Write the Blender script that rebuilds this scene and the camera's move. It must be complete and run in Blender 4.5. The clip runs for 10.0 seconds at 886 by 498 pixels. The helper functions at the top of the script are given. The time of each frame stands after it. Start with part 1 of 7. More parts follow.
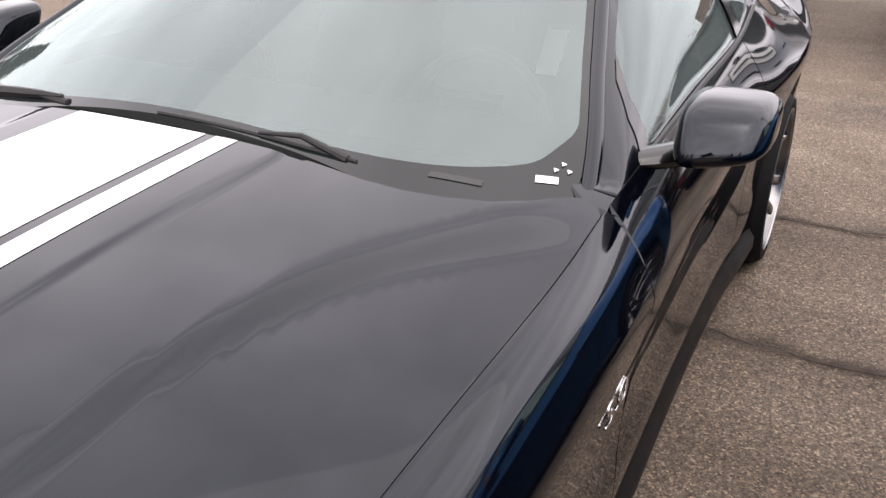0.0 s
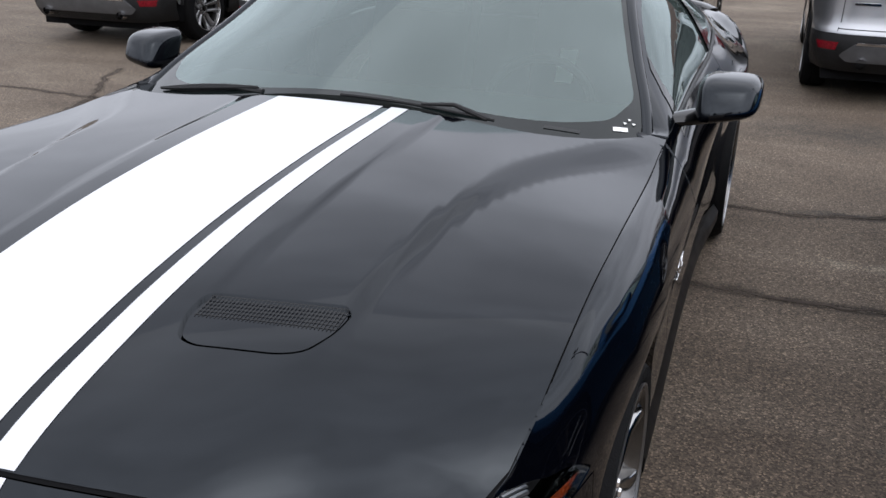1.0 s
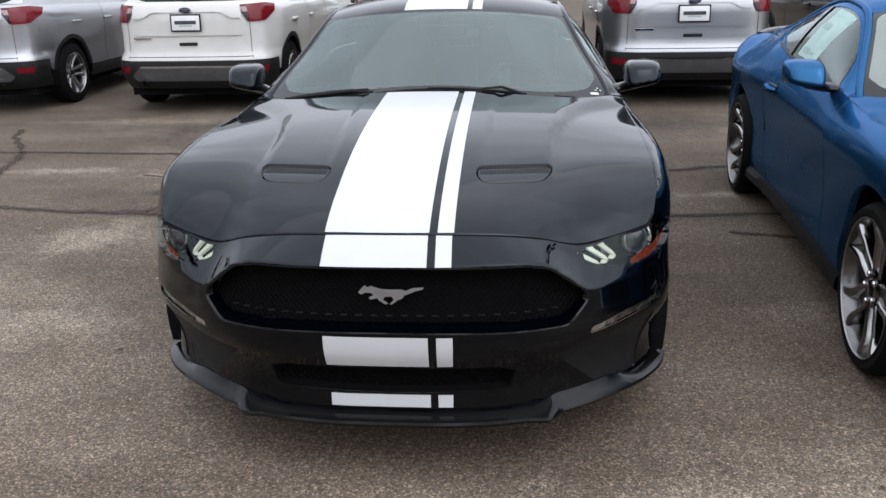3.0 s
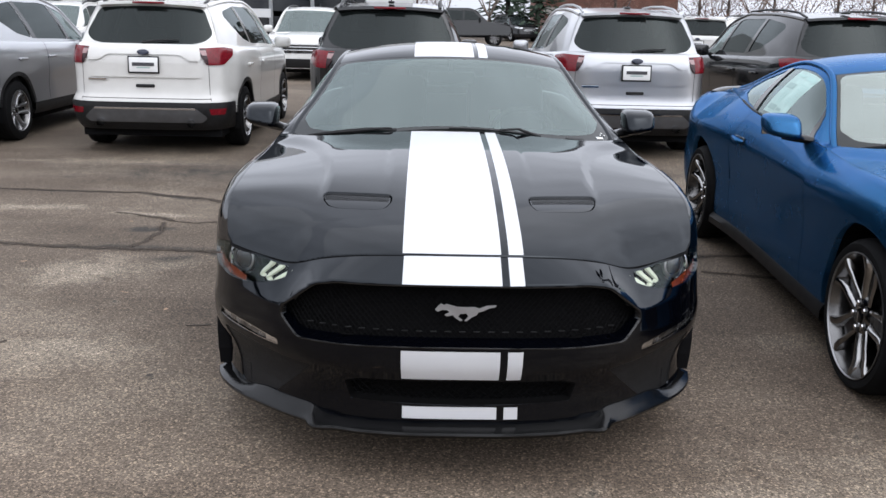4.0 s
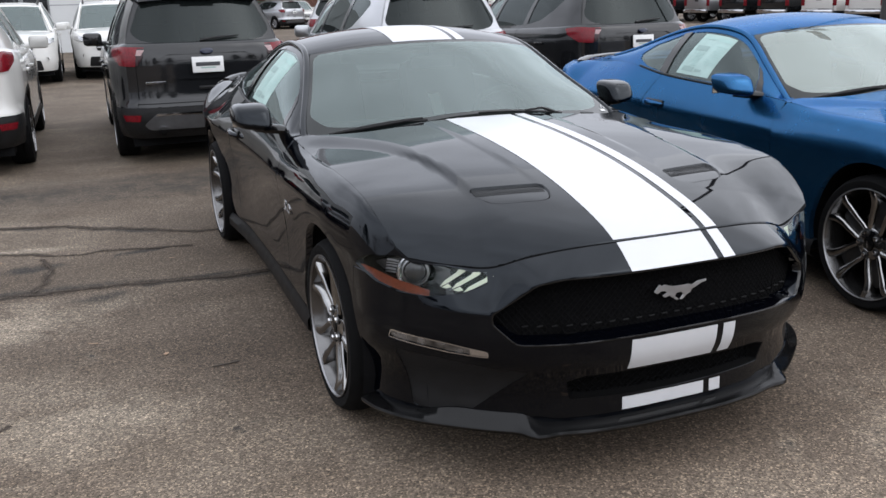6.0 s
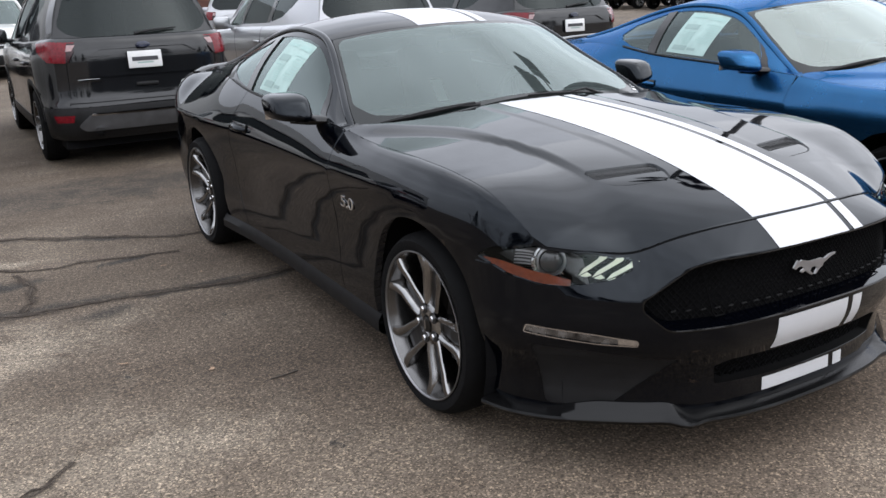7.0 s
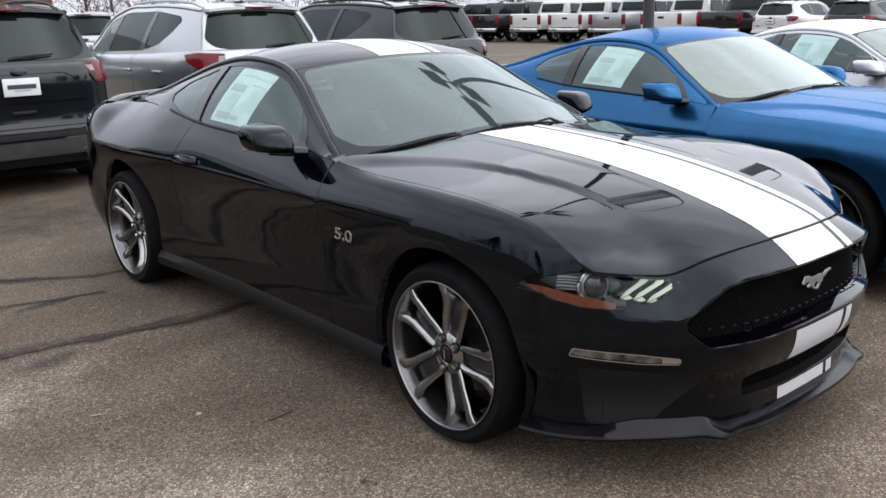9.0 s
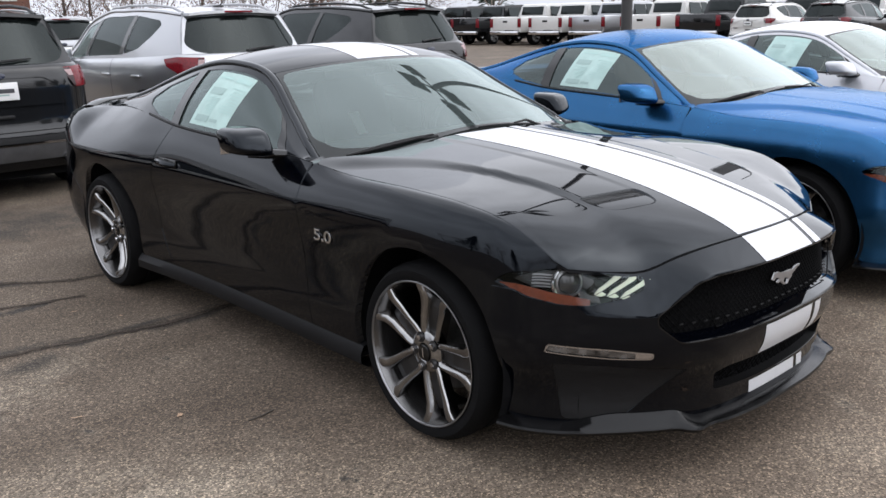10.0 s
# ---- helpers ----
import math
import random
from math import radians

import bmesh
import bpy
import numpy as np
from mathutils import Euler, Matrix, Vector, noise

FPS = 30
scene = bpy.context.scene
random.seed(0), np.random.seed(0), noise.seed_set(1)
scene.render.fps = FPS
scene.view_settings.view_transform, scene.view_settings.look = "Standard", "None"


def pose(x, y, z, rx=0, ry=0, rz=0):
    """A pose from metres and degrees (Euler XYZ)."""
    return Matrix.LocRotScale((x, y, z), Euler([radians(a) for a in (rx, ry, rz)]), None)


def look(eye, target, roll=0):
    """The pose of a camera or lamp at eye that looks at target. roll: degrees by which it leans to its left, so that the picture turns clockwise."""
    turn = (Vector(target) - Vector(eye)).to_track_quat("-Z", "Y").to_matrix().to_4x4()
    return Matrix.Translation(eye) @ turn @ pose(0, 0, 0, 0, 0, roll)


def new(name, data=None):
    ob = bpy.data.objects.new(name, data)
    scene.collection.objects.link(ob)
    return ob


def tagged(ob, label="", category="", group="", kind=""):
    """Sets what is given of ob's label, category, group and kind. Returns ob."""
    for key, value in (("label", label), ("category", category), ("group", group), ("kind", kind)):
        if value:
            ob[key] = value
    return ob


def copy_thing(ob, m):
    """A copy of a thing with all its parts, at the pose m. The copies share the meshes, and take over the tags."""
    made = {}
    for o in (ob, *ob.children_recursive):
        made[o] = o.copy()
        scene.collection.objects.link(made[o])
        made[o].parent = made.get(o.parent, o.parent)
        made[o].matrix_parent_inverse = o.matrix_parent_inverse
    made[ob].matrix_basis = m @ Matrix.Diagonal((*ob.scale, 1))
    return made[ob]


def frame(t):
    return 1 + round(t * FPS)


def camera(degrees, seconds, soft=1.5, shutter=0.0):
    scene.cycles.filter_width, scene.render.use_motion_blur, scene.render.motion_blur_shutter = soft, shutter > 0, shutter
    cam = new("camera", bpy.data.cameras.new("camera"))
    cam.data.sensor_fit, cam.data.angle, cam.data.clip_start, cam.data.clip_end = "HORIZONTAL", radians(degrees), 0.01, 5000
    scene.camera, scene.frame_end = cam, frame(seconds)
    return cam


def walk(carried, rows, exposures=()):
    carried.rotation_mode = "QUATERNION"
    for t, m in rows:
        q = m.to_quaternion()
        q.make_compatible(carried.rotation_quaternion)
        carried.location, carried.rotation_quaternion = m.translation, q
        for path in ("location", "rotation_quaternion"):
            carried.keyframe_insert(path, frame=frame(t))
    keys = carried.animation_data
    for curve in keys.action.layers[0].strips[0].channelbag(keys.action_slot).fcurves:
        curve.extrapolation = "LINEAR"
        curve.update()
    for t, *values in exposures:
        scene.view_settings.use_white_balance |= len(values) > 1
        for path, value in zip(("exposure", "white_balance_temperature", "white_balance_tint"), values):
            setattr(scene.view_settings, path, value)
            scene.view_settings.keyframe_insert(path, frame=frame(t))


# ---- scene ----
cam = camera(54.0, 10.0)
PATH = [
    (0, (1.205, 0.320, 1.500), (0.397, 1.935, 0.640), 0.6),
    (0.5, (1.232, -0.160, 1.529), (0.473, 1.510, 0.732), 0.6),
    (1, (1.091, -0.590, 1.515), (0.435, 1.145, 0.767), 1.0),
    (1.5, (1.010, -1.072, 1.507), (0.418, 0.699, 0.791), 1.2),
    (2, (0.861, -1.553, 1.535), (0.383, 0.266, 0.855), 0.3),
    (2.2, (0.788, -1.694, 1.539), (0.356, 0.140, 0.871), 0.7),
    (2.5, (0.669, -1.947, 1.559), (0.314, -0.089, 0.908), -0.2),
    (2.7, (0.553, -2.137, 1.564), (0.270, -0.267, 0.914), -1.2),
    (3.8, (-0.008, -2.586, 1.536), (0.015, -0.662, 0.990), 1.6),
    (4, (-0.128, -2.599, 1.526), (-0.085, -0.668, 1.007), 1.3),
    (4.5, (-0.489, -2.553, 1.528), (-0.312, -0.616, 1.064), 0.4),
    (5, (-0.936, -2.509, 1.524), (-0.561, -0.605, 1.044), -0.3),
    (5.2, (-1.096, -2.463, 1.531), (-0.649, -0.580, 1.027), -0.4),
    (6.3, (-1.883, -1.968, 1.508), (-1.090, -0.220, 0.947), -1.9),
    (6.5, (-2.033, -1.891, 1.510), (-1.194, -0.166, 0.944), -2.2),
    (7, (-2.280, -1.611, 1.482), (-1.329, 0.051, 0.904), -2.3),
    (7.5, (-2.517, -1.395, 1.491), (-1.428, 0.184, 0.923), -3.1),
    (8, (-2.707, -1.273, 1.502), (-1.497, 0.214, 0.934), -2.9),
    (8.5, (-2.779, -1.240, 1.502), (-1.526, 0.222, 0.960), -1.3),
    (9, (-2.802, -1.238, 1.506), (-1.533, 0.216, 0.980), -1.1),
    (9.5, (-2.816, -1.256, 1.501), (-1.522, 0.178, 0.979), -1.2),
    (10, (-2.819, -1.287, 1.506), (-1.520, 0.142, 0.986), -1.3),
]
walk(cam, [(t, look(eye, target, roll)) for t, eye, target, roll in PATH],
     [(0.0, 2.05, 7150, 19), (0.5, 1.58, 6800, 14), (1.0, 1.05, 6400, 11), (1.5, 0.9, 6350, 10.5), (2.0, 0.76, 6350, 10.5), (2.5, 0.86, 6350, 10.5), (4.0, 1.11, 6350, 10.5), (4.5, 1.01, 6350, 10.5), (6.5, 0.93, 6400, 10), (7.0, 1.04, 6400, 10), (10.0, 1.05, 6450, 10.5)])

# ---- sky and sun: bright overcast winter day ----
world = bpy.data.worlds.new("overcast_sky")
scene.world = world
world.use_nodes = True
wn, wl = world.node_tree.nodes, world.node_tree.links
sky = wn.new("ShaderNodeTexSky")
sky.sky_type, sky.sun_disc = "NISHITA", False
sky.sun_elevation, sky.sun_rotation = radians(54), radians(136)
sky.air_density, sky.dust_density, sky.ozone_density = 1.0, 4.0, 1.0
grey = wn.new("ShaderNodeHueSaturation")
grey.inputs["Saturation"].default_value = 0.12
wl.new(sky.outputs[0], grey.inputs["Color"])
cl_co = wn.new("ShaderNodeTexCoord")
cl_map = wn.new("ShaderNodeMapping")
cl_map.inputs["Scale"].default_value = (1.6, 1.6, 3.5)
wl.new(cl_co.outputs["Generated"], cl_map.inputs["Vector"])
cl_noise = wn.new("ShaderNodeTexNoise")
cl_noise.inputs["Scale"].default_value, cl_noise.inputs["Detail"].default_value = 2.2, 4.0
wl.new(cl_map.outputs[0], cl_noise.inputs["Vector"])
cl_ramp = wn.new("ShaderNodeMapRange")
cl_ramp.inputs["From Min"].default_value, cl_ramp.inputs["From Max"].default_value = 0.3, 0.7
cl_ramp.inputs["To Min"].default_value, cl_ramp.inputs["To Max"].default_value = 0.82, 1.15
wl.new(cl_noise.outputs["Fac"], cl_ramp.inputs["Value"])
cloud = wn.new("ShaderNodeMix")
cloud.data_type = "RGBA"
cloud.inputs[0].default_value = 0.72
cloud.inputs[7].default_value = (8.5, 8.85, 9.8, 1)
wl.new(grey.outputs[0], cloud.inputs[6])
cl_mul = wn.new("ShaderNodeVectorMath")
cl_mul.operation = "SCALE"
wl.new(cloud.outputs[2], cl_mul.inputs[0])
wl.new(cl_ramp.outputs[0], cl_mul.inputs["Scale"])
# thin cloud, brightest half-way up, dim in the haze along the horizon
cl_sep = wn.new("ShaderNodeSeparateXYZ")
wl.new(cl_co.outputs["Generated"], cl_sep.inputs[0])
cl_zen = wn.new("ShaderNodeValToRGB")
for pos, v in ((0.12, 0.95), (0.35, 1.18)):
    cl_zen.color_ramp.elements.new(pos).color = (v, v, v, 1)
cl_zen.color_ramp.elements[0].color, cl_zen.color_ramp.elements[-1].color = (0.72, 0.72, 0.72, 1), (1.02, 1.02, 1.02, 1)
wl.new(cl_sep.outputs["Z"], cl_zen.inputs[0])
cl_dome = wn.new("ShaderNodeVectorMath")
cl_dome.operation = "SCALE"
wl.new(cl_mul.outputs[0], cl_dome.inputs[0])
wl.new(cl_zen.outputs[0], cl_dome.inputs["Scale"])
# the hidden sun lights the cloud around it
SUN_WAY = Vector((0.40, -0.42, 0.81)).normalized()
cl_dot = wn.new("ShaderNodeVectorMath")
cl_dot.operation = "DOT_PRODUCT"
wl.new(cl_co.outputs["Generated"], cl_dot.inputs[0])
cl_dot.inputs[1].default_value = SUN_WAY
cl_glow = wn.new("ShaderNodeMapRange")
cl_glow.interpolation_type = "SMOOTHERSTEP"
cl_glow.inputs["From Min"].default_value, cl_glow.inputs["From Max"].default_value = -0.2, 1.0
cl_glow.inputs["To Min"].default_value, cl_glow.inputs["To Max"].default_value = 0.92, 1.16
wl.new(cl_dot.outputs["Value"], cl_glow.inputs["Value"])
cl_sun = wn.new("ShaderNodeVectorMath")
cl_sun.operation = "SCALE"
wl.new(cl_dome.outputs[0], cl_sun.inputs[0])
wl.new(cl_glow.outputs[0], cl_sun.inputs["Scale"])
wl.new(cl_sun.outputs[0], wn["Background"].inputs["Color"])
wn["Background"].inputs["Strength"].default_value = 0.10
sun = new("sun", bpy.data.lights.new("sun", "SUN"))
sun.data.energy, sun.data.angle, sun.data.color = 0.5, radians(150), (1.0, 0.96, 0.9)
sun.matrix_world = look(SUN_WAY * 30, (0, 0, 0))

# ---- materials ----
def material(name, colour, rough=0.5, metal=0.0, coat=0.0, coat_rough=0.03, spec=0.5, vary=0.0, vary_scale=8.0, bump=0.0, bump_scale=200.0, flakes=0.0, ior=1.5):
    m = bpy.data.materials.new(name)
    m.use_nodes = True
    n, l = m.node_tree.nodes, m.node_tree.links
    b = n["Principled BSDF"]
    b.inputs["Base Color"].default_value = (*colour, 1)
    b.inputs["Roughness"].default_value, b.inputs["Metallic"].default_value = rough, metal
    b.inputs["Coat Weight"].default_value, b.inputs["Coat Roughness"].default_value = coat, coat_rough
    b.inputs["Specular IOR Level"].default_value, b.inputs["IOR"].default_value = spec, ior
    co = n.new("ShaderNodeTexCoord")
    if vary > 0:
        t = n.new("ShaderNodeTexNoise")
        t.inputs["Scale"].default_value, t.inputs["Detail"].default_value = vary_scale, 6.0
        l.new(co.outputs["Object"], t.inputs["Vector"])
        mr = n.new("ShaderNodeMapRange")
        mr.inputs["From Min"].default_value, mr.inputs["From Max"].default_value = 0.3, 0.7
        mr.inputs["To Min"].default_value, mr.inputs["To Max"].default_value = 1 - vary, 1 + vary
        l.new(t.outputs["Fac"], mr.inputs["Value"])
        h = n.new("ShaderNodeHueSaturation")
        h.inputs["Color"].default_value = (*colour, 1)
        l.new(mr.outputs[0], h.inputs["Value"])
        l.new(h.outputs[0], b.inputs["Base Color"])
        r = n.new("ShaderNodeMapRange")
        r.inputs["From Min"].default_value, r.inputs["From Max"].default_value = 0.3, 0.7
        r.inputs["To Min"].default_value, r.inputs["To Max"].default_value = max(0.0, rough - 0.15 * vary), min(1.0, rough + 0.3 * vary)
        l.new(t.outputs["Fac"], r.inputs["Value"])
        l.new(r.outputs[0], b.inputs["Roughness"])
    if bump > 0:
        t2 = n.new("ShaderNodeTexNoise")
        t2.inputs["Scale"].default_value, t2.inputs["Detail"].default_value = bump_scale, 3.0
        l.new(co.outputs["Object"], t2.inputs["Vector"])
        bp = n.new("ShaderNodeBump")
        bp.inputs["Strength"].default_value, bp.inputs["Distance"].default_value = bump, 0.01
        l.new(t2.outputs["Fac"], bp.inputs["Height"])
        l.new(bp.outputs[0], b.inputs["Normal"])
    if flakes > 0:
        v = n.new("ShaderNodeTexVoronoi")
        v.inputs["Scale"].default_value = 900.0
        l.new(co.outputs["Object"], v.inputs["Vector"])
        mx = n.new("ShaderNodeMix")
        mx.data_type = "RGBA"
        mx.inputs[0].default_value = flakes
        mx.inputs[6].default_value = (*colour, 1)
        l.new(v.outputs["Color"], mx.inputs[7])
        l.new(mx.outputs[2], b.inputs["Base Color"])
    return m


def glass_material(name, tint, gloss=1.45, dust=0.0, rough=0.0, film=(0.36, 0.45, 0.44), coating=(0.88, 1.0, 0.98)):
    """A thin pane: tinted see-through with a glossy skin that grows towards grazing."""
    m = bpy.data.materials.new(name)
    m.use_nodes = True
    n, l = m.node_tree.nodes, m.node_tree.links
    n.remove(n["Principled BSDF"])
    tr, gl, mx = n.new("ShaderNodeBsdfTransparent"), n.new("ShaderNodeBsdfGlossy"), n.new("ShaderNodeMixShader")
    tr.inputs["Color"].default_value = (*tint, 1)
    gl.inputs["Roughness"].default_value = rough
    gl.inputs["Color"].default_value = (*coating, 1)
    fr = n.new("ShaderNodeFresnel")
    fr.inputs["IOR"].default_value = gloss
    l.new(fr.outputs[0], mx.inputs[0])
    last = tr.outputs[0]
    if dust > 0:
        df, m2 = n.new("ShaderNodeBsdfDiffuse"), n.new("ShaderNodeMixShader")
        df.inputs["Color"].default_value = (*film, 1)
        m2.inputs[0].default_value = dust
        l.new(last, m2.inputs[1])
        l.new(df.outputs[0], m2.inputs[2])
        last = m2.outputs[0]
    l.new(last, mx.inputs[1])
    l.new(gl.outputs[0], mx.inputs[2])
    l.new(mx.outputs[0], n["Material Output"].inputs[0])
    return m


def glow(name, colour, strength):
    m = bpy.data.materials.new(name)
    m.use_nodes = True
    b = m.node_tree.nodes["Principled BSDF"]
    b.inputs["Base Color"].default_value = (*colour, 1)
    b.inputs["Emission Color"].default_value = (*colour, 1)
    b.inputs["Emission Strength"].default_value = strength
    return m


BLACK = material("black_paint", (0.0006, 0.0008, 0.0017), 0.03, 0.0, spec=0.32, vary=0.06, vary_scale=3)
BLACK.node_tree.nodes["Principled BSDF"].inputs["Specular Tint"].default_value = (0.84, 0.92, 1.0, 1)
GRILLEBLACK = material("dull_black_plastic", (0.0028, 0.0028, 0.0030), 0.6, spec=0.04)
VENTBLACK = material("satin_black_vent", (0.009, 0.009, 0.0095), 0.4, spec=0.35, vary=0.1)
DARKLENS = material("dark_lamp_glass", (0.035, 0.036, 0.038), 0.05, coat=0.5)
BLUE = material("blue_metallic_paint", (0.018, 0.084, 0.190), 0.26, 0.86, 0.2, 0.02, vary=0.06)
BLUE.node_tree.nodes["Principled BSDF"].inputs["Specular Tint"].default_value = (0.30, 0.52, 0.85, 1)
SILVER = material("silver_metallic_paint", (0.36, 0.365, 0.38), 0.33, 0.85, 0.8, 0.04, flakes=0.05)
PALE = material("ingot_silver_paint", (0.39, 0.397, 0.418), 0.38, 0.5, 1.0, 0.04, flakes=0.06)
WHITE = material("white_paint", (0.52, 0.512, 0.49), 0.4, 0.0, 1.0, 0.04, vary=0.03)
CHARCOAL = material("charcoal_metallic_paint", (0.008, 0.0085, 0.0095), 0.08, 0.0, spec=0.5, vary=0.06, vary_scale=3)
STRIPE = material("white_vinyl_stripe", (0.47, 0.475, 0.49), 0.35, 0.0, 0.3, 0.1, vary=0.02)
FRIT = material("black_ceramic_print", (0.003, 0.005, 0.005), 0.06, spec=0.36, vary=0.1)
GLOSSBLACK = material("gloss_black_plastic", (0.003, 0.003, 0.003), 0.08, vary=0.1)
PLASTIC = material("grained_black_plastic", (0.008, 0.008, 0.0085), 0.45, spec=0.25, vary=0.2, vary_scale=20, bump=0.3, bump_scale=600)
LIPGREY = material("satin_grey_plastic", (0.0040, 0.0040, 0.0042), 0.12, spec=0.25, vary=0.2, vary_scale=15, bump=0.04, bump_scale=500)
SILL = material("satin_black_sill_plastic", (0.005, 0.005, 0.0055), 0.42, spec=0.14, vary=0.2, vary_scale=12)
DARK = material("shadow_black", (0.0045, 0.0045, 0.005), 0.85, spec=0.1)
RUBBER = material("tyre_rubber", (0.0045, 0.0045, 0.0048), 0.75, spec=0.1, vary=0.35, vary_scale=30, bump=0.3, bump_scale=300)
RIM = material("satin_machined_alloy", (0.30, 0.297, 0.294), 0.15, 1.0, vary=0.12, vary_scale=25)
BARREL = material("polished_rim_barrel", (0.14, 0.138, 0.137), 0.2, 0.95, vary=0.1, vary_scale=20)
SKID = material("dark_silver_plastic", (0.085, 0.085, 0.088), 0.4, 0.5, vary=0.15, vary_scale=10)
RIMLIP = material("grey_machined_lip", (0.24, 0.24, 0.245), 0.3, 0.9, vary=0.15, vary_scale=12)
# dark alloy: carries the shade of the wheel recesses; lamp reflectors share it
RIMDARK = material("grey_alloy_with_shade", (0.05, 0.05, 0.051), 0.3, 0.8, vary=0.15, vary_scale=20)
CHROME = material("chrome", (0.600, 0.600, 0.608), 0.08, 1.0, vary=0.05)
SATIN = material("brushed_aluminium", (0.336, 0.336, 0.344), 0.32, 0.9, vary=0.15, vary_scale=12)
DISC = material("brake_disc_steel", (0.096, 0.092, 0.088), 0.45, 0.8, vary=0.3, vary_scale=40)
TAGPAPER = material("white_tag_paper", (0.84, 0.84, 0.82), 0.7)
WINDSCREEN = glass_material("windscreen_glass", (0.31, 0.39, 0.36), 1.68, 0.09)
SIDEGLASS = glass_material("tinted_side_glass", (0.30, 0.36, 0.35), 1.5, 0.07)
PRIVACY = glass_material("dark_privacy_glass", (0.03, 0.034, 0.034), 1.44, 0.02, coating=(0.55, 0.6, 0.6))
FOGGED = glass_material("fogged_windscreen_glass", (0.50, 0.60, 0.57), 1.75, 0.28, film=(0.56, 0.60, 0.54))
LENS = glass_material("clear_lamp_lens", (0.93, 0.94, 0.94), 1.34)
REDLENS = material("red_lamp_lens", (0.125, 0.004, 0.009), 0.15, coat=0.1, spec=0.3, vary=0.35, vary_scale=60)
SMOKED = material("smoked_red_lens", (0.022, 0.004, 0.006), 0.12, spec=0.4)
PINKLENS = material("pale_pink_lens", (0.30, 0.20, 0.20), 0.2, vary=0.2, vary_scale=60)
BADGEBLUE = material("dark_blue_badge", (0.012, 0.016, 0.035), 0.15)
AMBER = material("amber_reflector", (0.19, 0.032, 0.007), 0.2, coat=0.6, vary=0.25, vary_scale=80)
CLEARLAMP = material("frosted_clear_lamp", (0.42, 0.425, 0.43), 0.08, 0.9, 1.0, vary=0.6, vary_scale=38)
SIGNAL = material("clear_signal_lens", (0.17, 0.172, 0.175), 0.1, 0.9, 0.6, vary=0.9, vary_scale=26)
DAYLAMP = glow("lit_daytime_lamp", (0.62, 0.66, 0.53), 0.14)
CLOTH = material("dark_seat_cloth", (0.014, 0.014, 0.015), 0.9, vary=0.3, vary_scale=30, bump=0.3, bump_scale=400)
CABIN = material("charcoal_cabin_plastic", (0.014, 0.015, 0.0155), 0.7, vary=0.2, vary_scale=10, bump=0.2)
PAPER = material("pale_printed_paper", (0.36, 0.49, 0.46), 0.8, vary=0.08, vary_scale=14)
INK = material("grey_print", (0.27, 0.37, 0.35), 0.8)
INKPALE = material("pale_grey_print", (0.34, 0.49, 0.46), 0.8)
PLATE = material("white_placard", (0.624, 0.624, 0.616), 0.4, vary=0.05)
PLATEINK = material("dark_placard_ink", (0.03, 0.03, 0.035), 0.5)

# ---- mesh tools ----
from mathutils.geometry import delaunay_2d_cdt


class Rail:
    """A smooth curve through knots (t, value...)."""

    def __init__(self, knots):
        a = np.array(knots, float)
        self.t, self.v = a[:, 0], a[:, 1:]
        dt = np.diff(self.t)[:, None]
        sl = np.diff(self.v, axis=0) / dt
        m = np.zeros_like(self.v)
        m[0], m[-1] = sl[0], sl[-1]
        if len(self.t) > 2:
            m[1:-1] = (sl[:-1] * dt[1:] + sl[1:] * dt[:-1]) / (dt[1:] + dt[:-1])
        self.m = m

    def __call__(self, t):
        t = np.clip(np.asarray(t, float), self.t[0], self.t[-1])
        i = np.clip(np.searchsorted(self.t, t) - 1, 0, len(self.t) - 2)
        h = self.t[i + 1] - self.t[i]
        u = ((t - self.t[i]) / h)[..., None]
        h = h[..., None]
        return ((2 * u**3 - 3 * u**2 + 1) * self.v[i] + (u**3 - 2 * u**2 + u) * h * self.m[i]
                + (3 * u**2 - 2 * u**3) * self.v[i + 1] + (u**3 - u**2) * h * self.m[i + 1])

    def one(self, t):
        return self(t)[..., 0]


def spline(knots):
    """A rail whose curvature runs on without a break, for surfaces that mirror."""
    r = Rail(knots)
    h, n = np.diff(r.t), len(r.t)
    A, B = np.zeros((n, n)), np.zeros_like(r.v)
    sl = np.diff(r.v, axis=0) / h[:, None]
    A[0, :2], B[0] = (2, 1), 3 * sl[0]
    A[-1, -2:], B[-1] = (1, 2), 3 * sl[-1]
    for i in range(1, n - 1):
        A[i, i - 1:i + 2] = h[i], 2 * (h[i - 1] + h[i]), h[i - 1]
        B[i] = 3 * (h[i] * sl[i - 1] + h[i - 1] * sl[i])
    r.m = np.linalg.solve(A, B)
    return r


def smooth(a, b, x):
    u = np.clip((np.asarray(x, float) - a) / (b - a), 0, 1)
    return u * u * (3 - 2 * u)


def densify(poly, step):
    p = np.asarray(poly, float)
    out = []
    for a, b in zip(p, np.roll(p, -1, axis=0)):
        n = max(1, int(math.ceil(np.hypot(*(b - a)) / step)))
        for k in range(n):
            out.append(a + (b - a) * k / n)
    return np.array(out)


def round_poly(poly, radius, n=4):
    """Corners of a polygon cut to soft arcs."""
    p = np.asarray(poly, float)
    out = []
    for a, b, c in zip(np.roll(p, 1, axis=0), p, np.roll(p, -1, axis=0)):
        la, lc = np.hypot(*(a - b)), np.hypot(*(c - b))
        r = min(radius, 0.45 * la, 0.45 * lc)
        s, e = b + (a - b) / la * r, b + (c - b) / lc * r
        for k in range(n + 1):
            u = k / n
            out.append((1 - u)**2 * s + 2 * u * (1 - u) * b + u * u * e)
    return np.array(out)


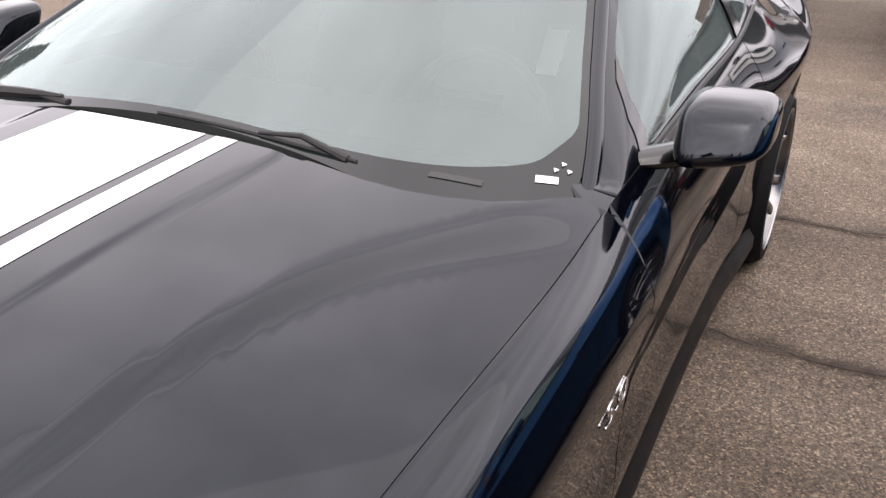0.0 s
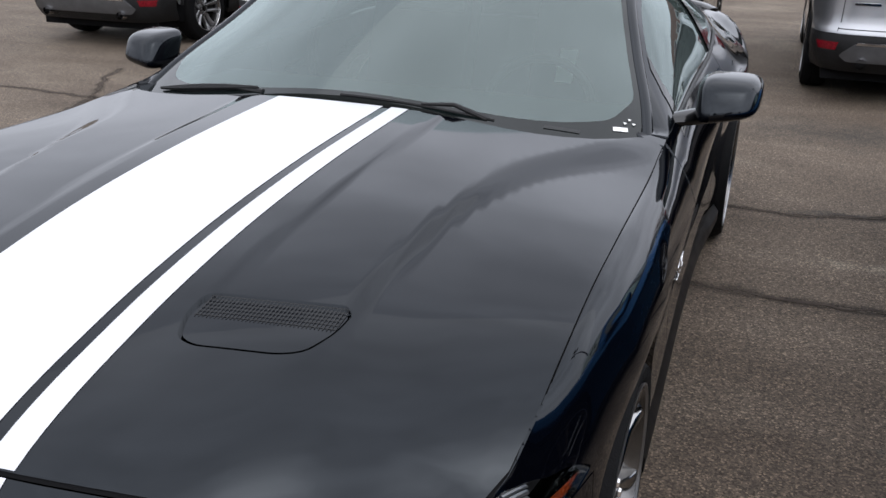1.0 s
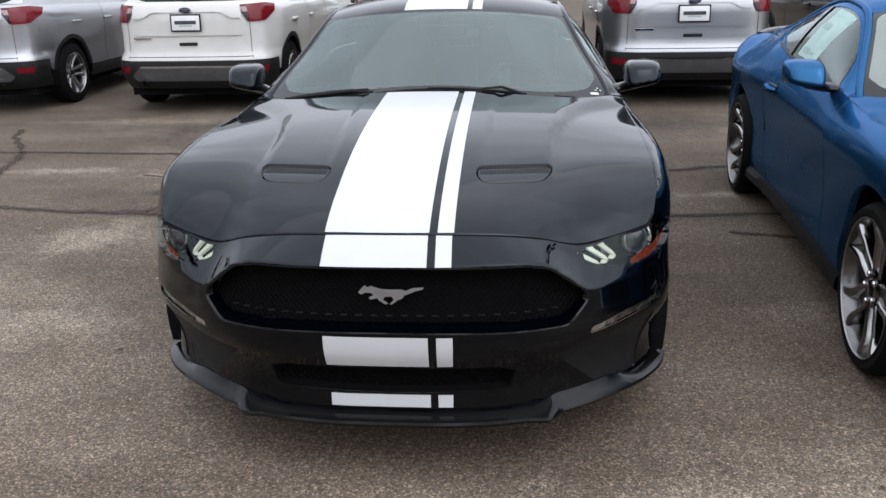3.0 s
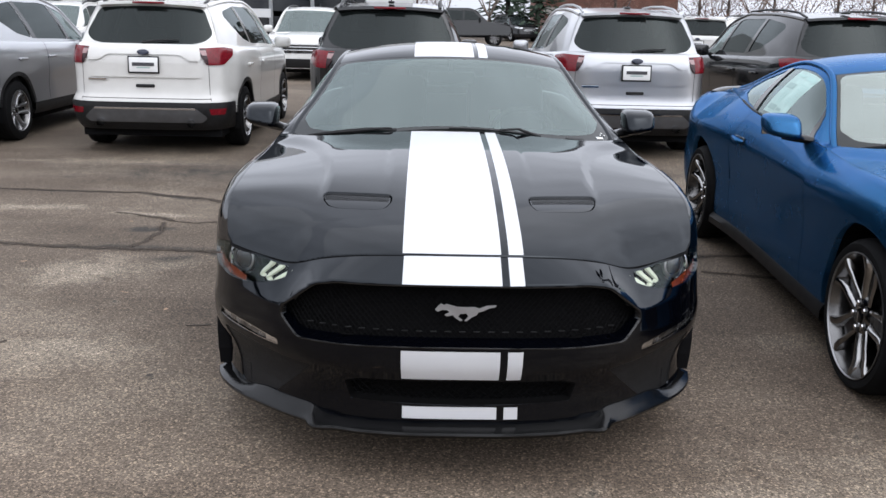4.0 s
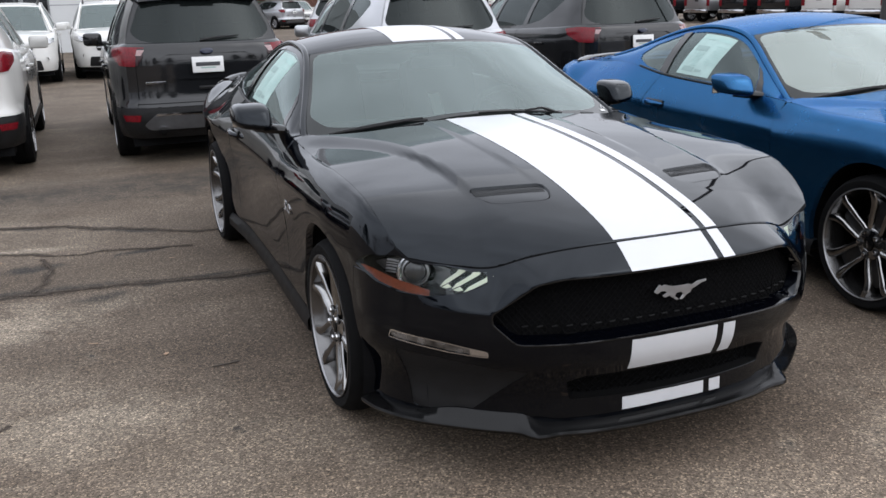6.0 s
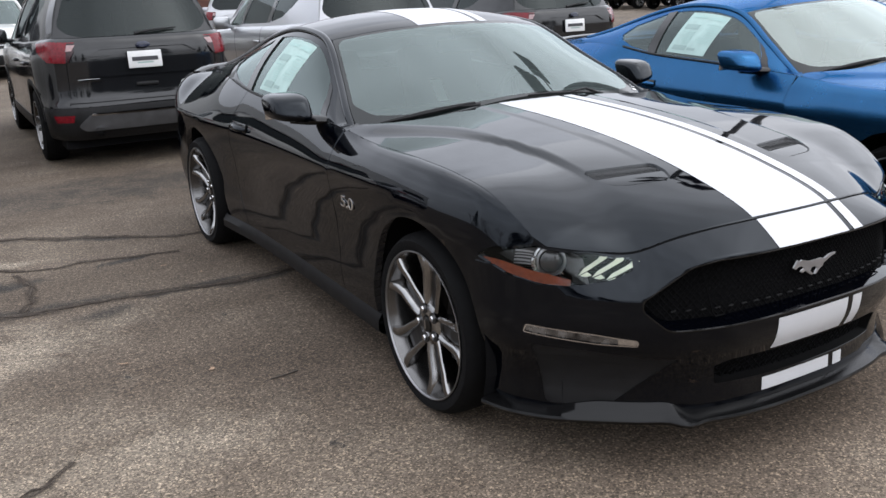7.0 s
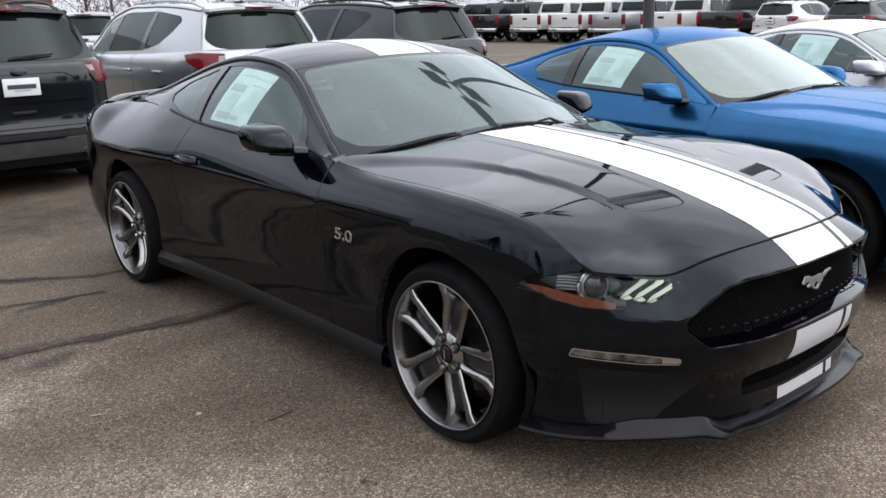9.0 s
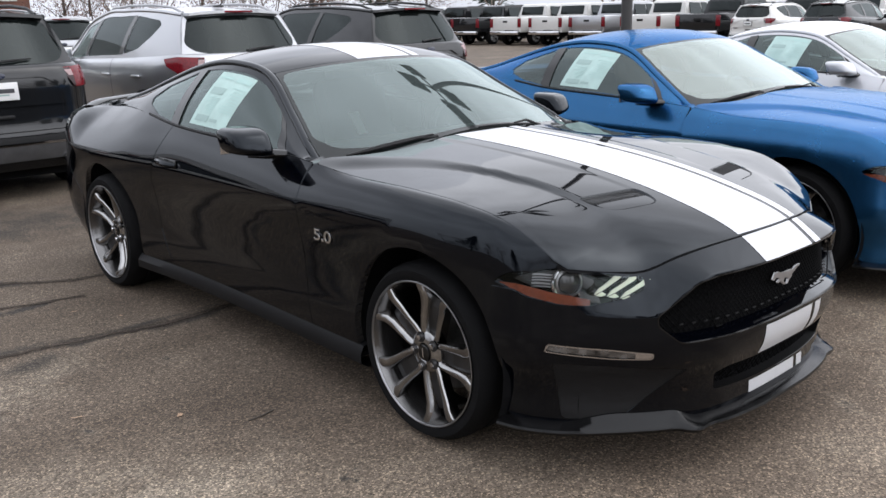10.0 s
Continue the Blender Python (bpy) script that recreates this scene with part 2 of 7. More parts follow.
def area2(p):
    q = np.roll(p, -1, axis=0)
    return 0.5 * np.sum(p[:, 0] * q[:, 1] - q[:, 0] * p[:, 1])


def inset(poly, g):
    """Shrink a polygon by g along its own edges' normals."""
    p = np.asarray(poly, float)
    if area2(p) < 0:
        p = p[::-1]
    a, c = np.roll(p, 1, axis=0), np.roll(p, -1, axis=0)
    d1, d2 = p - a, c - p
    d1 /= np.maximum(np.hypot(d1[:, 0], d1[:, 1]), 1e-9)[:, None]
    d2 /= np.maximum(np.hypot(d2[:, 0], d2[:, 1]), 1e-9)[:, None]
    n = np.stack([-(d1 + d2)[:, 1], (d1 + d2)[:, 0]], 1)
    l = np.maximum(np.hypot(n[:, 0], n[:, 1]), 0.5)
    return p + n / l[:, None] * g * (2 / l)[:, None] ** 0.5


def within_rim(poly, g):
    """The outline drawn in towards its middle height and width by g."""
    c = poly.mean(0)
    h = np.abs(poly - c).max(0)
    return c + (poly - c) * (1 - g / h)


def within(poly, pts):
    p, q = poly, np.roll(poly, -1, axis=0)
    x, y = pts[:, 0][:, None], pts[:, 1][:, None]
    c = ((p[:, 1] > y) != (q[:, 1] > y)) & (x < (q[:, 0] - p[:, 0]) * (y - p[:, 1]) / (q[:, 1] - p[:, 1] + 1e-12) + p[:, 0])
    return np.sum(c, axis=1) % 2 == 1


def sheet(surf, outer, holes, step, depth=0.012, lift=0.0, centre=None, back=False):
    """A piece of the surface surf(domain points) cut to a polygon with holes, with a turned-in edge. Returns a mesh."""
    loops = [densify(outer, step)] + [densify(h, step) for h in holes]
    flat, edges = [], []
    for lp in loops:
        n0 = len(flat)
        flat.extend(lp.tolist())
        edges += [(n0 + k, n0 + (k + 1) % len(lp)) for k in range(len(lp))]
    allb = np.array(flat)
    lo, hi = loops[0].min(0), loops[0].max(0)
    gx, gy = np.arange(lo[0] + step * 0.5, hi[0], step), np.arange(lo[1] + step * 0.5, hi[1], step)
    if len(gx) and len(gy):
        g = np.stack(np.meshgrid(gx, gy), -1).reshape(-1, 2)
        ok = within(loops[0], g)
        for h in loops[1:]:
            ok &= ~within(h, g)
        g = g[ok]
        keep = []
        for chunk in np.array_split(g, max(1, len(g) // 2000 + 1)):
            if len(chunk):
                d = ((chunk[:, None] - allb[None]) ** 2).sum(-1).min(1)
                keep.append(chunk[d > (0.5 * step) ** 2])
        if keep:
            flat.extend(np.concatenate(keep).tolist())
    v2, _, f2, *_ = delaunay_2d_cdt([Vector(p) for p in flat], edges, [], 0, 1e-7)
    uv = np.array([tuple(v) for v in v2])
    tri = np.array([f for f in f2 if len(f) == 3], int).reshape(-1, 3)
    cen = uv[tri].mean(1)
    ok = within(loops[0], cen)
    for h in loops[1:]:
        ok &= ~within(h, cen)
    tri = tri[ok]
    used = np.unique(tri)
    remap = -np.ones(len(uv), int)
    remap[used] = np.arange(len(used))
    uv, tri = uv[used], remap[tri]
    P = surf(uv)
    e = 1.5e-3
    du, dv = surf(uv + [e, 0]) - surf(uv - [e, 0]), surf(uv + [0, e]) - surf(uv - [0, e])
    N = np.cross(du, dv)
    N /= np.maximum(np.linalg.norm(N, axis=1), 1e-12)[:, None]
    ref = P - (np.array(centre) if centre is not None else np.stack([0 * P[:, 0], P[:, 1], 0 * P[:, 2] + 0.5], 1))
    if (N * ref).sum() < 0:
        N = -N
    if back:
        N = -N
    P = P + N * lift
    t3 = P[tri]
    fn = np.cross(t3[:, 1] - t3[:, 0], t3[:, 2] - t3[:, 0])
    flip = (fn * N[tri[:, 0]]).sum(1) < 0
    tri[flip] = tri[flip][:, ::-1]
    faces = tri.tolist()
    verts, norms = P.tolist(), N.tolist()
    if depth > 0:
        count = {}
        for f in faces:
            for a, b in ((f[0], f[1]), (f[1], f[2]), (f[2], f[0])):
                count[(a, b)] = 1
        rim = [(a, b) for a, b in count if (b, a) not in count]
        low = {}
        for a, b in rim:
            for k in (a, b):
                if k not in low:
                    low[k] = len(verts)
                    verts.append((P[k] - N[k] * depth).tolist())
                    norms.append(N[k].tolist())
        faces += [(b, a, low[a], low[b]) for a, b in rim]
    me = bpy.data.meshes.new("sheet")
    me.from_pydata(verts, [], faces)
    me.update()
    for p in me.polygons:
        p.use_smooth = True
    me.normals_split_custom_set_from_vertices(norms)
    return me


def link(name, me, material, parent=None, label=""):
    me.name = name
    ob = new(name, me)
    if material is not None:
        me.materials.clear()
        me.materials.append(material)
    if parent is not None:
        ob.parent = parent
    if label:
        ob["label"] = label
    return ob


def part(name, bm, material, parent=None, label="", soft=False):
    me = bpy.data.meshes.new(name)
    bmesh.ops.recalc_face_normals(bm, faces=bm.faces)
    bm.to_mesh(me)
    bm.free()
    if soft:
        for p in me.polygons:
            p.use_smooth = True
        me.set_sharp_from_angle(angle=radians(35))
    return link(name, me, material, parent, label)


def thing(name, label, category, group="", kind="", at=(0, 0, 0), yaw=0):
    ob = new(name)
    ob.empty_display_size = 0.2
    ob.matrix_basis = pose(*at, 0, 0, yaw)
    return tagged(ob, label, category, group, kind)


def add_box(bm, c, s, bevel=0.0, m=None, seg=2):
    """A box of size s about c, its edges rounded."""
    r = bmesh.ops.create_cube(bm, size=1.0)
    vs = r["verts"]
    bmesh.ops.scale(bm, vec=s, verts=vs)
    if bevel > 0:
        es = list({e for v in vs for e in v.link_edges})
        q = bmesh.ops.bevel(bm, geom=es, offset=min(bevel, 0.45 * min(s)), segments=seg, affect="EDGES", profile=0.5)
        vs = list({v for f in q["faces"] for v in f.verts} | {v for v in vs if v.is_valid})
    bmesh.ops.transform(bm, matrix=(m or Matrix()) if m else Matrix.Translation(c), verts=vs)
    return vs


def add_lathe(bm, profile, n=32, m=None, closed=False):
    """Turn a profile of (radius, height) about z."""
    rings = []
    for r, z in profile:
        rings.append([bm.verts.new((r * math.cos(2 * math.pi * k / n), r * math.sin(2 * math.pi * k / n), z)) for k in range(n)] if r > 1e-6 else [bm.verts.new((0, 0, z))])
    pairs = list(zip(rings[:-1], rings[1:])) + ([(rings[-1], rings[0])] if closed else [])
    for a, b in pairs:
        for k in range(n):
            k2 = (k + 1) % n
            if len(a) == 1 and len(b) == 1:
                continue
            if len(a) == 1:
                bm.faces.new((a[0], b[k], b[k2]))
            elif len(b) == 1:
                bm.faces.new((a[k], a[k2], b[0]))
            else:
                bm.faces.new((a[k], a[k2], b[k2], b[k]))
    vs = [v for r in rings for v in r]
    if m is not None:
        bmesh.ops.transform(bm, matrix=m, verts=vs)
    return vs


def add_tube(bm, pts, radius, n=8, flat=1.0, up=(0, 0, 1)):
    """A round bar along points; radius a number or one a point."""
    pts = [Vector(p) for p in pts]
    rs = list(radius) if hasattr(radius, "__len__") else [radius] * len(pts)
    rings = []
    for i, p in enumerate(pts):
        d = (pts[min(i + 1, len(pts) - 1)] - pts[max(i - 1, 0)]).normalized()
        u = Vector(up)
        if abs(d.dot(u)) > 0.95:
            u = Vector((1, 0, 0))
        a = d.cross(u).normalized()
        b = a.cross(d).normalized()
        rings.append([bm.verts.new(p + (a * math.cos(2 * math.pi * k / n) + b * math.sin(2 * math.pi * k / n) * flat) * rs[i]) for k in range(n)])
    for a, b in zip(rings[:-1], rings[1:]):
        for k in range(n):
            bm.faces.new((a[k], a[(k + 1) % n], b[(k + 1) % n], b[k]))
    bm.faces.new(rings[0][::-1])
    bm.faces.new(rings[-1])
    return [v for r in rings for v in r]


# ---- ground ----
def asphalt_material():
    m = bpy.data.materials.new("worn_asphalt")
    m.use_nodes = True
    n, l = m.node_tree.nodes, m.node_tree.links
    b = n["Principled BSDF"]
    co = n.new("ShaderNodeTexCoord")

    def noise_tex(scale, detail=4.0, rough=0.55, dist=0.0):
        t = n.new("ShaderNodeTexNoise")
        t.inputs["Scale"].default_value, t.inputs["Detail"].default_value, t.inputs["Roughness"].default_value, t.inputs["Distortion"].default_value = scale, detail, rough, dist
        l.new(co.outputs["Object"], t.inputs["Vector"])
        return t.outputs["Fac"]

    def ramp(src, a, b_, c0, c1):
        r = n.new("ShaderNodeValToRGB")
        r.color_ramp.elements[0].position, r.color_ramp.elements[1].position = a, b_
        r.color_ramp.elements[0].color, r.color_ramp.elements[1].color = (*c0, 1), (*c1, 1)
        l.new(src, r.inputs[0])
        return r.outputs[0]

    def mix(fac, a, b_, mode="MIX"):
        x = n.new("ShaderNodeMix")
        x.data_type, x.blend_type = "RGBA", mode
        if isinstance(fac, float):
            x.inputs[0].default_value = fac
        else:
            l.new(fac, x.inputs[0])
        l.new(a, x.inputs[6])
        l.new(b_, x.inputs[7])
        return x.outputs[2]
    def patch(x, y, rx, ry, turn, soft, edge=2.0):
        """A ragged patch about (x, y), for dirt, damp and painted shade."""
        mp = n.new("ShaderNodeMapping")
        mp.vector_type = "TEXTURE"
        mp.inputs["Location"].default_value, mp.inputs["Scale"].default_value = (x, y, 0), (rx, ry, 1)
        mp.inputs["Rotation"].default_value = (0, 0, radians(turn))
        l.new(co.outputs["Object"], mp.inputs["Vector"])
        g = n.new("ShaderNodeTexGradient")
        g.gradient_type = "SPHERICAL"
        l.new(mp.outputs[0], g.inputs[0])
        ad = n.new("ShaderNodeMath")
        ad.operation = "MULTIPLY_ADD"
        l.new(ragged, ad.inputs[0])
        ad.inputs[1].default_value = edge
        l.new(g.outputs["Fac"], ad.inputs[2])
        r = n.new("ShaderNodeMapRange")
        r.inputs["From Min"].default_value, r.inputs["From Max"].default_value = 0.5 * edge + 0.30, 0.5 * edge + 0.30 + soft
        l.new(ad.outputs[0], r.inputs["Value"])
        return r.outputs[0]
    streak_map = n.new("ShaderNodeMapping")
    streak_map.inputs["Scale"].default_value = (0.35, 1.5, 1.0)
    streak_map.inputs["Rotation"].default_value = (0, 0, radians(-6))
    l.new(co.outputs["Object"], streak_map.inputs["Vector"])
    st = n.new("ShaderNodeTexNoise")
    st.inputs["Scale"].default_value, st.inputs["Detail"].default_value, st.inputs["Roughness"].default_value = 1.1, 7.0, 0.6
    l.new(streak_map.outputs[0], st.inputs["Vector"])
    ragged = noise_tex(3.6, 10, 0.68, 0.5)
    base = ramp(noise_tex(0.9, 6, 0.6), 0.32, 0.70, (0.094, 0.075, 0.059), (0.134, 0.110, 0.087))
    streak = ramp(st.outputs["Fac"], 0.36, 0.64, (0.76, 0.73, 0.70), (1.10, 1.085, 1.07))
    col = mix(1.0, base, streak, "MULTIPLY")
    sand = ramp(noise_tex(3.0, 6, 0.65), 0.3, 0.7, (0.168, 0.142, 0.113), (0.280, 0.240, 0.192))
    stain = ramp(noise_tex(0.55, 7, 0.62, 0.1), 0.52, 0.86, (0, 0, 0), (1, 1, 1))
    col = mix(stain, col, sand)
    for x, y, rx, ry, turn, soft in ((-3.1, 4.15, 1.1, 0.16, 2, 0.5), (-2.2, 3.95, 0.6, 0.13, -10, 0.5), (-2.05, 2.5, 0.9, 0.45, 20, 0.9), (-1.95, 1.10, 1.0, 0.45, 12, 0.8), (-2.15, 2.45, 0.5, 0.5, 0, 0.8), (-2.7, 0.5, 1.2, 0.5, 10, 0.9),
                                     (-3.1, 6.3, 2.2, 0.3, 0, 0.8), (-2.1, 1.2, 0.4, 0.25, 0, 0.7), (2.0, 3.5, 0.9, 0.12, 5, 0.6), (-0.6, 7.6, 1.0, 0.6, 0, 0.8), (1.9, -0.3, 1.9, 1.1, 0, 0.9), (-2.7, 1.5, 1.3, 1.0, 0, 1.3)):
        col = mix(patch(x, y, rx, ry, turn, soft), col, sand)
    damp_and_shade = n.new("ShaderNodeRGB")
    damp_and_shade.outputs[0].default_value = (0.036, 0.032, 0.028, 1)
    # the wide patches behind the second row mix damp with painted contact shadow
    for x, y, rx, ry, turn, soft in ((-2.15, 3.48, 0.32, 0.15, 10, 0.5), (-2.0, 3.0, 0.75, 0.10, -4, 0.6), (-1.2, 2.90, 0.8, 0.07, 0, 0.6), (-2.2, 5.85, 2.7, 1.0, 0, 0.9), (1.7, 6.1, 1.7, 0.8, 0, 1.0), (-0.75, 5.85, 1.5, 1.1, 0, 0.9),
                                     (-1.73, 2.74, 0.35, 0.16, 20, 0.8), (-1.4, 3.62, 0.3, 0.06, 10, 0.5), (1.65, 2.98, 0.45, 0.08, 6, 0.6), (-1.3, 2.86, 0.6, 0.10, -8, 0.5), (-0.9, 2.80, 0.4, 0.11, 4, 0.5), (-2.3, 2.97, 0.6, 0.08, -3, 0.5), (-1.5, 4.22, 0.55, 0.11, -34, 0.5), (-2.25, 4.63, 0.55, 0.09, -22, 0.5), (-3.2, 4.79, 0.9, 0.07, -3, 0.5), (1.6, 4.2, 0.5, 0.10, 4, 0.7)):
        col = mix(patch(x, y, rx, ry, turn, soft), col, damp_and_shade.outputs[0])
    # the driving lane before the front row is worn paler
    sp = n.new("ShaderNodeSeparateXYZ")
    l.new(co.outputs["Object"], sp.inputs[0])
    wob = n.new("ShaderNodeMath")
    wob.operation = "MULTIPLY_ADD"
    l.new(ragged, wob.inputs[0])
    wob.inputs[1].default_value = 1.6
    l.new(sp.outputs["Y"], wob.inputs[2])
    lane = n.new("ShaderNodeMapRange")
    lane.inputs["From Min"].default_value, lane.inputs["From Max"].default_value = -0.3, 2.6
    l.new(wob.outputs[0], lane.inputs["Value"])
    worn = ramp(lane.outputs[0], 0.0, 1.0, (1.36, 1.345, 1.33), (1, 1, 1))
    col = mix(1.0, col, worn, "MULTIPLY")
    wet = ramp(noise_tex(0.38, 5, 0.55, 0.3), 0.58, 0.76, (1, 1, 1), (0.72, 0.68, 0.65))
    col = mix(1.0, col, wet, "MULTIPLY")
    v = n.new("ShaderNodeTexVoronoi")
    v.inputs["Scale"].default_value = 165.0
    l.new(co.outputs["Object"], v.inputs["Vector"])
    hs = n.new("ShaderNodeSeparateColor")
    l.new(v.outputs["Color"], hs.inputs[0])
    gr = n.new("ShaderNodeValToRGB")
    for pos, c in ((0.5, (0.9, 0.89, 0.88)), (0.82, (1.15, 1.13, 1.1))):
        e = gr.color_ramp.elements.new(pos)
        e.color = (*c, 1)
    gr.color_ramp.elements[0].color, gr.color_ramp.elements[-1].color = (0.40, 0.39, 0.38, 1), (2.3, 2.22, 2.06, 1)
    l.new(hs.outputs[0], gr.inputs[0])
    speck = ramp(noise_tex(48.0, 6, 0.8), 0.36, 0.66, (0.64, 0.64, 0.64), (1.28, 1.28, 1.28))
    col = mix(1.0, col, speck, "MULTIPLY")
    col = mix(1.0, col, gr.outputs[0], "MULTIPLY")
    l.new(col, b.inputs["Base Color"])
    b.inputs["Roughness"].default_value, b.inputs["Specular IOR Level"].default_value = 0.85, 0.25
    bp = n.new("ShaderNodeBump")
    bp.inputs["Strength"].default_value, bp.inputs["Distance"].default_value = 0.35, 0.004
    l.new(v.outputs["Distance"], bp.inputs["Height"])
    l.new(bp.outputs[0], b.inputs["Normal"])
    return m


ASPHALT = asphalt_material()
CRACKMAT = material("dark_crack_fill", (0.044, 0.035, 0.029), 0.9, spec=0.1, vary=0.4, vary_scale=20, bump=0.5, bump_scale=120)


def ground_sheet():
    bm = bmesh.new()
    bmesh.ops.create_grid(bm, x_segments=60, y_segments=60, size=400)
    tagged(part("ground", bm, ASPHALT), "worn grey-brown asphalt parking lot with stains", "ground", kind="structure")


def band_material():
    """Damp brown dirt that fades out raggedly from the middle of a strip."""
    m = bpy.data.materials.new("damp_brown_dirt")
    m.use_nodes = True
    n, l = m.node_tree.nodes, m.node_tree.links
    b = n["Principled BSDF"]
    b.inputs["Roughness"].default_value, b.inputs["Specular IOR Level"].default_value = 0.9, 0.2
    co, uv = n.new("ShaderNodeTexCoord"), n.new("ShaderNodeSeparateXYZ")
    l.new(co.outputs["UV"], uv.inputs[0])
    fine, coarse = n.new("ShaderNodeTexNoise"), n.new("ShaderNodeTexNoise")
    fine.inputs["Scale"].default_value, fine.inputs["Detail"].default_value = 60.0, 6.0
    coarse.inputs["Scale"].default_value, coarse.inputs["Detail"].default_value, coarse.inputs["Roughness"].default_value = 7.0, 8.0, 0.7
    for t in (fine, coarse):
        l.new(co.outputs["Object"], t.inputs["Vector"])
    tone = n.new("ShaderNodeValToRGB")
    tone.color_ramp.elements[0].position, tone.color_ramp.elements[1].position = 0.3, 0.7
    tone.color_ramp.elements[0].color, tone.color_ramp.elements[1].color = (0.036, 0.029, 0.023, 1), (0.085, 0.068, 0.054, 1)
    l.new(fine.outputs["Fac"], tone.inputs[0])
    l.new(tone.outputs[0], b.inputs["Base Color"])
    add = n.new("ShaderNodeMath")
    add.operation = "MULTIPLY_ADD"
    l.new(coarse.outputs["Fac"], add.inputs[0])
    add.inputs[1].default_value = 2.4
    l.new(uv.outputs["Y"], add.inputs[2])
    cover = n.new("ShaderNodeMapRange")
    cover.inputs["From Min"].default_value, cover.inputs["From Max"].default_value = 1.35, 2.15
    cover.inputs["To Max"].default_value = 0.92
    l.new(add.outputs[0], cover.inputs["Value"])
    edge = n.new("ShaderNodeMath")
    edge.operation = "MULTIPLY"
    l.new(cover.outputs[0], edge.inputs[0])
    l.new(uv.outputs["Y"], edge.inputs[1])
    clear, mx = n.new("ShaderNodeBsdfTransparent"), n.new("ShaderNodeMixShader")
    l.new(edge.outputs[0], mx.inputs[0])
    l.new(clear.outputs[0], mx.inputs[1])
    l.new(b.outputs[0], mx.inputs[2])
    l.new(mx.outputs[0], n["Material Output"].inputs[0])
    return m


DIRTBAND = band_material()


def crack(points, width, seed, band=4.5):
    """A wandering crack in the asphalt, filled with dark dirt."""
    rnd = random.Random(seed)
    bm = bmesh.new()
    pts = []
    for a, b in zip(points[:-1], points[1:]):
        L = math.hypot(b[0] - a[0], b[1] - a[1])
        k = max(2, int(L / 0.045))
        for i in range(k):
            u = i / k
            pts.append((a[0] + (b[0] - a[0]) * u + rnd.gauss(0, 0.014), a[1] + (b[1] - a[1]) * u + rnd.gauss(0, 0.014)))
    pts.append(points[-1])
    prev = None
    for i, p in enumerate(pts):
        q0, q1 = pts[max(i - 1, 0)], pts[min(i + 1, len(pts) - 1)]
        d = Vector((q1[0] - q0[0], q1[1] - q0[1])).normalized()
        w = width * rnd.uniform(0.05, 0.62) * (1.0 + 0.6 * math.sin(i * 0.37 + seed)) * (0.25 if i in (0, len(pts) - 1) else 1)
        a, b = bm.verts.new((p[0] - d.y * w, p[1] + d.x * w, 0.004)), bm.verts.new((p[0] + d.y * w, p[1] - d.x * w, 0.004))
        if prev:
            bm.faces.new((prev[0], prev[1], b, a))
        prev = (a, b)
    ob_crack = part("ground_crack", bm, CRACKMAT)
    tagged(ob_crack, "dark ragged crack across worn asphalt", "crack", "cracks in the asphalt", "structure")
    bm = bmesh.new()
    lay = bm.loops.layers.uv.new("across")
    prev = None
    for i in range(0, len(pts), 3):
        p, q0, q1 = pts[i], pts[max(i - 3, 0)], pts[min(i + 3, len(pts) - 1)]
        d = Vector((q1[0] - q0[0], q1[1] - q0[1])).normalized()
        w = width * band * rnd.uniform(0.7, 1.2)
        row = [bm.verts.new((p[0] - d.y * w * k, p[1] + d.x * w * k, 0.0025)) for k in (-1, 0, 1)]
        if prev:
            for k in (0, 1):
                f = bm.faces.new((prev[k + 1], prev[k], row[k], row[k + 1]))
                for loop in f.loops:
                    loop[lay].uv = (0, 1 if loop.vert in (prev[1], row[1]) else 0)
        prev = row
    part("dirt_band", bm, DIRTBAND, ob_crack, "damp brown dirt along the crack")


ground_sheet()

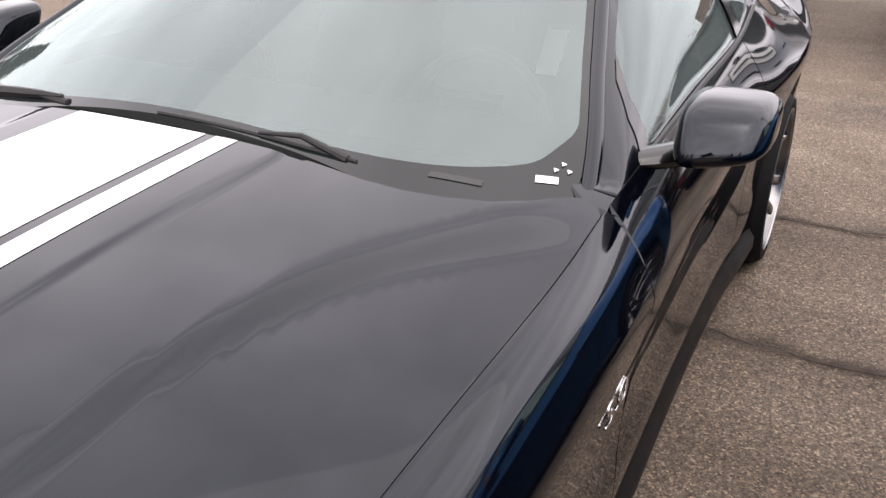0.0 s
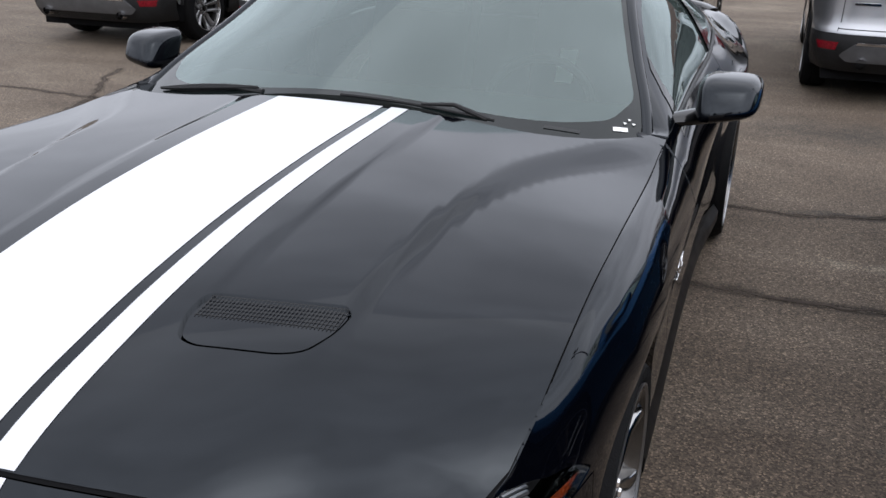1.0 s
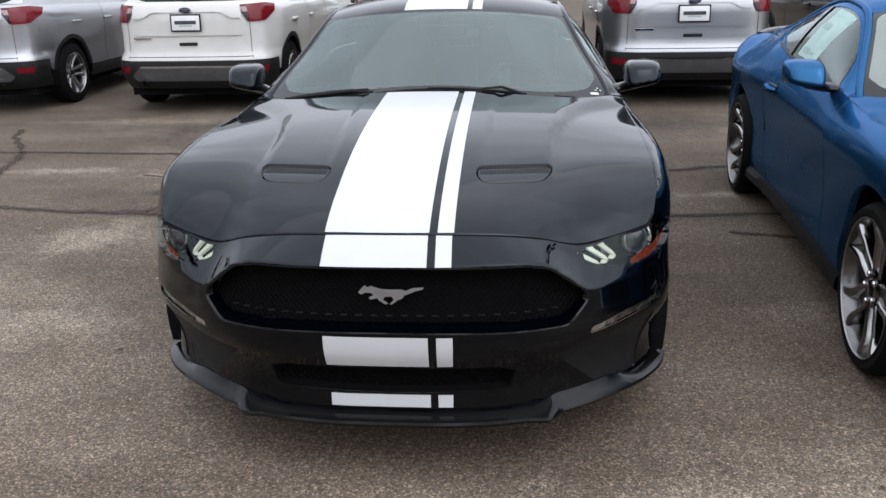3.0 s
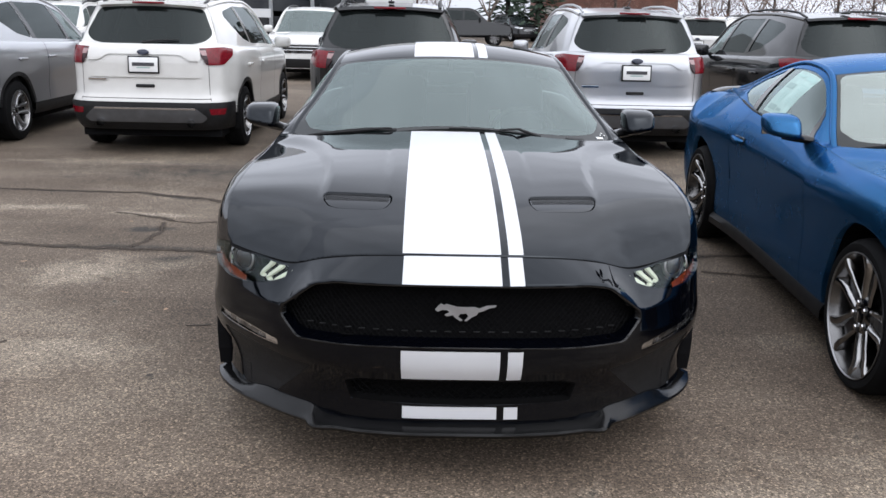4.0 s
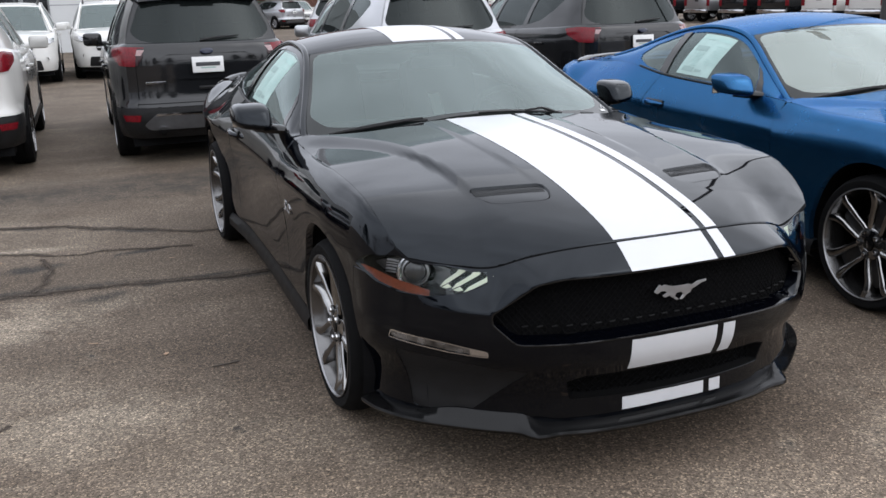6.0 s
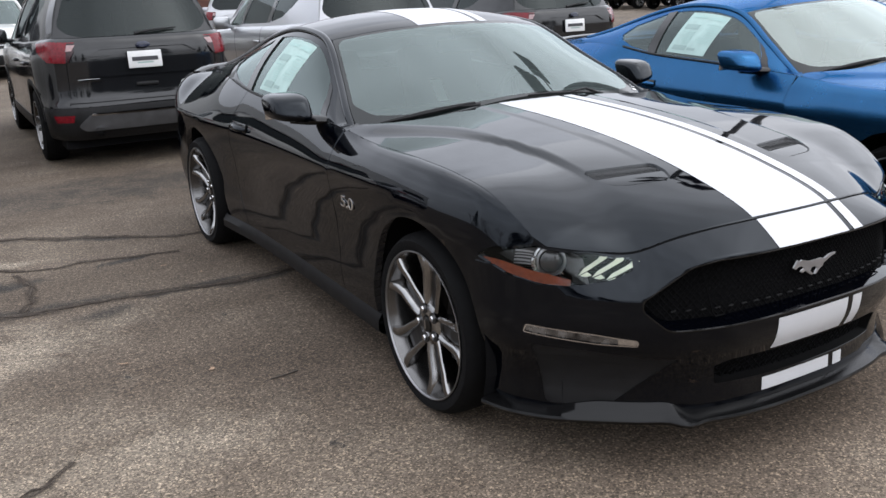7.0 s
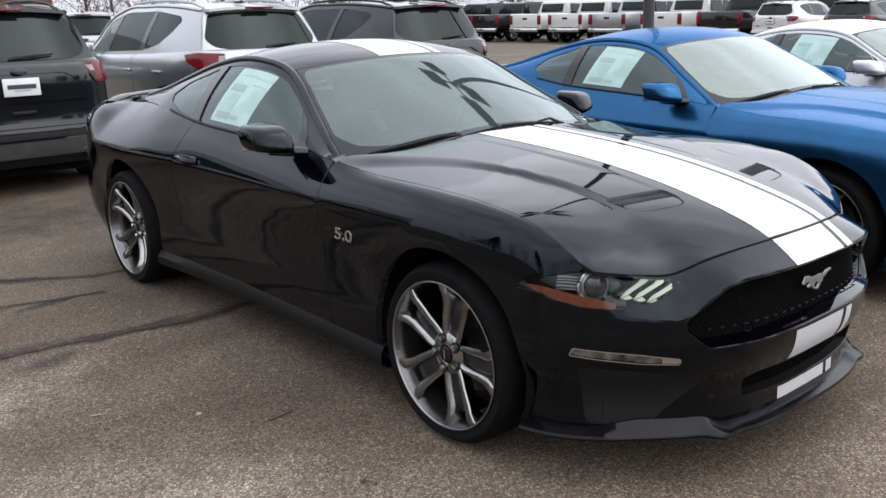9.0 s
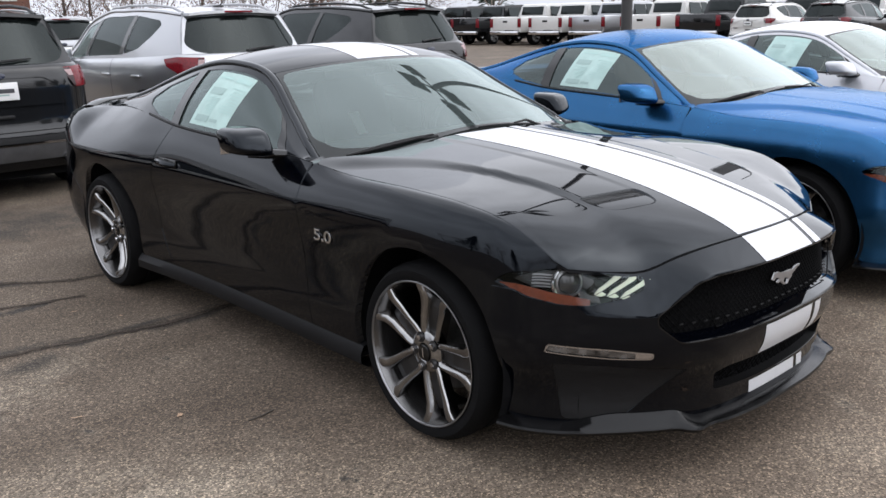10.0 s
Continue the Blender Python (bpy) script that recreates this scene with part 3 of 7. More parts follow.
# ---- the coupe: surfaces ----
class Shell:
    """The skin of a car's lower body: a plan line swept up a profile and rolled over to a top edge.
    Domain: way round from the nose (signed, metres) and height (1 at the top edge)."""

    def __init__(self, rows, nose, side, tail, f0, f1, r0, r1, vtop=1.0, crease=0.0, flat=0.0):
        self.vtop, self.crease, self.flat = vtop, crease, flat
        a = np.array(rows, float)
        idx = Rail([(i, *r[:2]) for i, r in enumerate(a)])
        q = np.linspace(0, len(a) - 1, 4000)
        p = idx(q)
        p[p[:, 0] < 0, 0] = 0
        s = np.concatenate([[0], np.cumsum(np.hypot(*np.diff(p, axis=0).T))])
        sk = np.interp(np.arange(len(a)), q, s)
        self.rail = Rail([(t, *r) for t, r in zip(sk, a)])
        self.s, self.sy = s, np.maximum.accumulate(p[:, 1])
        self.nose, self.side, self.tail = Rail(nose), Rail(side), Rail(tail)
        self.f, self.r = (f0, f1), (r0, r1)
        self.grid = None
        self.length = s[-1]

    def at(self, y):
        return float(np.interp(y, self.sy, self.s))

    def offset(self, y, z):
        wf, wr = 1 - smooth(*self.f, y), smooth(*self.r, y)
        return wf * self.nose.one(z) + wr * self.tail.one(z) + (1 - wf - wr) * self.side.one(z)

    def __call__(self, uv):
        uv = np.asarray(uv, float)
        s, v, sg = np.abs(uv[:, 0]), uv[:, 1], np.where(uv[:, 0] < 0, -1.0, 1.0)
        R = self.rail(s)
        d = self.rail(s + 2e-3)[:, :2] - self.rail(s - 2e-3)[:, :2]
        d /= np.maximum(np.hypot(d[:, 0], d[:, 1]), 1e-9)[:, None]
        n = np.stack([-d[:, 1], d[:, 0]], 1)
        zc = R[:, 5]
        z = np.minimum(v, zc)
        C = R[:, :2] + n * self.offset(R[:, 1], z)[:, None]
        ph = np.clip((v - zc) / (self.vtop - zc), 0, 1) * math.pi / 2
        k = self.crease * smooth(0.75, 1.25, R[:, 1]) * (1 - smooth(3.1, 3.5, R[:, 1])) + 2.2 * self.crease * (1 - smooth(0.38, 0.60, R[:, 1]))
        w = (1 - k) * (1 - np.cos(ph)) + k * ph / (math.pi / 2)
        # the shoulder over the doors is nearly plane, with a crease below it
        t = ph / (math.pi / 2)
        pl = self.flat * smooth(1.25, 1.75, R[:, 1]) * (1 - smooth(3.95, 4.3, R[:, 1]))
        w = w + (0.55 * t + 0.45 * t * t - w) * pl
        xy = C + (R[:, 2:4] - C) * w[:, None]
        k2 = 2.2 * self.crease * (1 - smooth(0.38, 0.60, R[:, 1]))
        k2 = k2 + (1 - k2) * pl
        zz = z + (R[:, 4] - zc) * ((1 - k2) * np.sin(ph) + k2 * t)
        return np.stack([np.maximum(xy[:, 0], 0 * zz) * sg, xy[:, 1], zz], 1)

    def near(self, x, y, z):
        if self.grid is None:
            self.gu = np.stack(np.meshgrid(np.linspace(0, self.length, 500), np.linspace(0.12, self.vtop, 150)), -1).reshape(-1, 2)
            self.grid = self(self.gu)
        k = ((self.grid - (abs(x), y, z)) ** 2).sum(1).argmin()
        return self.gu[k] * ((1, 1) if x >= 0 else (-1, 1))


FRONT_ROWS = [
    (0, 0, 0, 0.108, 0.774, 0.702), (0.20, 0.006, 0.195, 0.120, 0.770, 0.702), (0.40, 0.042, 0.385, 0.163, 0.752, 0.700),
    (0.49, 0.078, 0.470, 0.192, 0.735, 0.684), (0.61, 0.150, 0.575, 0.236, 0.705, 0.588), (0.735, 0.258, 0.69, 0.294, 0.717, 0.598),
    (0.846, 0.380, 0.812, 0.380, 0.744, 0.622), (0.897, 0.468, 0.838, 0.466, 0.810, 0.65), (0.925, 0.57, 0.847, 0.565, 0.858, 0.68),
    (0.946, 0.78, 0.849, 0.78, 0.896, 0.73), (0.952, 1.0, 0.851, 1.0, 0.910, 0.775), (0.950, 1.4, 0.851, 1.4, 0.918, 0.785)]
REAR_ROWS = [
    (0.942, 1.75, 0.849, 1.75, 0.948, 0.785), (0.930, 2.3, 0.845, 2.3, 0.970, 0.785), (0.933, 2.9, 0.843, 2.9, 0.998, 0.80),
    (0.955, 3.3, 0.810, 3.3, 1.038, 0.81), (0.966, 3.65, 0.745, 3.65, 1.040, 0.80), (0.958, 3.97, 0.70, 3.97, 1.022, 0.80),
    (0.920, 4.28, 0.70, 4.28, 1.005, 0.82), (0.83, 4.52, 0.66, 4.50, 0.995, 0.83), (0.60, 4.64, 0.55, 4.57, 0.985, 0.83), (0, 4.69, 0, 4.61, 0.985, 0.83)]
COUPE = Shell(FRONT_ROWS + REAR_ROWS,
              [(0.12, 0.06), (0.22, 0.05), (0.30, 0.05), (0.36, 0.035), (0.42, 0.008), (0.489, 0.0), (0.56, 0.008), (0.64, 0.016), (0.75, 0.02)],
              [(0.12, 0.09), (0.2, 0.055), (0.28, 0.036), (0.36, 0.030), (0.46, 0.034), (0.56, 0.030), (0.66, 0.017), (0.74, 0.005), (0.79, 0.0), (0.9, 0.0)],
              [(0.12, 0.12), (0.3, 0.03), (0.5, 0.0), (0.7, 0.02), (0.9, 0.03)], 0.45, 0.85, 4.0, 4.4, crease=0.42, flat=1.0)
EDGE_X = Rail([(r[3], r[2]) for r in FRONT_ROWS[4:] + REAR_ROWS[:3]])
EDGE_Z = Rail([(r[3], r[4]) for r in FRONT_ROWS[4:] + REAR_ROWS[:3]])
HOOD_MID = spline([(0.0, 0.70), (0.10, 0.774), (0.2, 0.817), (0.35, 0.853), (0.55, 0.892), (0.8, 0.928), (1.1, 0.958), (1.5, 0.982), (1.8, 1.0)])
RIDGE_X = spline([(0.1, 0.495), (0.5, 0.507), (0.75, 0.515), (0.93, 0.533), (1.05, 0.555), (1.236, 0.605), (1.343, 0.665), (1.45, 0.74), (1.6, 0.83)])
FRONT_Z = Rail([(0, 0.778), (0.2, 0.774), (0.35, 0.762), (0.45, 0.745), (0.575, 0.709), (0.68, 0.716), (0.81, 0.738), (0.9, 0.75)])


def hood_front(x):
    return 0.112 + 0.385 * x * x


def hood_plain(x, y):
    eta = y - 0.40 * x**2 * (1 - smooth(0.2, 1.0, y))
    mid = HOOD_MID.one(eta)
    ys = np.clip(y, 0.35, 1.75)
    far_edge = 0.92 - 0.06 * np.exp(-(ys - 0.35) / 0.45)
    far_edge = far_edge + (EDGE_Z.one(ys) - far_edge) * smooth(0.7, 1.0, ys)
    t = np.clip(x / np.maximum(EDGE_X.one(ys), 0.80), 0, 1.05)
    z = mid - (mid - far_edge) * t**2
    lift = smooth(0.40, 0.85, y)
    d = x - RIDGE_X.one(y)
    broad = smooth(0.95, 1.4, y)
    u = np.clip((d + 0.026 + 0.05 * broad) / (0.044 + 0.11 * broad), 0, 1)
    z -= lift * 0.017 * u * u * (3 - 2 * u)
    z += 0.006 * t**2 * (1 - t) * 4 * lift
    z += 0.011 * smooth(0.15, 0.5, y) + 0.004 * lift - lift * 0.004 * smooth(-0.014, 0.014, x - 0.247 - 0.03 * y)
    return z


def hood_nose(x, y):
    yf = hood_front(x)
    reach = 0.19 - 0.07 * smooth(0.35, 0.75, x)
    return hood_plain(x, y) + (FRONT_Z.one(x) - hood_plain(x, yf)) * np.exp(-np.maximum(y - yf, 0) / reach)


def hood_surface(p):
    x, y = np.abs(p[:, 0]), p[:, 1]
    ys = np.clip(y, 0.40, 1.75)
    xe = EDGE_X.one(ys)
    z = hood_nose(x, y) + (EDGE_Z.one(ys) - hood_nose(xe, ys)) * smooth(0.55, 1.0, x / xe) * smooth(0.36, 0.5, y)
    return np.stack([p[:, 0], y, z], 1)


ROOF_MID = spline([(1.25, 0.885), (1.40, 0.948), (1.52, 1.004), (1.7, 1.092), (1.9, 1.19), (2.05, 1.262), (2.15, 1.305), (2.3, 1.346), (2.6, 1.374), (2.9, 1.358),
                 (3.2, 1.300), (3.6, 1.176), (3.9, 1.072), (4.05, 1.034), (4.3, 1.012), (4.7, 0.998)])


def roof_surface(p):
    x, y = np.abs(p[:, 0]), p[:, 1]
    eta = y - (0.36 - 0.08 * (1 - smooth(1.75, 2.15, y))) * x**2 * (1 - smooth(2.2, 3.0, y))
    z = ROOF_MID.one(eta) - (0.034 + 0.006 * smooth(1.75, 2.1, y) + 0.025 * smooth(2.1, 2.6, y) * (1 - smooth(3.2, 3.9, y)) - 0.035 * smooth(3.5, 4.05, y)) * (x / 0.6) ** 2.2
    return np.stack([p[:, 0], y, z], 1)


RAIL_X = Rail([(1.66, 0.805), (1.75, 0.785), (2.0, 0.705), (2.29, 0.622), (2.6, 0.600), (2.9, 0.596), (3.2, 0.604), (3.55, 0.635), (3.85, 0.66)])
BELT = Rail([(r[3], r[2], r[4]) for r in FRONT_ROWS[7:] + REAR_ROWS[:7]])
CABIN_V = 0.34


def cabin_side(p):
    """Domain: along the car, and from the belt (0) to the roof rail (CABIN_V); negative y of the domain is not used."""
    y, t = np.abs(p[:, 0]), p[:, 1] / CABIN_V
    b = BELT(y)
    xr = RAIL_X.one(y)
    zr = roof_surface(np.stack([xr, y], 1))[:, 2] - 0.006
    zr = np.maximum(zr, b[:, 1] + 0.004)
    x = b[:, 0] + (xr - b[:, 0]) * (0.8 * t + 0.2 * np.maximum(t, 0)**2.2) + 0.012 * np.sin(np.clip(t, 0, 1) * math.pi)
    z = b[:, 1] + (zr - b[:, 1]) * t
    return np.stack([x, y, z], 1)


def arc(shell, yc, zc, r, a0, a1, n=28):
    return [(shell.at(yc + r * math.cos(radians(a))), zc + r * math.sin(radians(a))) for a in np.linspace(a0, a1, n)]


def mirrored(f):
    def g(p):
        q = f(p)
        q[:, 0] *= -1
        return q
    return g


AXLES = (0.934, 3.654)


# ---- wheels ----
def build_wheel(parent, at, side, dish, style, r_tyre=0.338, width=0.255, r_rim=0.248, n=48):
    """A wheel whose outer face looks along side (+1 or -1) x."""
    m = Matrix.Translation(at) @ Matrix.Rotation(radians(90) * side, 4, "Y") @ Matrix.Rotation(radians(-16), 4, "Z")
    h = width / 2
    wheel = new("wheel")
    wheel.parent = parent
    bm = bmesh.new()
    add_lathe(bm, [(r_rim - 0.006, h - 0.012), (r_rim + 0.012, h - 0.002), (r_rim + 0.035, h - 0.001), (r_tyre - 0.014, h - 0.016), (r_tyre - 0.004, h - 0.034),
                   (r_tyre, h - 0.06), (r_tyre, 0.028), (r_tyre - 0.007, 0.025), (r_tyre - 0.007, 0.015), (r_tyre, 0.012), (r_tyre, -0.012),
                   (r_tyre, -h + 0.05), (r_tyre - 0.02, -h + 0.01), (r_rim, -h + 0.01)], n, m)
    part("tyre", bm, RUBBER, wheel, "black rubber low-profile tyre", True)
    bm = bmesh.new()
    add_lathe(bm, [(r_rim - 0.004, h - 0.012), (r_rim - 0.002, h - 0.006), (r_rim - 0.008, h - 0.006), (r_rim - 0.014, h - 0.020), (r_rim - 0.024, h - 0.05),
                   (r_rim - 0.034, 0.0), (r_rim - 0.03, -h + 0.03)], n, m)
    part("rim", bm, BARREL, wheel, "polished alloy rim barrel", True)
    bm = bmesh.new()
    add_lathe(bm, [(r_rim - 0.001, h - 0.006), (r_rim + 0.0005, h - 0.001), (r_rim - 0.003, h), (r_rim - 0.006, h - 0.006)], n, m, True)
    part("rim_lip", bm, SATIN if style == "plain" else RIMLIP, wheel, "machined rim lip", True)
    bm = bmesh.new()
    add_lathe(bm, [(0, -0.01), (0.165, -0.01), (0.168, -0.016), (0.168, -0.03), (0, -0.03)], 36, m)
    part("brake_disc", bm, DISC, wheel, "grey steel brake disc", True)
    z0 = h - 0.030 - dish
    mat = RIM if style != "plain" else SATIN
    k_r = (r_rim - 0.004) / 0.262
    for k in range(5):
        # each arm: two raised ridges with a sunk web between, flaring at the rim
        bm, web = bmesh.new(), bmesh.new()
        turn = m @ Matrix.Rotation(radians(72 * k), 4, "Z")
        prev = None
        for r, c, u in ((0.060, 0.030, 0.0), (0.085, 0.036, 0.1), (0.13, 0.040, 0.3), (0.18, 0.043, 0.55), (0.212, 0.047, 0.75), (0.235, 0.058, 0.9), (0.263, 0.078, 1.0)):
            r, c = r * k_r, c * k_r
            z = z0 + dish * 0.8 * float(smooth(0.2, 1.0, u)) + 0.010 * math.sin(u * math.pi) + 0.022 * float(smooth(0.55, 1.0, u))
            w = 0.0135 + 0.010 * float(smooth(0.3, 1.0, u))
            sink = 0.022 + 0.028 * float(smooth(0.45, 1.0, u))
            half_ring = ((-c - w, -0.045), (-c - w, -0.006), (-c - w + 0.004, -0.001), (-c, 0.001), (-c + 0.6 * w, -0.003), (-c + 0.6 * w + 0.004, -0.008), (-c + w + 0.003, -sink))
            ring = [bm.verts.new(turn @ Vector((r, y, z + dz))) for y, dz in half_ring + tuple((-y, dz) for y, dz in half_ring[::-1])]
            if prev:
                for j in (0, 1, 2, 3, 4, 5, 7, 8, 9, 10, 11, 12):
                    f = bm.faces.new((prev[j], prev[j + 1], ring[j + 1], ring[j]))
                    f.material_index = 1 if j in (1, 4, 8, 11) else 0
                if u < 0.8:
                    wv = [web.verts.new(v.co) for v in (prev[6], prev[7], ring[7], ring[6])]
                    web.faces.new(wv)
            prev = ring
        # the second material is the bright machined edge
        part("spoke", bm, mat, wheel, soft=True).data.materials.append(CHROME if style == "split" else SATIN)
        # same metal as the arm; the shade of the recess is in this colour
        part("spoke_recess", web, RIMDARK, wheel, "sunk web of a spoke with shade in its colour")
    bm = bmesh.new()
    add_lathe(bm, [(0.082, z0 - 0.04), (0.078, z0 - 0.006), (0.064, z0 + 0.002), (0.036, z0 + 0.0055), (0.030, z0 + 0.001)], 30, m)
    part("hub", bm, mat, wheel, soft=True)
    bm = bmesh.new()
    add_lathe(bm, [(0.031, z0 + 0.001), (0.030, z0 + 0.010), (0.026, z0 + 0.012), (0, z0 + 0.013)], 24, m)
    part("centre_cap", bm, GLOSSBLACK, wheel, "black centre cap with a bright mark", True)
    bm = bmesh.new()
    add_box(bm, (0, 0, 0), (0.034, 0.006, 0.002), 0.0005, m @ pose(0, 0, z0 + 0.0135, 0, 0, 20))
    part("cap_mark", bm, CHROME, wheel)
    for k in range(5):
        bm = bmesh.new()
        a = radians(72 * k + 36)
        add_lathe(bm, [(0.0115, -0.02), (0.0115, 0.011), (0.0095, 0.016), (0, 0.017)], 6, m @ Matrix.Translation((0.057 * math.cos(a), 0.057 * math.sin(a), z0)))
        # flat disc, coloured dark for the shade of a nut pocket
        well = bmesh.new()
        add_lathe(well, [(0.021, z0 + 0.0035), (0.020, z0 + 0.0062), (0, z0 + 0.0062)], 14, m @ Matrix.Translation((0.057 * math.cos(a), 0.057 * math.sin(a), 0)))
        part("lug_shade", well, RIMDARK, wheel, "flat dark disc for the shade round a lug nut")
        part("lug_nut", bm, CHROME if style == "split" else SATIN, wheel, soft=False)
    return wheel


def paper_sheet(parent, surf, u0, u1, v0, v1, lean=0.0, back=0.004):
    """A printed sheet stuck inside a pane, with blocks of print as bars."""
    poly = [(u0 + lean, v0), (u1 + lean, v0), (u1, v1), (u0, v1)]
    page = link("paper_sheet", sheet(surf, poly, [], 0.05, 0.0, -back), PAPER, parent, "pale green printed paper sheet behind the glass")
    w, h = u1 - u0, v1 - v0
    rnd = random.Random(7)
    bars = [(0.05, 0.86, 0.45, 0.94, INKPALE), (0.55, 0.88, 0.92, 0.93, INKPALE), (0.55, 0.60, 0.92, 0.72, INK), (0.55, 0.08, 0.9, 0.20, INK), (0.30, 0.1, 0.5, 0.16, INK)]
    for k in range(9):
        bars.append((0.05, 0.30 + 0.055 * k, rnd.uniform(0.3, 0.48), 0.318 + 0.055 * k, INKPALE))
        bars.append((0.55, 0.24 + 0.036 * k, rnd.uniform(0.7, 0.92), 0.254 + 0.036 * k, INKPALE))
    for a, b, c, d, mat in bars:
        q = []
        for fu, fv in ((a, b), (c, b), (c, d), (a, d)):
            q.append((u0 + w * fu + lean * (1 - fv), v0 + h * fv))
        link("print_line", sheet(surf, q, [], 0.08, 0.0, -back + 0.0015), mat, page)
    return page


# ---- the coupe: parts ----
def build_coupe(label, paint, at, step=0.03, striped=False, lit=True, group="cars in the front row", full=True, wheel_style="split"):
    car = thing("coupe", label, "car", group, at=at)
    S = COUPE
    full_glass = striped
    far = step > 0.045

    def skin(name, surf, outer, holes=(), mat=paint, lab="", gap=0.0025, depth=0.025, lift=0.0, parent=car, st=None, **kw):
        o = inset(outer, gap) if gap else np.asarray(outer, float)
        if parent is not car or name.startswith(("nose", "emblem", "grille", "signal", "headlamp", "blanked", "front_b", "lower")):
            kw.setdefault("centre", (0, 1.6, 0.45))
        return link(name, sheet(surf, o, list(holes), st or step, depth, lift, **kw), mat, parent, lab)

    N = lambda *p: tuple(S.near(*p))
    # lamp, slot and intake outlines on the nose
    lamp = [N(*p) for p in ((0.913, 0.574, 0.680), (0.866, 0.465, 0.722), (0.812, 0.385, 0.738), (0.70, 0.296, 0.718), (0.585, 0.228, 0.704),
                            (0.592, 0.215, 0.664), (0.665, 0.25, 0.632), (0.74, 0.31, 0.616), (0.815, 0.375, 0.622), (0.872, 0.455, 0.640))]
    lamp = round_poly([(u, min(v, 0.985)) for u, v in lamp], 0.012, 3)
    slot = round_poly([N(*p) for p in ((0.607, 0.165, 0.462), (0.72, 0.25, 0.478), (0.845, 0.402, 0.496), (0.852, 0.41, 0.468), (0.72, 0.25, 0.446), (0.615, 0.168, 0.438))], 0.01, 3)
    pocket = round_poly([N(*p) for p in ((0.50, 0.105, 0.388), (0.60, 0.16, 0.402), (0.72, 0.25, 0.420), (0.842, 0.395, 0.436), (0.800, 0.385, 0.222), (0.665, 0.24, 0.222))], 0.02, 3)
    half = [(0, 0.702), (0.2, 0.700), (0.41, 0.697), (0.49, 0.680), (0.612, 0.582), (0.612, 0.550), (0.545, 0.485), (0.38, 0.489), (0.2, 0.494), (0, 0.495)]
    sx = lambda x: float(np.interp(x, np.maximum.accumulate(S.rail(np.linspace(0, 1.2, 600))[:, 0]), np.linspace(0, 1.2, 600)))
    mouth = round_poly([(sx(x), z) for x, z in half] + [(-sx(x), z) for x, z in half[::-1][1:-1]], 0.02, 3)
    chin_half = [(0, 0.374), (0.34, 0.370), (0.40, 0.352), (0.385, 0.284), (0, 0.276)]
    chin = round_poly([(sx(x), z) for x, z in chin_half] + [(-sx(x), z) for x, z in chin_half[::-1][1:-1]], 0.012, 3)
    mir = lambda poly: [(-u, v) for u, v in poly][::-1]

    # front bumper cover: nose skin round to the wheel arches
    a0 = S.at(0.575)
    sj = S.at(0.30)
    top = [(u, 1.0) for u in np.linspace(0, sj, 24)]
    seam = [(sj + 0.01, 0.80), (S.at(0.42), 0.66), (S.at(0.585), 0.664), (S.at(0.60), 0.53)]
    arch_f = arc(S, AXLES[0], 0.338, 0.386, 150, 197, 12)
    right = top + seam + arch_f + [(S.at(0.5), 0.20), (S.at(0.3), 0.20), (0, 0.20)]
    outer = right[:-1] + [(-u, v) for u, v in right[::-1][:-1]] 
    skin("front_bumper", S, outer, [mouth, chin, lamp, mir(lamp), slot, mir(slot), pocket, mir(pocket)], depth=0.03, st=min(step, 0.03))
    # hood with two air vents
    ys = np.linspace(0.40, 1.615, 26)
    xf = np.linspace(-0.80, 0.80, 33)
    edge_l = [(float(EDGE_X.one(y)) - 0.001, y) for y in ys]
    back_line = [(0.838, 1.632), (0.808, 1.640), (0.780, 1.618), (0.742, 1.568), (0.69, 1.525), (0.62, 1.497), (0.55, 1.483), (0.47, 1.482), (0.36, 1.497), (0.2, 1.503), (0, 1.505)]
    hood_poly = [(x, 0.112 + 0.385 * x * x) for x in xf] + edge_l + back_line + [(-x, y) for x, y in back_line[::-1][1:]] + [(-x, y) for x, y in edge_l[::-1]]
    vent = round_poly([(0.262, 0.520), (0.488, 0.568), (0.504, 0.553), (0.499, 0.505), (0.474, 0.450), (0.435, 0.428), (0.30, 0.396), (0.266, 0.404), (0.246, 0.452), (0.247, 0.503)], 0.02, 3)
    vents = [vent, [(-x, y) for x, y in vent][::-1]]
    skin("hood", hood_surface, hood_poly, vents, depth=0.02, gap=0.002, st=step * 0.6)
    if not far:
        seam_top = inset(hood_poly, 0.010)
        seam_top = [(x, y) for x, y in seam_top]
        skin("hood_seam", hood_surface, inset(hood_poly, -0.004), [seam_top], mat=DARK, gap=0, depth=0, lift=-0.007)
    for sg, vt in zip((1, -1), vents):
        def scoop(p):
            q = hood_surface(p)
            q[:, 2] -= 0.003 + 0.004 * smooth(0.42, 0.54, p[:, 1] - 0.2 * (np.abs(p[:, 0]) - 0.37))
            return q
        hv = skin("hood_vent", scoop, vt, gap=0.007, depth=0, lab="recessed hood air vent with a fine rear mesh")
        vp = np.array(vt)
        for k in range(38 if not far else 0):
            x = 0.254 + 0.0066 * k
            y1 = 0.519 + (x - 0.262) * 0.212
            if not (within(vp, np.array([[sg * x, y1 - 0.004]]))[0]):
                continue
            bm = bmesh.new()
            pts = [(sg * x, y, float(hood_surface(np.array([[sg * x, y]]))[0, 2]) - 0.0045) for y in (y1 - 0.058, y1)]
            add_tube(bm, pts, 0.0007, 4)
            part("louvre", bm, VENTBLACK, hv)
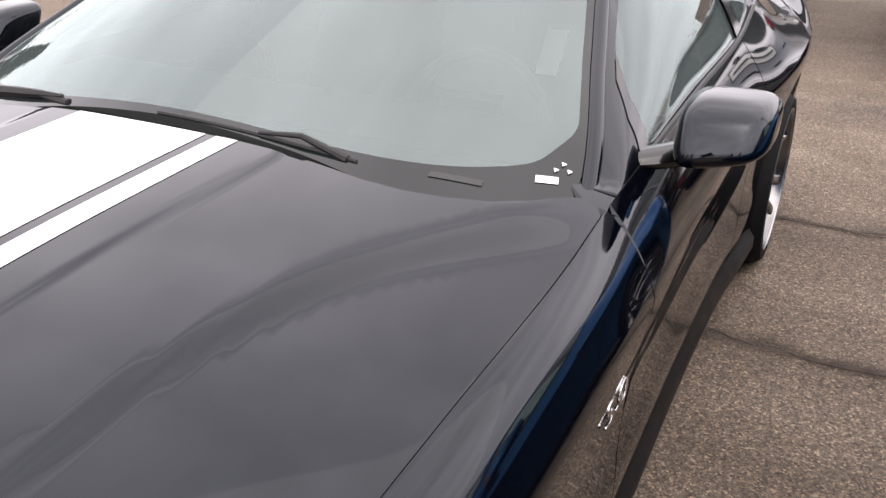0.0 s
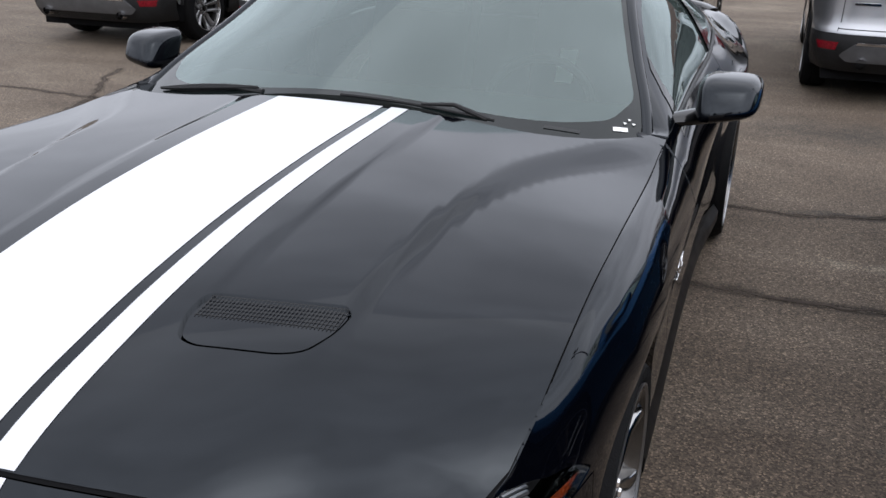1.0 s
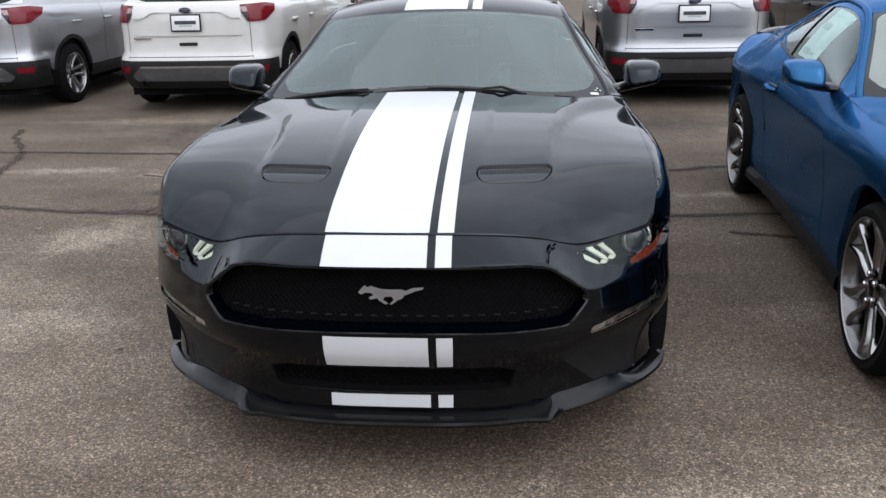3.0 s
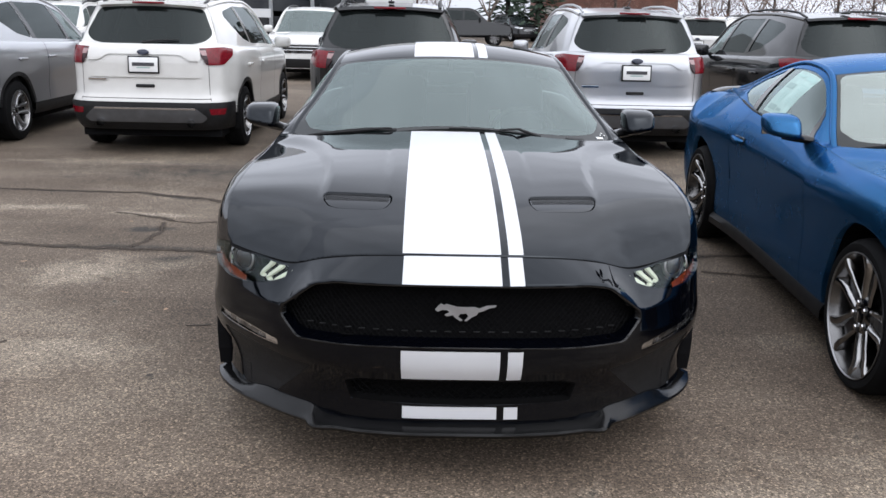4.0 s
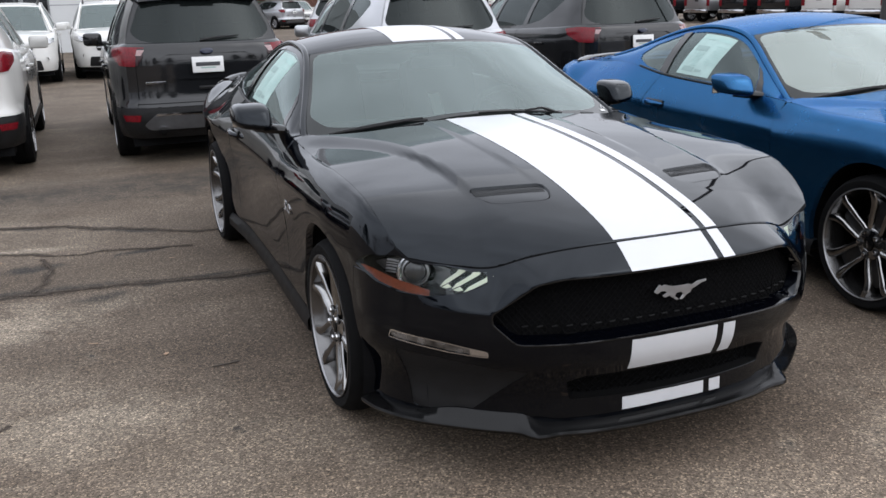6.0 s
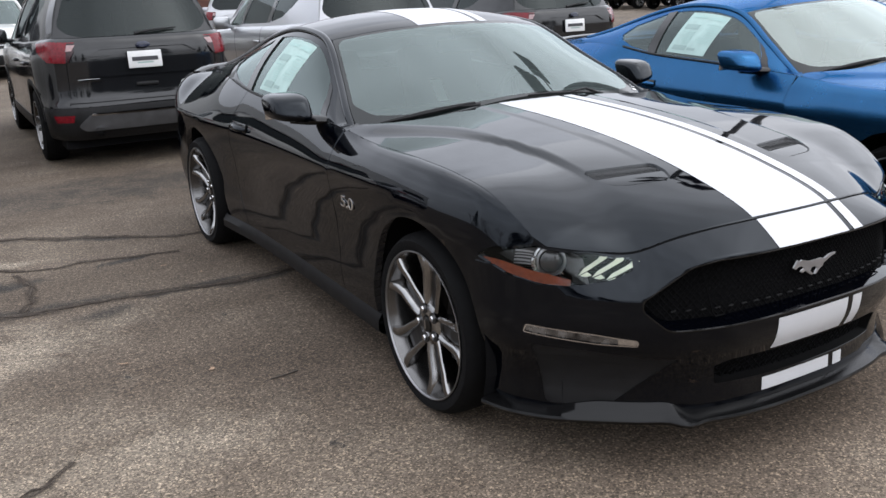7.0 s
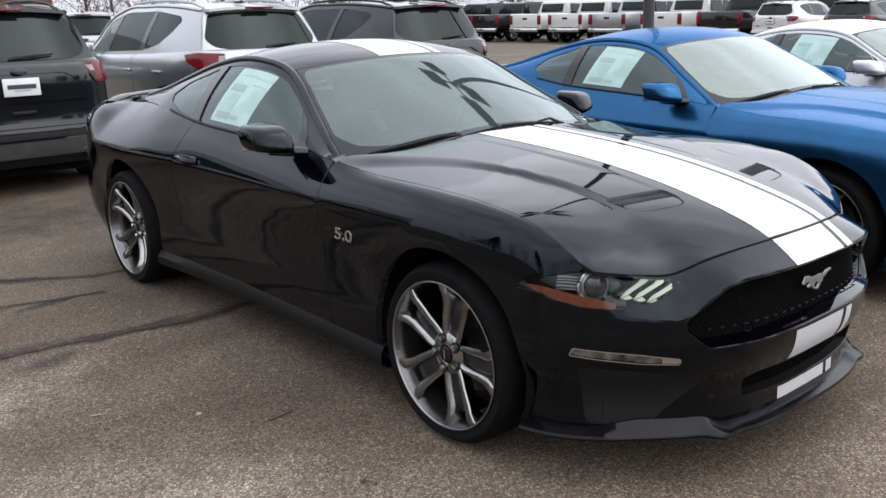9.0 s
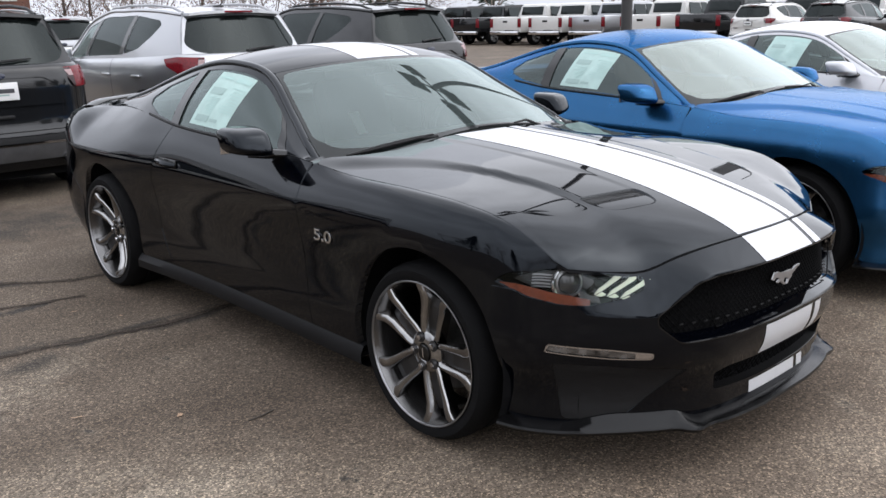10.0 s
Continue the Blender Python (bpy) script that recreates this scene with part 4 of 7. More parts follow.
        for k in range(6 if not far else 0):
            bm = bmesh.new()
            pts = []
            for x in np.linspace(0.258, 0.492, 8):
                y = 0.517 + (x - 0.262) * 0.212 - 0.010 * k
                pts.append((sg * x, y, float(hood_surface(np.array([[sg * x, y]]))[0, 2]) - 0.0045))
            add_tube(bm, pts, 0.0007, 4)
            part("louvre", bm, VENTBLACK, hv)
    # fenders, doors, quarters, sills
    for sg in (1, -1):
        surf = S
        F = (lambda poly: poly) if sg > 0 else (lambda poly: [(-u, v) for u, v in poly][::-1])
        arch1 = arc(S, AXLES[0], 0.338, 0.386, 197, -17, 44)
        fender = [(sj, 1.0)] + [(S.at(y), 1.0) for y in np.linspace(0.42, 1.64, 22)] + [(S.at(1.655), 0.9), (S.at(1.66), 0.5), (S.at(1.64), 0.26)] + \
                 [q for q in arch1[::-1] if q[1] >= 0.225 and q[0] >= S.at(0.60) - 0.001][0:] + [(S.at(0.60), 0.53), (S.at(0.585), 0.664), (S.at(0.42), 0.66), (sj + 0.01, 0.80)]
        skin("fender", surf, F(fender), [[tuple(q) for q in inset(F(list(map(tuple, lamp))), -0.002)]], depth=0.03)
        door = [(S.at(1.655), 1.0)] + [(S.at(y), 1.0) for y in np.linspace(1.8, 2.85, 12)] + [(S.at(2.89), 1.0), (S.at(2.97), 0.86), (S.at(3.03), 0.72), (S.at(3.02), 0.45), (S.at(2.93), 0.25), (S.at(1.64), 0.25), (S.at(1.66), 0.5), (S.at(1.655), 0.9)]
        door_ob = skin("door", surf, F(door), depth=0.02, gap=0.0035)
        if not far:
            skin("door_seam", surf, inset(F(door), -0.004), [[tuple(q) for q in inset(F(door), 0.012)]], mat=DARK, gap=0, depth=0, lift=-0.008)
        arch2 = arc(S, AXLES[1], 0.345, 0.388, 197, -17, 44)
        quarter = [(S.at(2.89), 1.0)] + [(S.at(y), 1.0) for y in np.linspace(3.0, 4.42, 22)] + [(S.at(4.38), 0.8), (S.at(4.2), 0.62), (S.at(4.06), 0.50)] + \
                  [q for q in arch2[::-1] if q[1] >= 0.225 and q[0] <= S.at(4.04)] + [(S.at(3.2), 0.23), (S.at(2.93), 0.25), (S.at(3.02), 0.45), (S.at(3.03), 0.72), (S.at(2.97), 0.86)]
        skin("quarter_panel", surf, F(quarter), depth=0.03)
        # sill skirt
        bm = bmesh.new()
        ys2 = np.linspace(1.285, 3.30, 30)
        prev = None
        for y in ys2:
            c = S(np.array([[sg * S.at(y), 0.25]]))[0]
            tw = 0.012 + 0.006 * smooth(2.6, 3.2, y)
            ring = [bm.verts.new((c[0] + sg * dx, c[1], z)) for dx, z in ((-0.03, 0.266), (0.002, 0.262), (tw + 0.006, 0.232), (tw + 0.006, 0.192), (-0.015, 0.169), (-0.08, 0.168))]
            if prev:
                for j in range(5):
                    bm.faces.new((prev[j], prev[j + 1], ring[j + 1], ring[j]))
            prev = ring
        part("sill_skirt", bm, SILL, car, "satin black sill skirt", soft=True)
        # wheel wells
        for yc in AXLES:
            bm = bmesh.new()
            add_lathe(bm, [(0.40, -0.02), (0.40, -0.36), (0, -0.36)], 36, Matrix.Translation((sg * 0.93, yc, 0.345)) @ Matrix.Rotation(radians(90) * sg, 4, "Y"))
            dead = [v for v in bm.verts if v.co.z < 0.2]
            bmesh.ops.delete(bm, geom=dead, context="VERTS")
            part("wheel_well", bm, DARK, car)
        # door handle in a scooped plate
        if full:
            c = S(np.array([[sg * S.at(2.83), 0.815]]))[0]
            bm = bmesh.new()
            add_box(bm, (0, 0, 0), (0.010, 0.20, 0.045), 0.02, pose(c[0] - sg * 0.001, 2.84, c[2] + 0.006, 0, -sg * 8, 0))
            part("handle_plate", bm, GLOSSBLACK, door_ob, soft=True)
            bm = bmesh.new()
            add_tube(bm, [(c[0] - sg * 0.002, 2.745, c[2]), (c[0] + sg * 0.020, 2.775, c[2] + 0.004), (c[0] + sg * 0.026, 2.84, c[2] + 0.008), (c[0] + sg * 0.020, 2.905, c[2] + 0.010), (c[0] - sg * 0.002, 2.935, c[2] + 0.010)], [0.012, 0.016, 0.017, 0.016, 0.012], 10)
            part("door_handle", bm, paint, door_ob, soft=True)
        # side mirror
        bm = bmesh.new()
        bmesh.ops.create_icosphere(bm, subdivisions=4, radius=1.0)
        for v in bm.verts:
            x, y, z = v.co
            k = lambda a, p: math.copysign(abs(a) ** p, a)
            x, y, z = k(x, 0.5), k(y, 0.62), k(z, 0.55)
            z *= 1 - 0.13 * (x + 0.2)
            y = y * (1.4 if y < 0 else 0.4)
            v.co = (sg * (0.978 + 0.086 * x), 1.992 + 0.095 * y + 0.02 * x + 0.030 * z, 1.012 + 0.060 * z + 0.006 * x)
        mi = part("side_mirror", bm, paint, car, "glossy painted side mirror housing", True)
        bm = bmesh.new()
        add_box(bm, (0, 0, 0), (0.145, 0.008, 0.10), 0.02, pose(sg * 0.982, 2.021, 1.008, 0, 0, sg * 10))
        part("mirror_glass", bm, CHROME, mi, "silvered mirror glass", True)
        bm = bmesh.new()
        add_tube(bm, [(sg * 0.80, 1.84, 0.950), (sg * 0.85, 1.885, 0.952), (sg * 0.90, 1.935, 0.955), (sg * 0.96, 1.97, 0.962)], [0.022, 0.034, 0.038, 0.036], 14, 0.62)
        part("mirror_arm", bm, GLOSSBLACK, mi, "gloss black mirror arm", True)
        # cabin side: frame and glass
        cs = cabin_side if sg > 0 else mirrored(cabin_side)
        V = CABIN_V
        glass = round_poly([(1.92, 0.05 * V), (2.858, 0.03 * V), (2.885, 0.89 * V), (2.5, 0.895 * V), (2.24, 0.875 * V), (2.06, 0.845 * V), (1.98, 0.62 * V)], 0.02, 3)
        qglass = round_poly([(2.925, 0.04 * V), (3.12, 0.07 * V), (3.26, 0.22 * V), (3.30, 0.42 * V), (3.22, 0.72 * V), (2.945, 0.885 * V)], 0.02, 3)
        frame_poly = [(y, 0.0) for y in np.linspace(1.70, 3.84, 40)] + [(y, V) for y in np.linspace(3.84, 1.70, 40)]
        skin("cabin_frame", cs, frame_poly, [glass, qglass], depth=0.025, gap=0)
        skin("mirror_sail", cs, [(1.845, 0.04 * V), (1.915, 0.045 * V), (1.975, 0.62 * V), (2.05, 0.84 * V), (1.99, 0.80 * V), (1.915, 0.58 * V)], mat=GLOSSBLACK, depth=0, gap=0, lift=0.002, lab="gloss black window corner trim")
        skin("pillar_trim", cs, [(2.845, 0.03 * V), (2.93, 0.04 * V), (2.95, 0.89 * V), (2.87, 0.90 * V)], mat=GLOSSBLACK, depth=0, gap=0, lift=0.002, lab="gloss black pillar trim")
        w1 = skin("door_glass", cs, glass, mat=SIDEGLASS, depth=0, gap=-0.002, lift=-0.005, lab="clear tinted door glass")
        skin("quarter_glass", cs, qglass, mat=SIDEGLASS if full else PRIVACY, depth=0, gap=-0.002, lift=-0.005)
        if sg < 0 or not full:
            paper_sheet(w1, cs, 2.36 if full else 2.28, 2.70 if full else 2.66, 0.10 * V, 0.86 * V, 0.05)
        bm = bmesh.new()
        rp = [cs(np.array([[y, 0.015 * V]]))[0] + np.array((sg * 0.004, 0, 0)) for y in np.linspace(1.90, 3.2, 24)]
        add_tube(bm, rp, 0.007, 6)
        part("belt_strip", bm, PLASTIC, car, "black rubber belt strip", True)
        bm = bmesh.new()
        rp = [(sg * RAIL_X.one(y) * 1.0, y, roof_surface(np.array([[RAIL_X.one(y), y]]))[0, 2] - 0.012) for y in np.linspace(1.68, 3.83, 48)]
        add_tube(bm, rp, 0.019, 12)
        part("roof_rail", bm, paint, car, soft=True)
        # headlamp
        L = F(list(map(tuple, lamp)))
        hl = skin("headlamp", S, L, mat=GLOSSBLACK, depth=0, gap=-0.001, lift=-0.105, lab="black-masked headlamp with lit light bars")
        skin("lens", S, L, mat=LENS, depth=0, gap=0.001, lift=-0.001, parent=hl, lab="clear curved lamp lens")
        cpt = Vector((sg * 0.765, 0.388, 0.680))
        mrot = Matrix.Translation(cpt) @ Vector((sg * 0.45, -0.85, 0.12)).to_track_quat("Z", "Y").to_matrix().to_4x4()
        bm = bmesh.new()
        add_lathe(bm, [(0.047, -0.005), (0.046, 0.006), (0.039, 0.008), (0.035, 0.0), (0.032, 0.004)], 40, mrot)
        part("bezel_ring", bm, SATIN, hl, "bright ring round the projector", True)
        bm = bmesh.new()
        add_lathe(bm, [(0.036, 0.002), (0.033, 0.008), (0.020, 0.013), (0, 0.015)], 32, mrot)
        part("projector", bm, DARKLENS, hl, "dark glass projector", True)
        if not far:
            for k in range(36):
                a = 2 * math.pi * k / 36
                tm = mrot @ pose(0.054 * math.cos(a), 0.052 * math.sin(a), 0.0, 0, 0, math.degrees(a))
                off = tm.translation - cpt
                if off.z - 0.9 * sg * off.x < -0.004:
                    bm = bmesh.new()
                    add_box(bm, (0, 0, 0), (0.011, 0.0034, 0.006), 0, tm)
                    part("tick", bm, CHROME, hl)
            # the bright crescent on the outer side of the projector
            arc_pts = [mrot @ Vector((0.053 * math.cos(a), 0.053 * math.sin(a), 0.006)) for a in np.linspace(0, 2 * math.pi, 49)]
            arc_pts = sorted((q for q in arc_pts[:-1] if sg * (q.x - cpt.x) > 0.010), key=lambda q: q.z)
            bm = bmesh.new()
            add_tube(bm, arc_pts, [0.004 + 0.005 * math.sin(math.pi * i / (len(arc_pts) - 1)) for i in range(len(arc_pts))], 8)
            part("crescent", bm, CLEARLAMP, hl, "bright crescent beside the projector", True)
        for k, (p0, p1) in enumerate((((0.706, 0.342, 0.633), (0.647, 0.290, 0.690)), ((0.681, 0.312, 0.629), (0.613, 0.256, 0.685)), ((0.655, 0.280, 0.624), (0.577, 0.226, 0.677)))):
            a, b = Vector((sg * p0[0], *p0[1:])), Vector((sg * p1[0], *p1[1:]))
            a = a.lerp(b, 0.24)
            ln = (b - a).normalized()
            up = Vector((sg * 0.40, -0.80, 0.35))
            up = (up - ln * up.dot(ln)).normalized()
            sd = up.cross(ln)
            dn = sd if sd.z < 0 else -sd
            hl_len = (b - a).length / 2
            mid = (a + b) / 2
            arm = ((-hl_len - 0.016, 0.003), (-hl_len + 0.008, -0.0055), (hl_len - 0.012, -0.0055), (hl_len - 0.004, -0.011), (hl_len + 0.016, -0.001), (hl_len + 0.013, 0.005), (hl_len + 0.004, 0.006), (-hl_len + 0.014, 0.006))
            hook = ((-hl_len - 0.012, 0.007), (-hl_len + 0.012, 0.009), (-hl_len + 0.017, 0.024), (-hl_len + 0.001, 0.019))
            for nm, shape, thick, drop in (("light_bar", arm, 0.012, 0.0), ("light_guide", hook, 0.010, -0.002)):
                bm = bmesh.new()
                lo = [bm.verts.new(mid + ln * p + dn * q - up * (thick / 2 + drop)) for p, q in shape]
                hi = [bm.verts.new(mid + ln * p + dn * q + up * (thick / 2 - drop)) for p, q in shape]
                bm.faces.new(hi)
                bm.faces.new(lo[::-1])
                for j in range(len(shape)):
                    bm.faces.new((lo[j - 1], lo[j], hi[j], hi[j - 1]))
                bmesh.ops.bevel(bm, geom=bm.edges[:], offset=0.0012, segments=1, affect="EDGES")
                if nm == "light_bar":
                    part(nm, bm, DAYLAMP if lit else CLEARLAMP, hl, "lit white light bar" if lit else "clear light bar", False)
                else:
                    part(nm, bm, DAYLAMP if lit else CLEARLAMP, hl)
        am = [S.near(*p) for p in ((0.908, 0.562, 0.676), (0.868, 0.46, 0.674), (0.80, 0.36, 0.652), (0.745, 0.32, 0.634), (0.748, 0.32, 0.614), (0.815, 0.375, 0.617), (0.870, 0.454, 0.633))]
        skin("side_reflector", S, F([tuple(p) for p in am]), mat=AMBER, depth=0.0, gap=0, lift=-0.014, parent=hl, lab="amber side reflector", st=0.02)
        rf = [S.near(*p) for p in ((0.895, 0.535, 0.686), (0.866, 0.465, 0.712), (0.82, 0.395, 0.722), (0.822, 0.39, 0.668), (0.868, 0.46, 0.664))]
        skin("outer_reflector", S, F([tuple(p) for p in rf]), mat=RIMDARK, depth=0.01, gap=0, lift=-0.052, parent=hl, lab="grey ribbed reflector", st=0.02)
        if not far:
            for k in range(5):
                z = 0.668 + 0.0095 * k
                pts = [S.near(x, y, z + dz) for x, y, dz in ((0.818, 0.388, 0), (0.868 - 0.004 * k, 0.470, 0), (0.868 - 0.004 * k, 0.470, 0.0035), (0.818, 0.388, 0.0035))]
                skin("reflector_rib", S, F([tuple(p) for p in pts]), mat=SATIN, depth=0.006, gap=0, lift=-0.045, parent=hl, st=0.02)
        # signal lamp in its slot, and the blanked intake below
        sl = skin("signal_lamp", S, F(list(map(tuple, slot))), mat=SIGNAL, depth=0.0, gap=0.003, lift=-0.006, lab="slim clear signal lamp")
        skin("lamp_end", S, F([N(*p) for p in ((0.612, 0.165, 0.460), (0.660, 0.205, 0.468), (0.664, 0.205, 0.444), (0.618, 0.168, 0.440))]), mat=CHROME, depth=0.0, gap=0.0, lift=-0.003, parent=sl, st=0.02)
        skin("lamp_bezel", S, F(list(map(tuple, slot))), [inset(F(list(map(tuple, slot))), 0.0045)], mat=CHROME, depth=0.0, gap=0.0, lift=-0.002, parent=sl, st=0.02)

        skin("blanked_intake", S, F(list(map(tuple, pocket))), mat=PLASTIC, depth=0, gap=-0.002, lift=-0.005, lab="flat satin black intake panel")
        # maker's displacement badge on the fender
        if striped:
            c = S(np.array([[sg * S.at(1.485), 0.672]]))[0]
            cu = bpy.data.curves.new("badge", "FONT")
            cu.body, cu.size, cu.extrude, cu.bevel_depth, cu.align_x, cu.align_y = "5 0", 0.066, 0.002, 0.0006, "CENTER", "CENTER"
            cu.space_word = 0.7
            tmp = bpy.data.objects.new("tmp", cu)
            scene.collection.objects.link(tmp)
            me = bpy.data.meshes.new_from_object(tmp.evaluated_get(bpy.context.evaluated_depsgraph_get()))
            bpy.data.objects.remove(tmp)
            bm = bmesh.new()
            bm.from_mesh(me)
            xs_ = [v.co.x for v in bm.verts]
            ys_ = [v.co.y for v in bm.verts]
            add_box(bm, ((min(xs_) + max(xs_)) / 2, min(ys_) + 0.006, 0), (0.010, 0.011, 0.005), 0.001)
            bm.to_mesh(me)
            bm.free()
            mm = Matrix.Translation((c[0] + sg * 0.004, 1.487, 0.674)) @ Matrix(((0, 0, sg, 0), (sg * 1.55, 0, 0, 0), (0, 1, 0, 0), (0, 0, 0, 1)))
            me.transform(mm)
            link("badge", me, CHROME, car, "chrome 5.0 badge")
        for i, yc in enumerate(AXLES):
            build_wheel(car, (sg * (0.803 if i == 0 else 0.830), yc, 0.332), sg, 0.004 if i == 0 else 0.035, wheel_style, r_tyre=0.332, r_rim=0.272, n=64 if not far else 32)
    # rear bumper and deck
    rb = [(S.at(4.06), 0.50), (S.at(4.2), 0.62), (S.at(4.38), 0.80)] + [(S.at(4.42), 1.0)] + [(u, 1.0) for u in np.linspace(S.at(4.42) + 0.05, S.length, 12)]
    rb2 = [(S.length, 0.2), (S.at(4.1), 0.2)]
    for sg in (1, -1):
        F = (lambda poly: poly) if sg > 0 else (lambda poly: [(-u, v) for u, v in poly][::-1])
        skin("rear_bumper", S, F(rb + rb2), depth=0.02, st=0.05)
    # roof, windscreen, rear window, deck lid
    rx = lambda y: float(RAIL_X.one(y))
    head = [(x, 2.165 + 0.33 * x * x) for x in np.linspace(-0.605, 0.605, 25)]
    rear = [(x, 3.16 + 0.10 * x * x) for x in np.linspace(0.60, -0.60, 21)]
    skin("roof", roof_surface, head + [(rx(y) - 0.0, y) for y in np.linspace(2.32, 3.18, 14)] + rear + [(-rx(y) + 0.0, y) for y in np.linspace(3.18, 2.32, 14)], depth=0.02)
    foot = Rail([(0, 1.525), (0.3, 1.520), (0.5, 1.518), (0.65, 1.545), (0.74, 1.605), (0.785, 1.665)])
    base = [(x, float(foot.one(abs(x)))) for x in np.linspace(-0.785, 0.785, 33)]
    sides = [(rx(y) - 0.012, y) for y in np.linspace(1.72, 2.26, 12)]
    screen = base + sides + head[::-1] + [(-x, y) for x, y in sides[::-1]]
    inner = round_poly([(x, 1.548 + 0.62 * abs(x) ** 4) for x in np.linspace(-0.70, 0.70, 25)] + [(rx(y) - 0.032, y) for y in np.linspace(1.80, 2.22, 8)] +
                       [(x, 2.140 + 0.33 * x * x) for x in np.linspace(0.575, -0.575, 15)] + [(-rx(y) + 0.032, y) for y in np.linspace(2.22, 1.80, 8)], 0.10, 6)
    ws = skin("windscreen", roof_surface, inner, mat=WINDSCREEN if full_glass else FOGGED, depth=0, gap=0, lab="hazy reflective windscreen" if full_glass else "fogged pale windscreen")
    ws.visible_shadow = False
    skin("glass_border", roof_surface, inset(screen, 0.003), [inner], mat=FRIT, depth=0, gap=0, parent=ws, lab="black ceramic border of the screen")
    bw = [(x, 3.185 + 0.10 * x * x) for x in np.linspace(-0.575, 0.575, 15)] + [(0.60, 3.5), (0.61, 3.80)] + [(x, 3.92) for x in np.linspace(0.6, -0.6, 9)] + [(-0.61, 3.80), (-0.60, 3.5)]
    skin("rear_window", roof_surface, bw, mat=PRIVACY, depth=0, gap=0.0)
    for sg in (1, -1):
        sail = [(0.575, 3.19), (rx(3.2), 3.19), (rx(3.55), 3.55), (rx(3.82), 3.84), (0.61, 3.92), (0.60, 3.5)]
        skin("sail_panel", roof_surface, [(sg * x, y) for x, y in sail][::sg], depth=0.01, gap=0)
    dk = [(BELT.one(y), y) for y in np.linspace(3.86, 4.42, 8)]
    skin("deck_lid", roof_surface, [(-0.7, 3.86), (-0.60, 3.925), (0.60, 3.925)] + dk + [(0.55, 4.57), (0, 4.61), (-0.55, 4.57)] + [(-x, y) for x, y in dk[::-1]], depth=0.02, st=0.05)
    bm = bmesh.new()
    pts = [(x, 4.52 - 0.24 * (abs(x) / 0.72) ** 2.5, 1.022 + 0.012 * math.cos(x * 2) - 0.02 * max(0, abs(x) / 0.74 - 0.86) / 0.14) for x in np.linspace(-0.74, 0.74, 25)]
    add_tube(bm, pts, [0.05 if abs(x) < 0.68 else 0.035 for x in np.linspace(-0.74, 0.74, 25)], 10, 0.22)
    part("rear_spoiler", bm, GLOSSBLACK, car, "black rear spoiler", True)
    # cowl, wipers
    cw = [(x, 1.44 + 0.12 * x * x) for x in np.linspace(-0.75, 0.75, 15)] + base[::-1]

    def cowl(p):
        q = roof_surface(p)
        h = hood_surface(p)
        q[:, 2] = np.minimum(q[:, 2], h[:, 2]) - 0.012
        return q
    skin("cowl_panel", cowl, cw, mat=PLASTIC, depth=0, gap=-0.004, st=0.04, lab="black plastic cowl panel")
    for x0, x1, yy in ((-0.42, 0.02, 0.002), (0.29, 0.70, 0.026)):
        bm = bmesh.new()
        pts = []
        for u in np.linspace(0, 1, 12):
            x = x0 + (x1 - x0) * u
            y = 1.530 + 0.24 * abs(x) ** 3.2 + yy * (0.2 + u * 0.6 if x0 > 0 else 0.8 - 0.6 * u)
            pts.append((-x, y, float(roof_surface(np.array([[x, y]]))[0, 2]) + (0.009 if x0 > 0 else 0.001)))
        add_tube(bm, pts, [0.0035 + (0.0065 * math.sin(math.pi * k / 11) if x0 > 0 else 0) for k in range(12)], 6, 1.3)
        wp = part("wiper", bm, PLASTIC, car, "black windscreen wiper", True)
        bm = bmesh.new()
        mid = pts[5]
        endp = (-(x0 + 0.02) if x0 < 0 else -(x0 - 0.02), 1.525 + 0.12 * x0 * x0, 1.0)
        add_tube(bm, [(mid[0], mid[1], mid[2] + 0.005), ((mid[0] + endp[0]) / 2, (mid[1] + endp[1]) / 2, mid[2] + 0.010), (endp[0], endp[1], float(roof_surface(np.array([[endp[0], endp[1]]]))[0, 2]) - 0.002)], [0.004, 0.006, 0.009], 8)
        part("wiper_arm", bm, PLASTIC, wp, soft=True)
    def corner(p):
        z = EDGE_Z.one(p[:, 1]) + 0.12 * (0.845 - np.abs(p[:, 0])) - 0.003
        return np.stack([p[:, 0], p[:, 1], z], 1)
    for sg in (1, -1):
        skin("cowl_corner", corner, [(sg * x, y) for x, y in ((0.848, 1.640), (0.846, 1.80), (0.77, 1.79), (0.770, 1.69), (0.808, 1.650))][::sg], depth=0.02, gap=0, st=0.04)
    # mouth: grille lattice and frame
    def deep(d):
        def f(p):
            q = S(p)
            q[:, 1] += d
            return q
        return f
    gr = skin("grille", deep(0.075), mouth, mat=DARK, depth=0, gap=-0.02, lab="black grille with a fine diamond lattice")
    bm = bmesh.new()
    w, zz = sx(0.60), 0.60
    if not far:
        for k in range(-64, 65):
            for sl_ in (1, -1):
                seg = []
                for u in np.linspace(-0.5, 0.5, 18):
                    a, z = k * 0.0205 + sl_ * u * 0.21, 0.60 + u * 0.23
                    if within(np.array(mouth), np.array([[a, z]]))[0]:
                        seg.append((a, z))
                if len(seg) > 1:
                    q = deep(0.058)(np.array([seg[0], seg[len(seg) // 2], seg[-1]]))
                    add_tube(bm, [tuple(p) for p in q], 0.0022, 4)
        part("grille_lattice", bm, GRILLEBLACK, gr)
    else:
        bm.free()
    ring_o, ring_i = np.array(mouth), inset(mouth, 0.004)
    skin("grille_surround", S, ring_o, [ring_i], mat=GLOSSBLACK, depth=0.010, gap=0.001, lift=0.001, parent=gr, lab="gloss black grille surround", st=0.03)
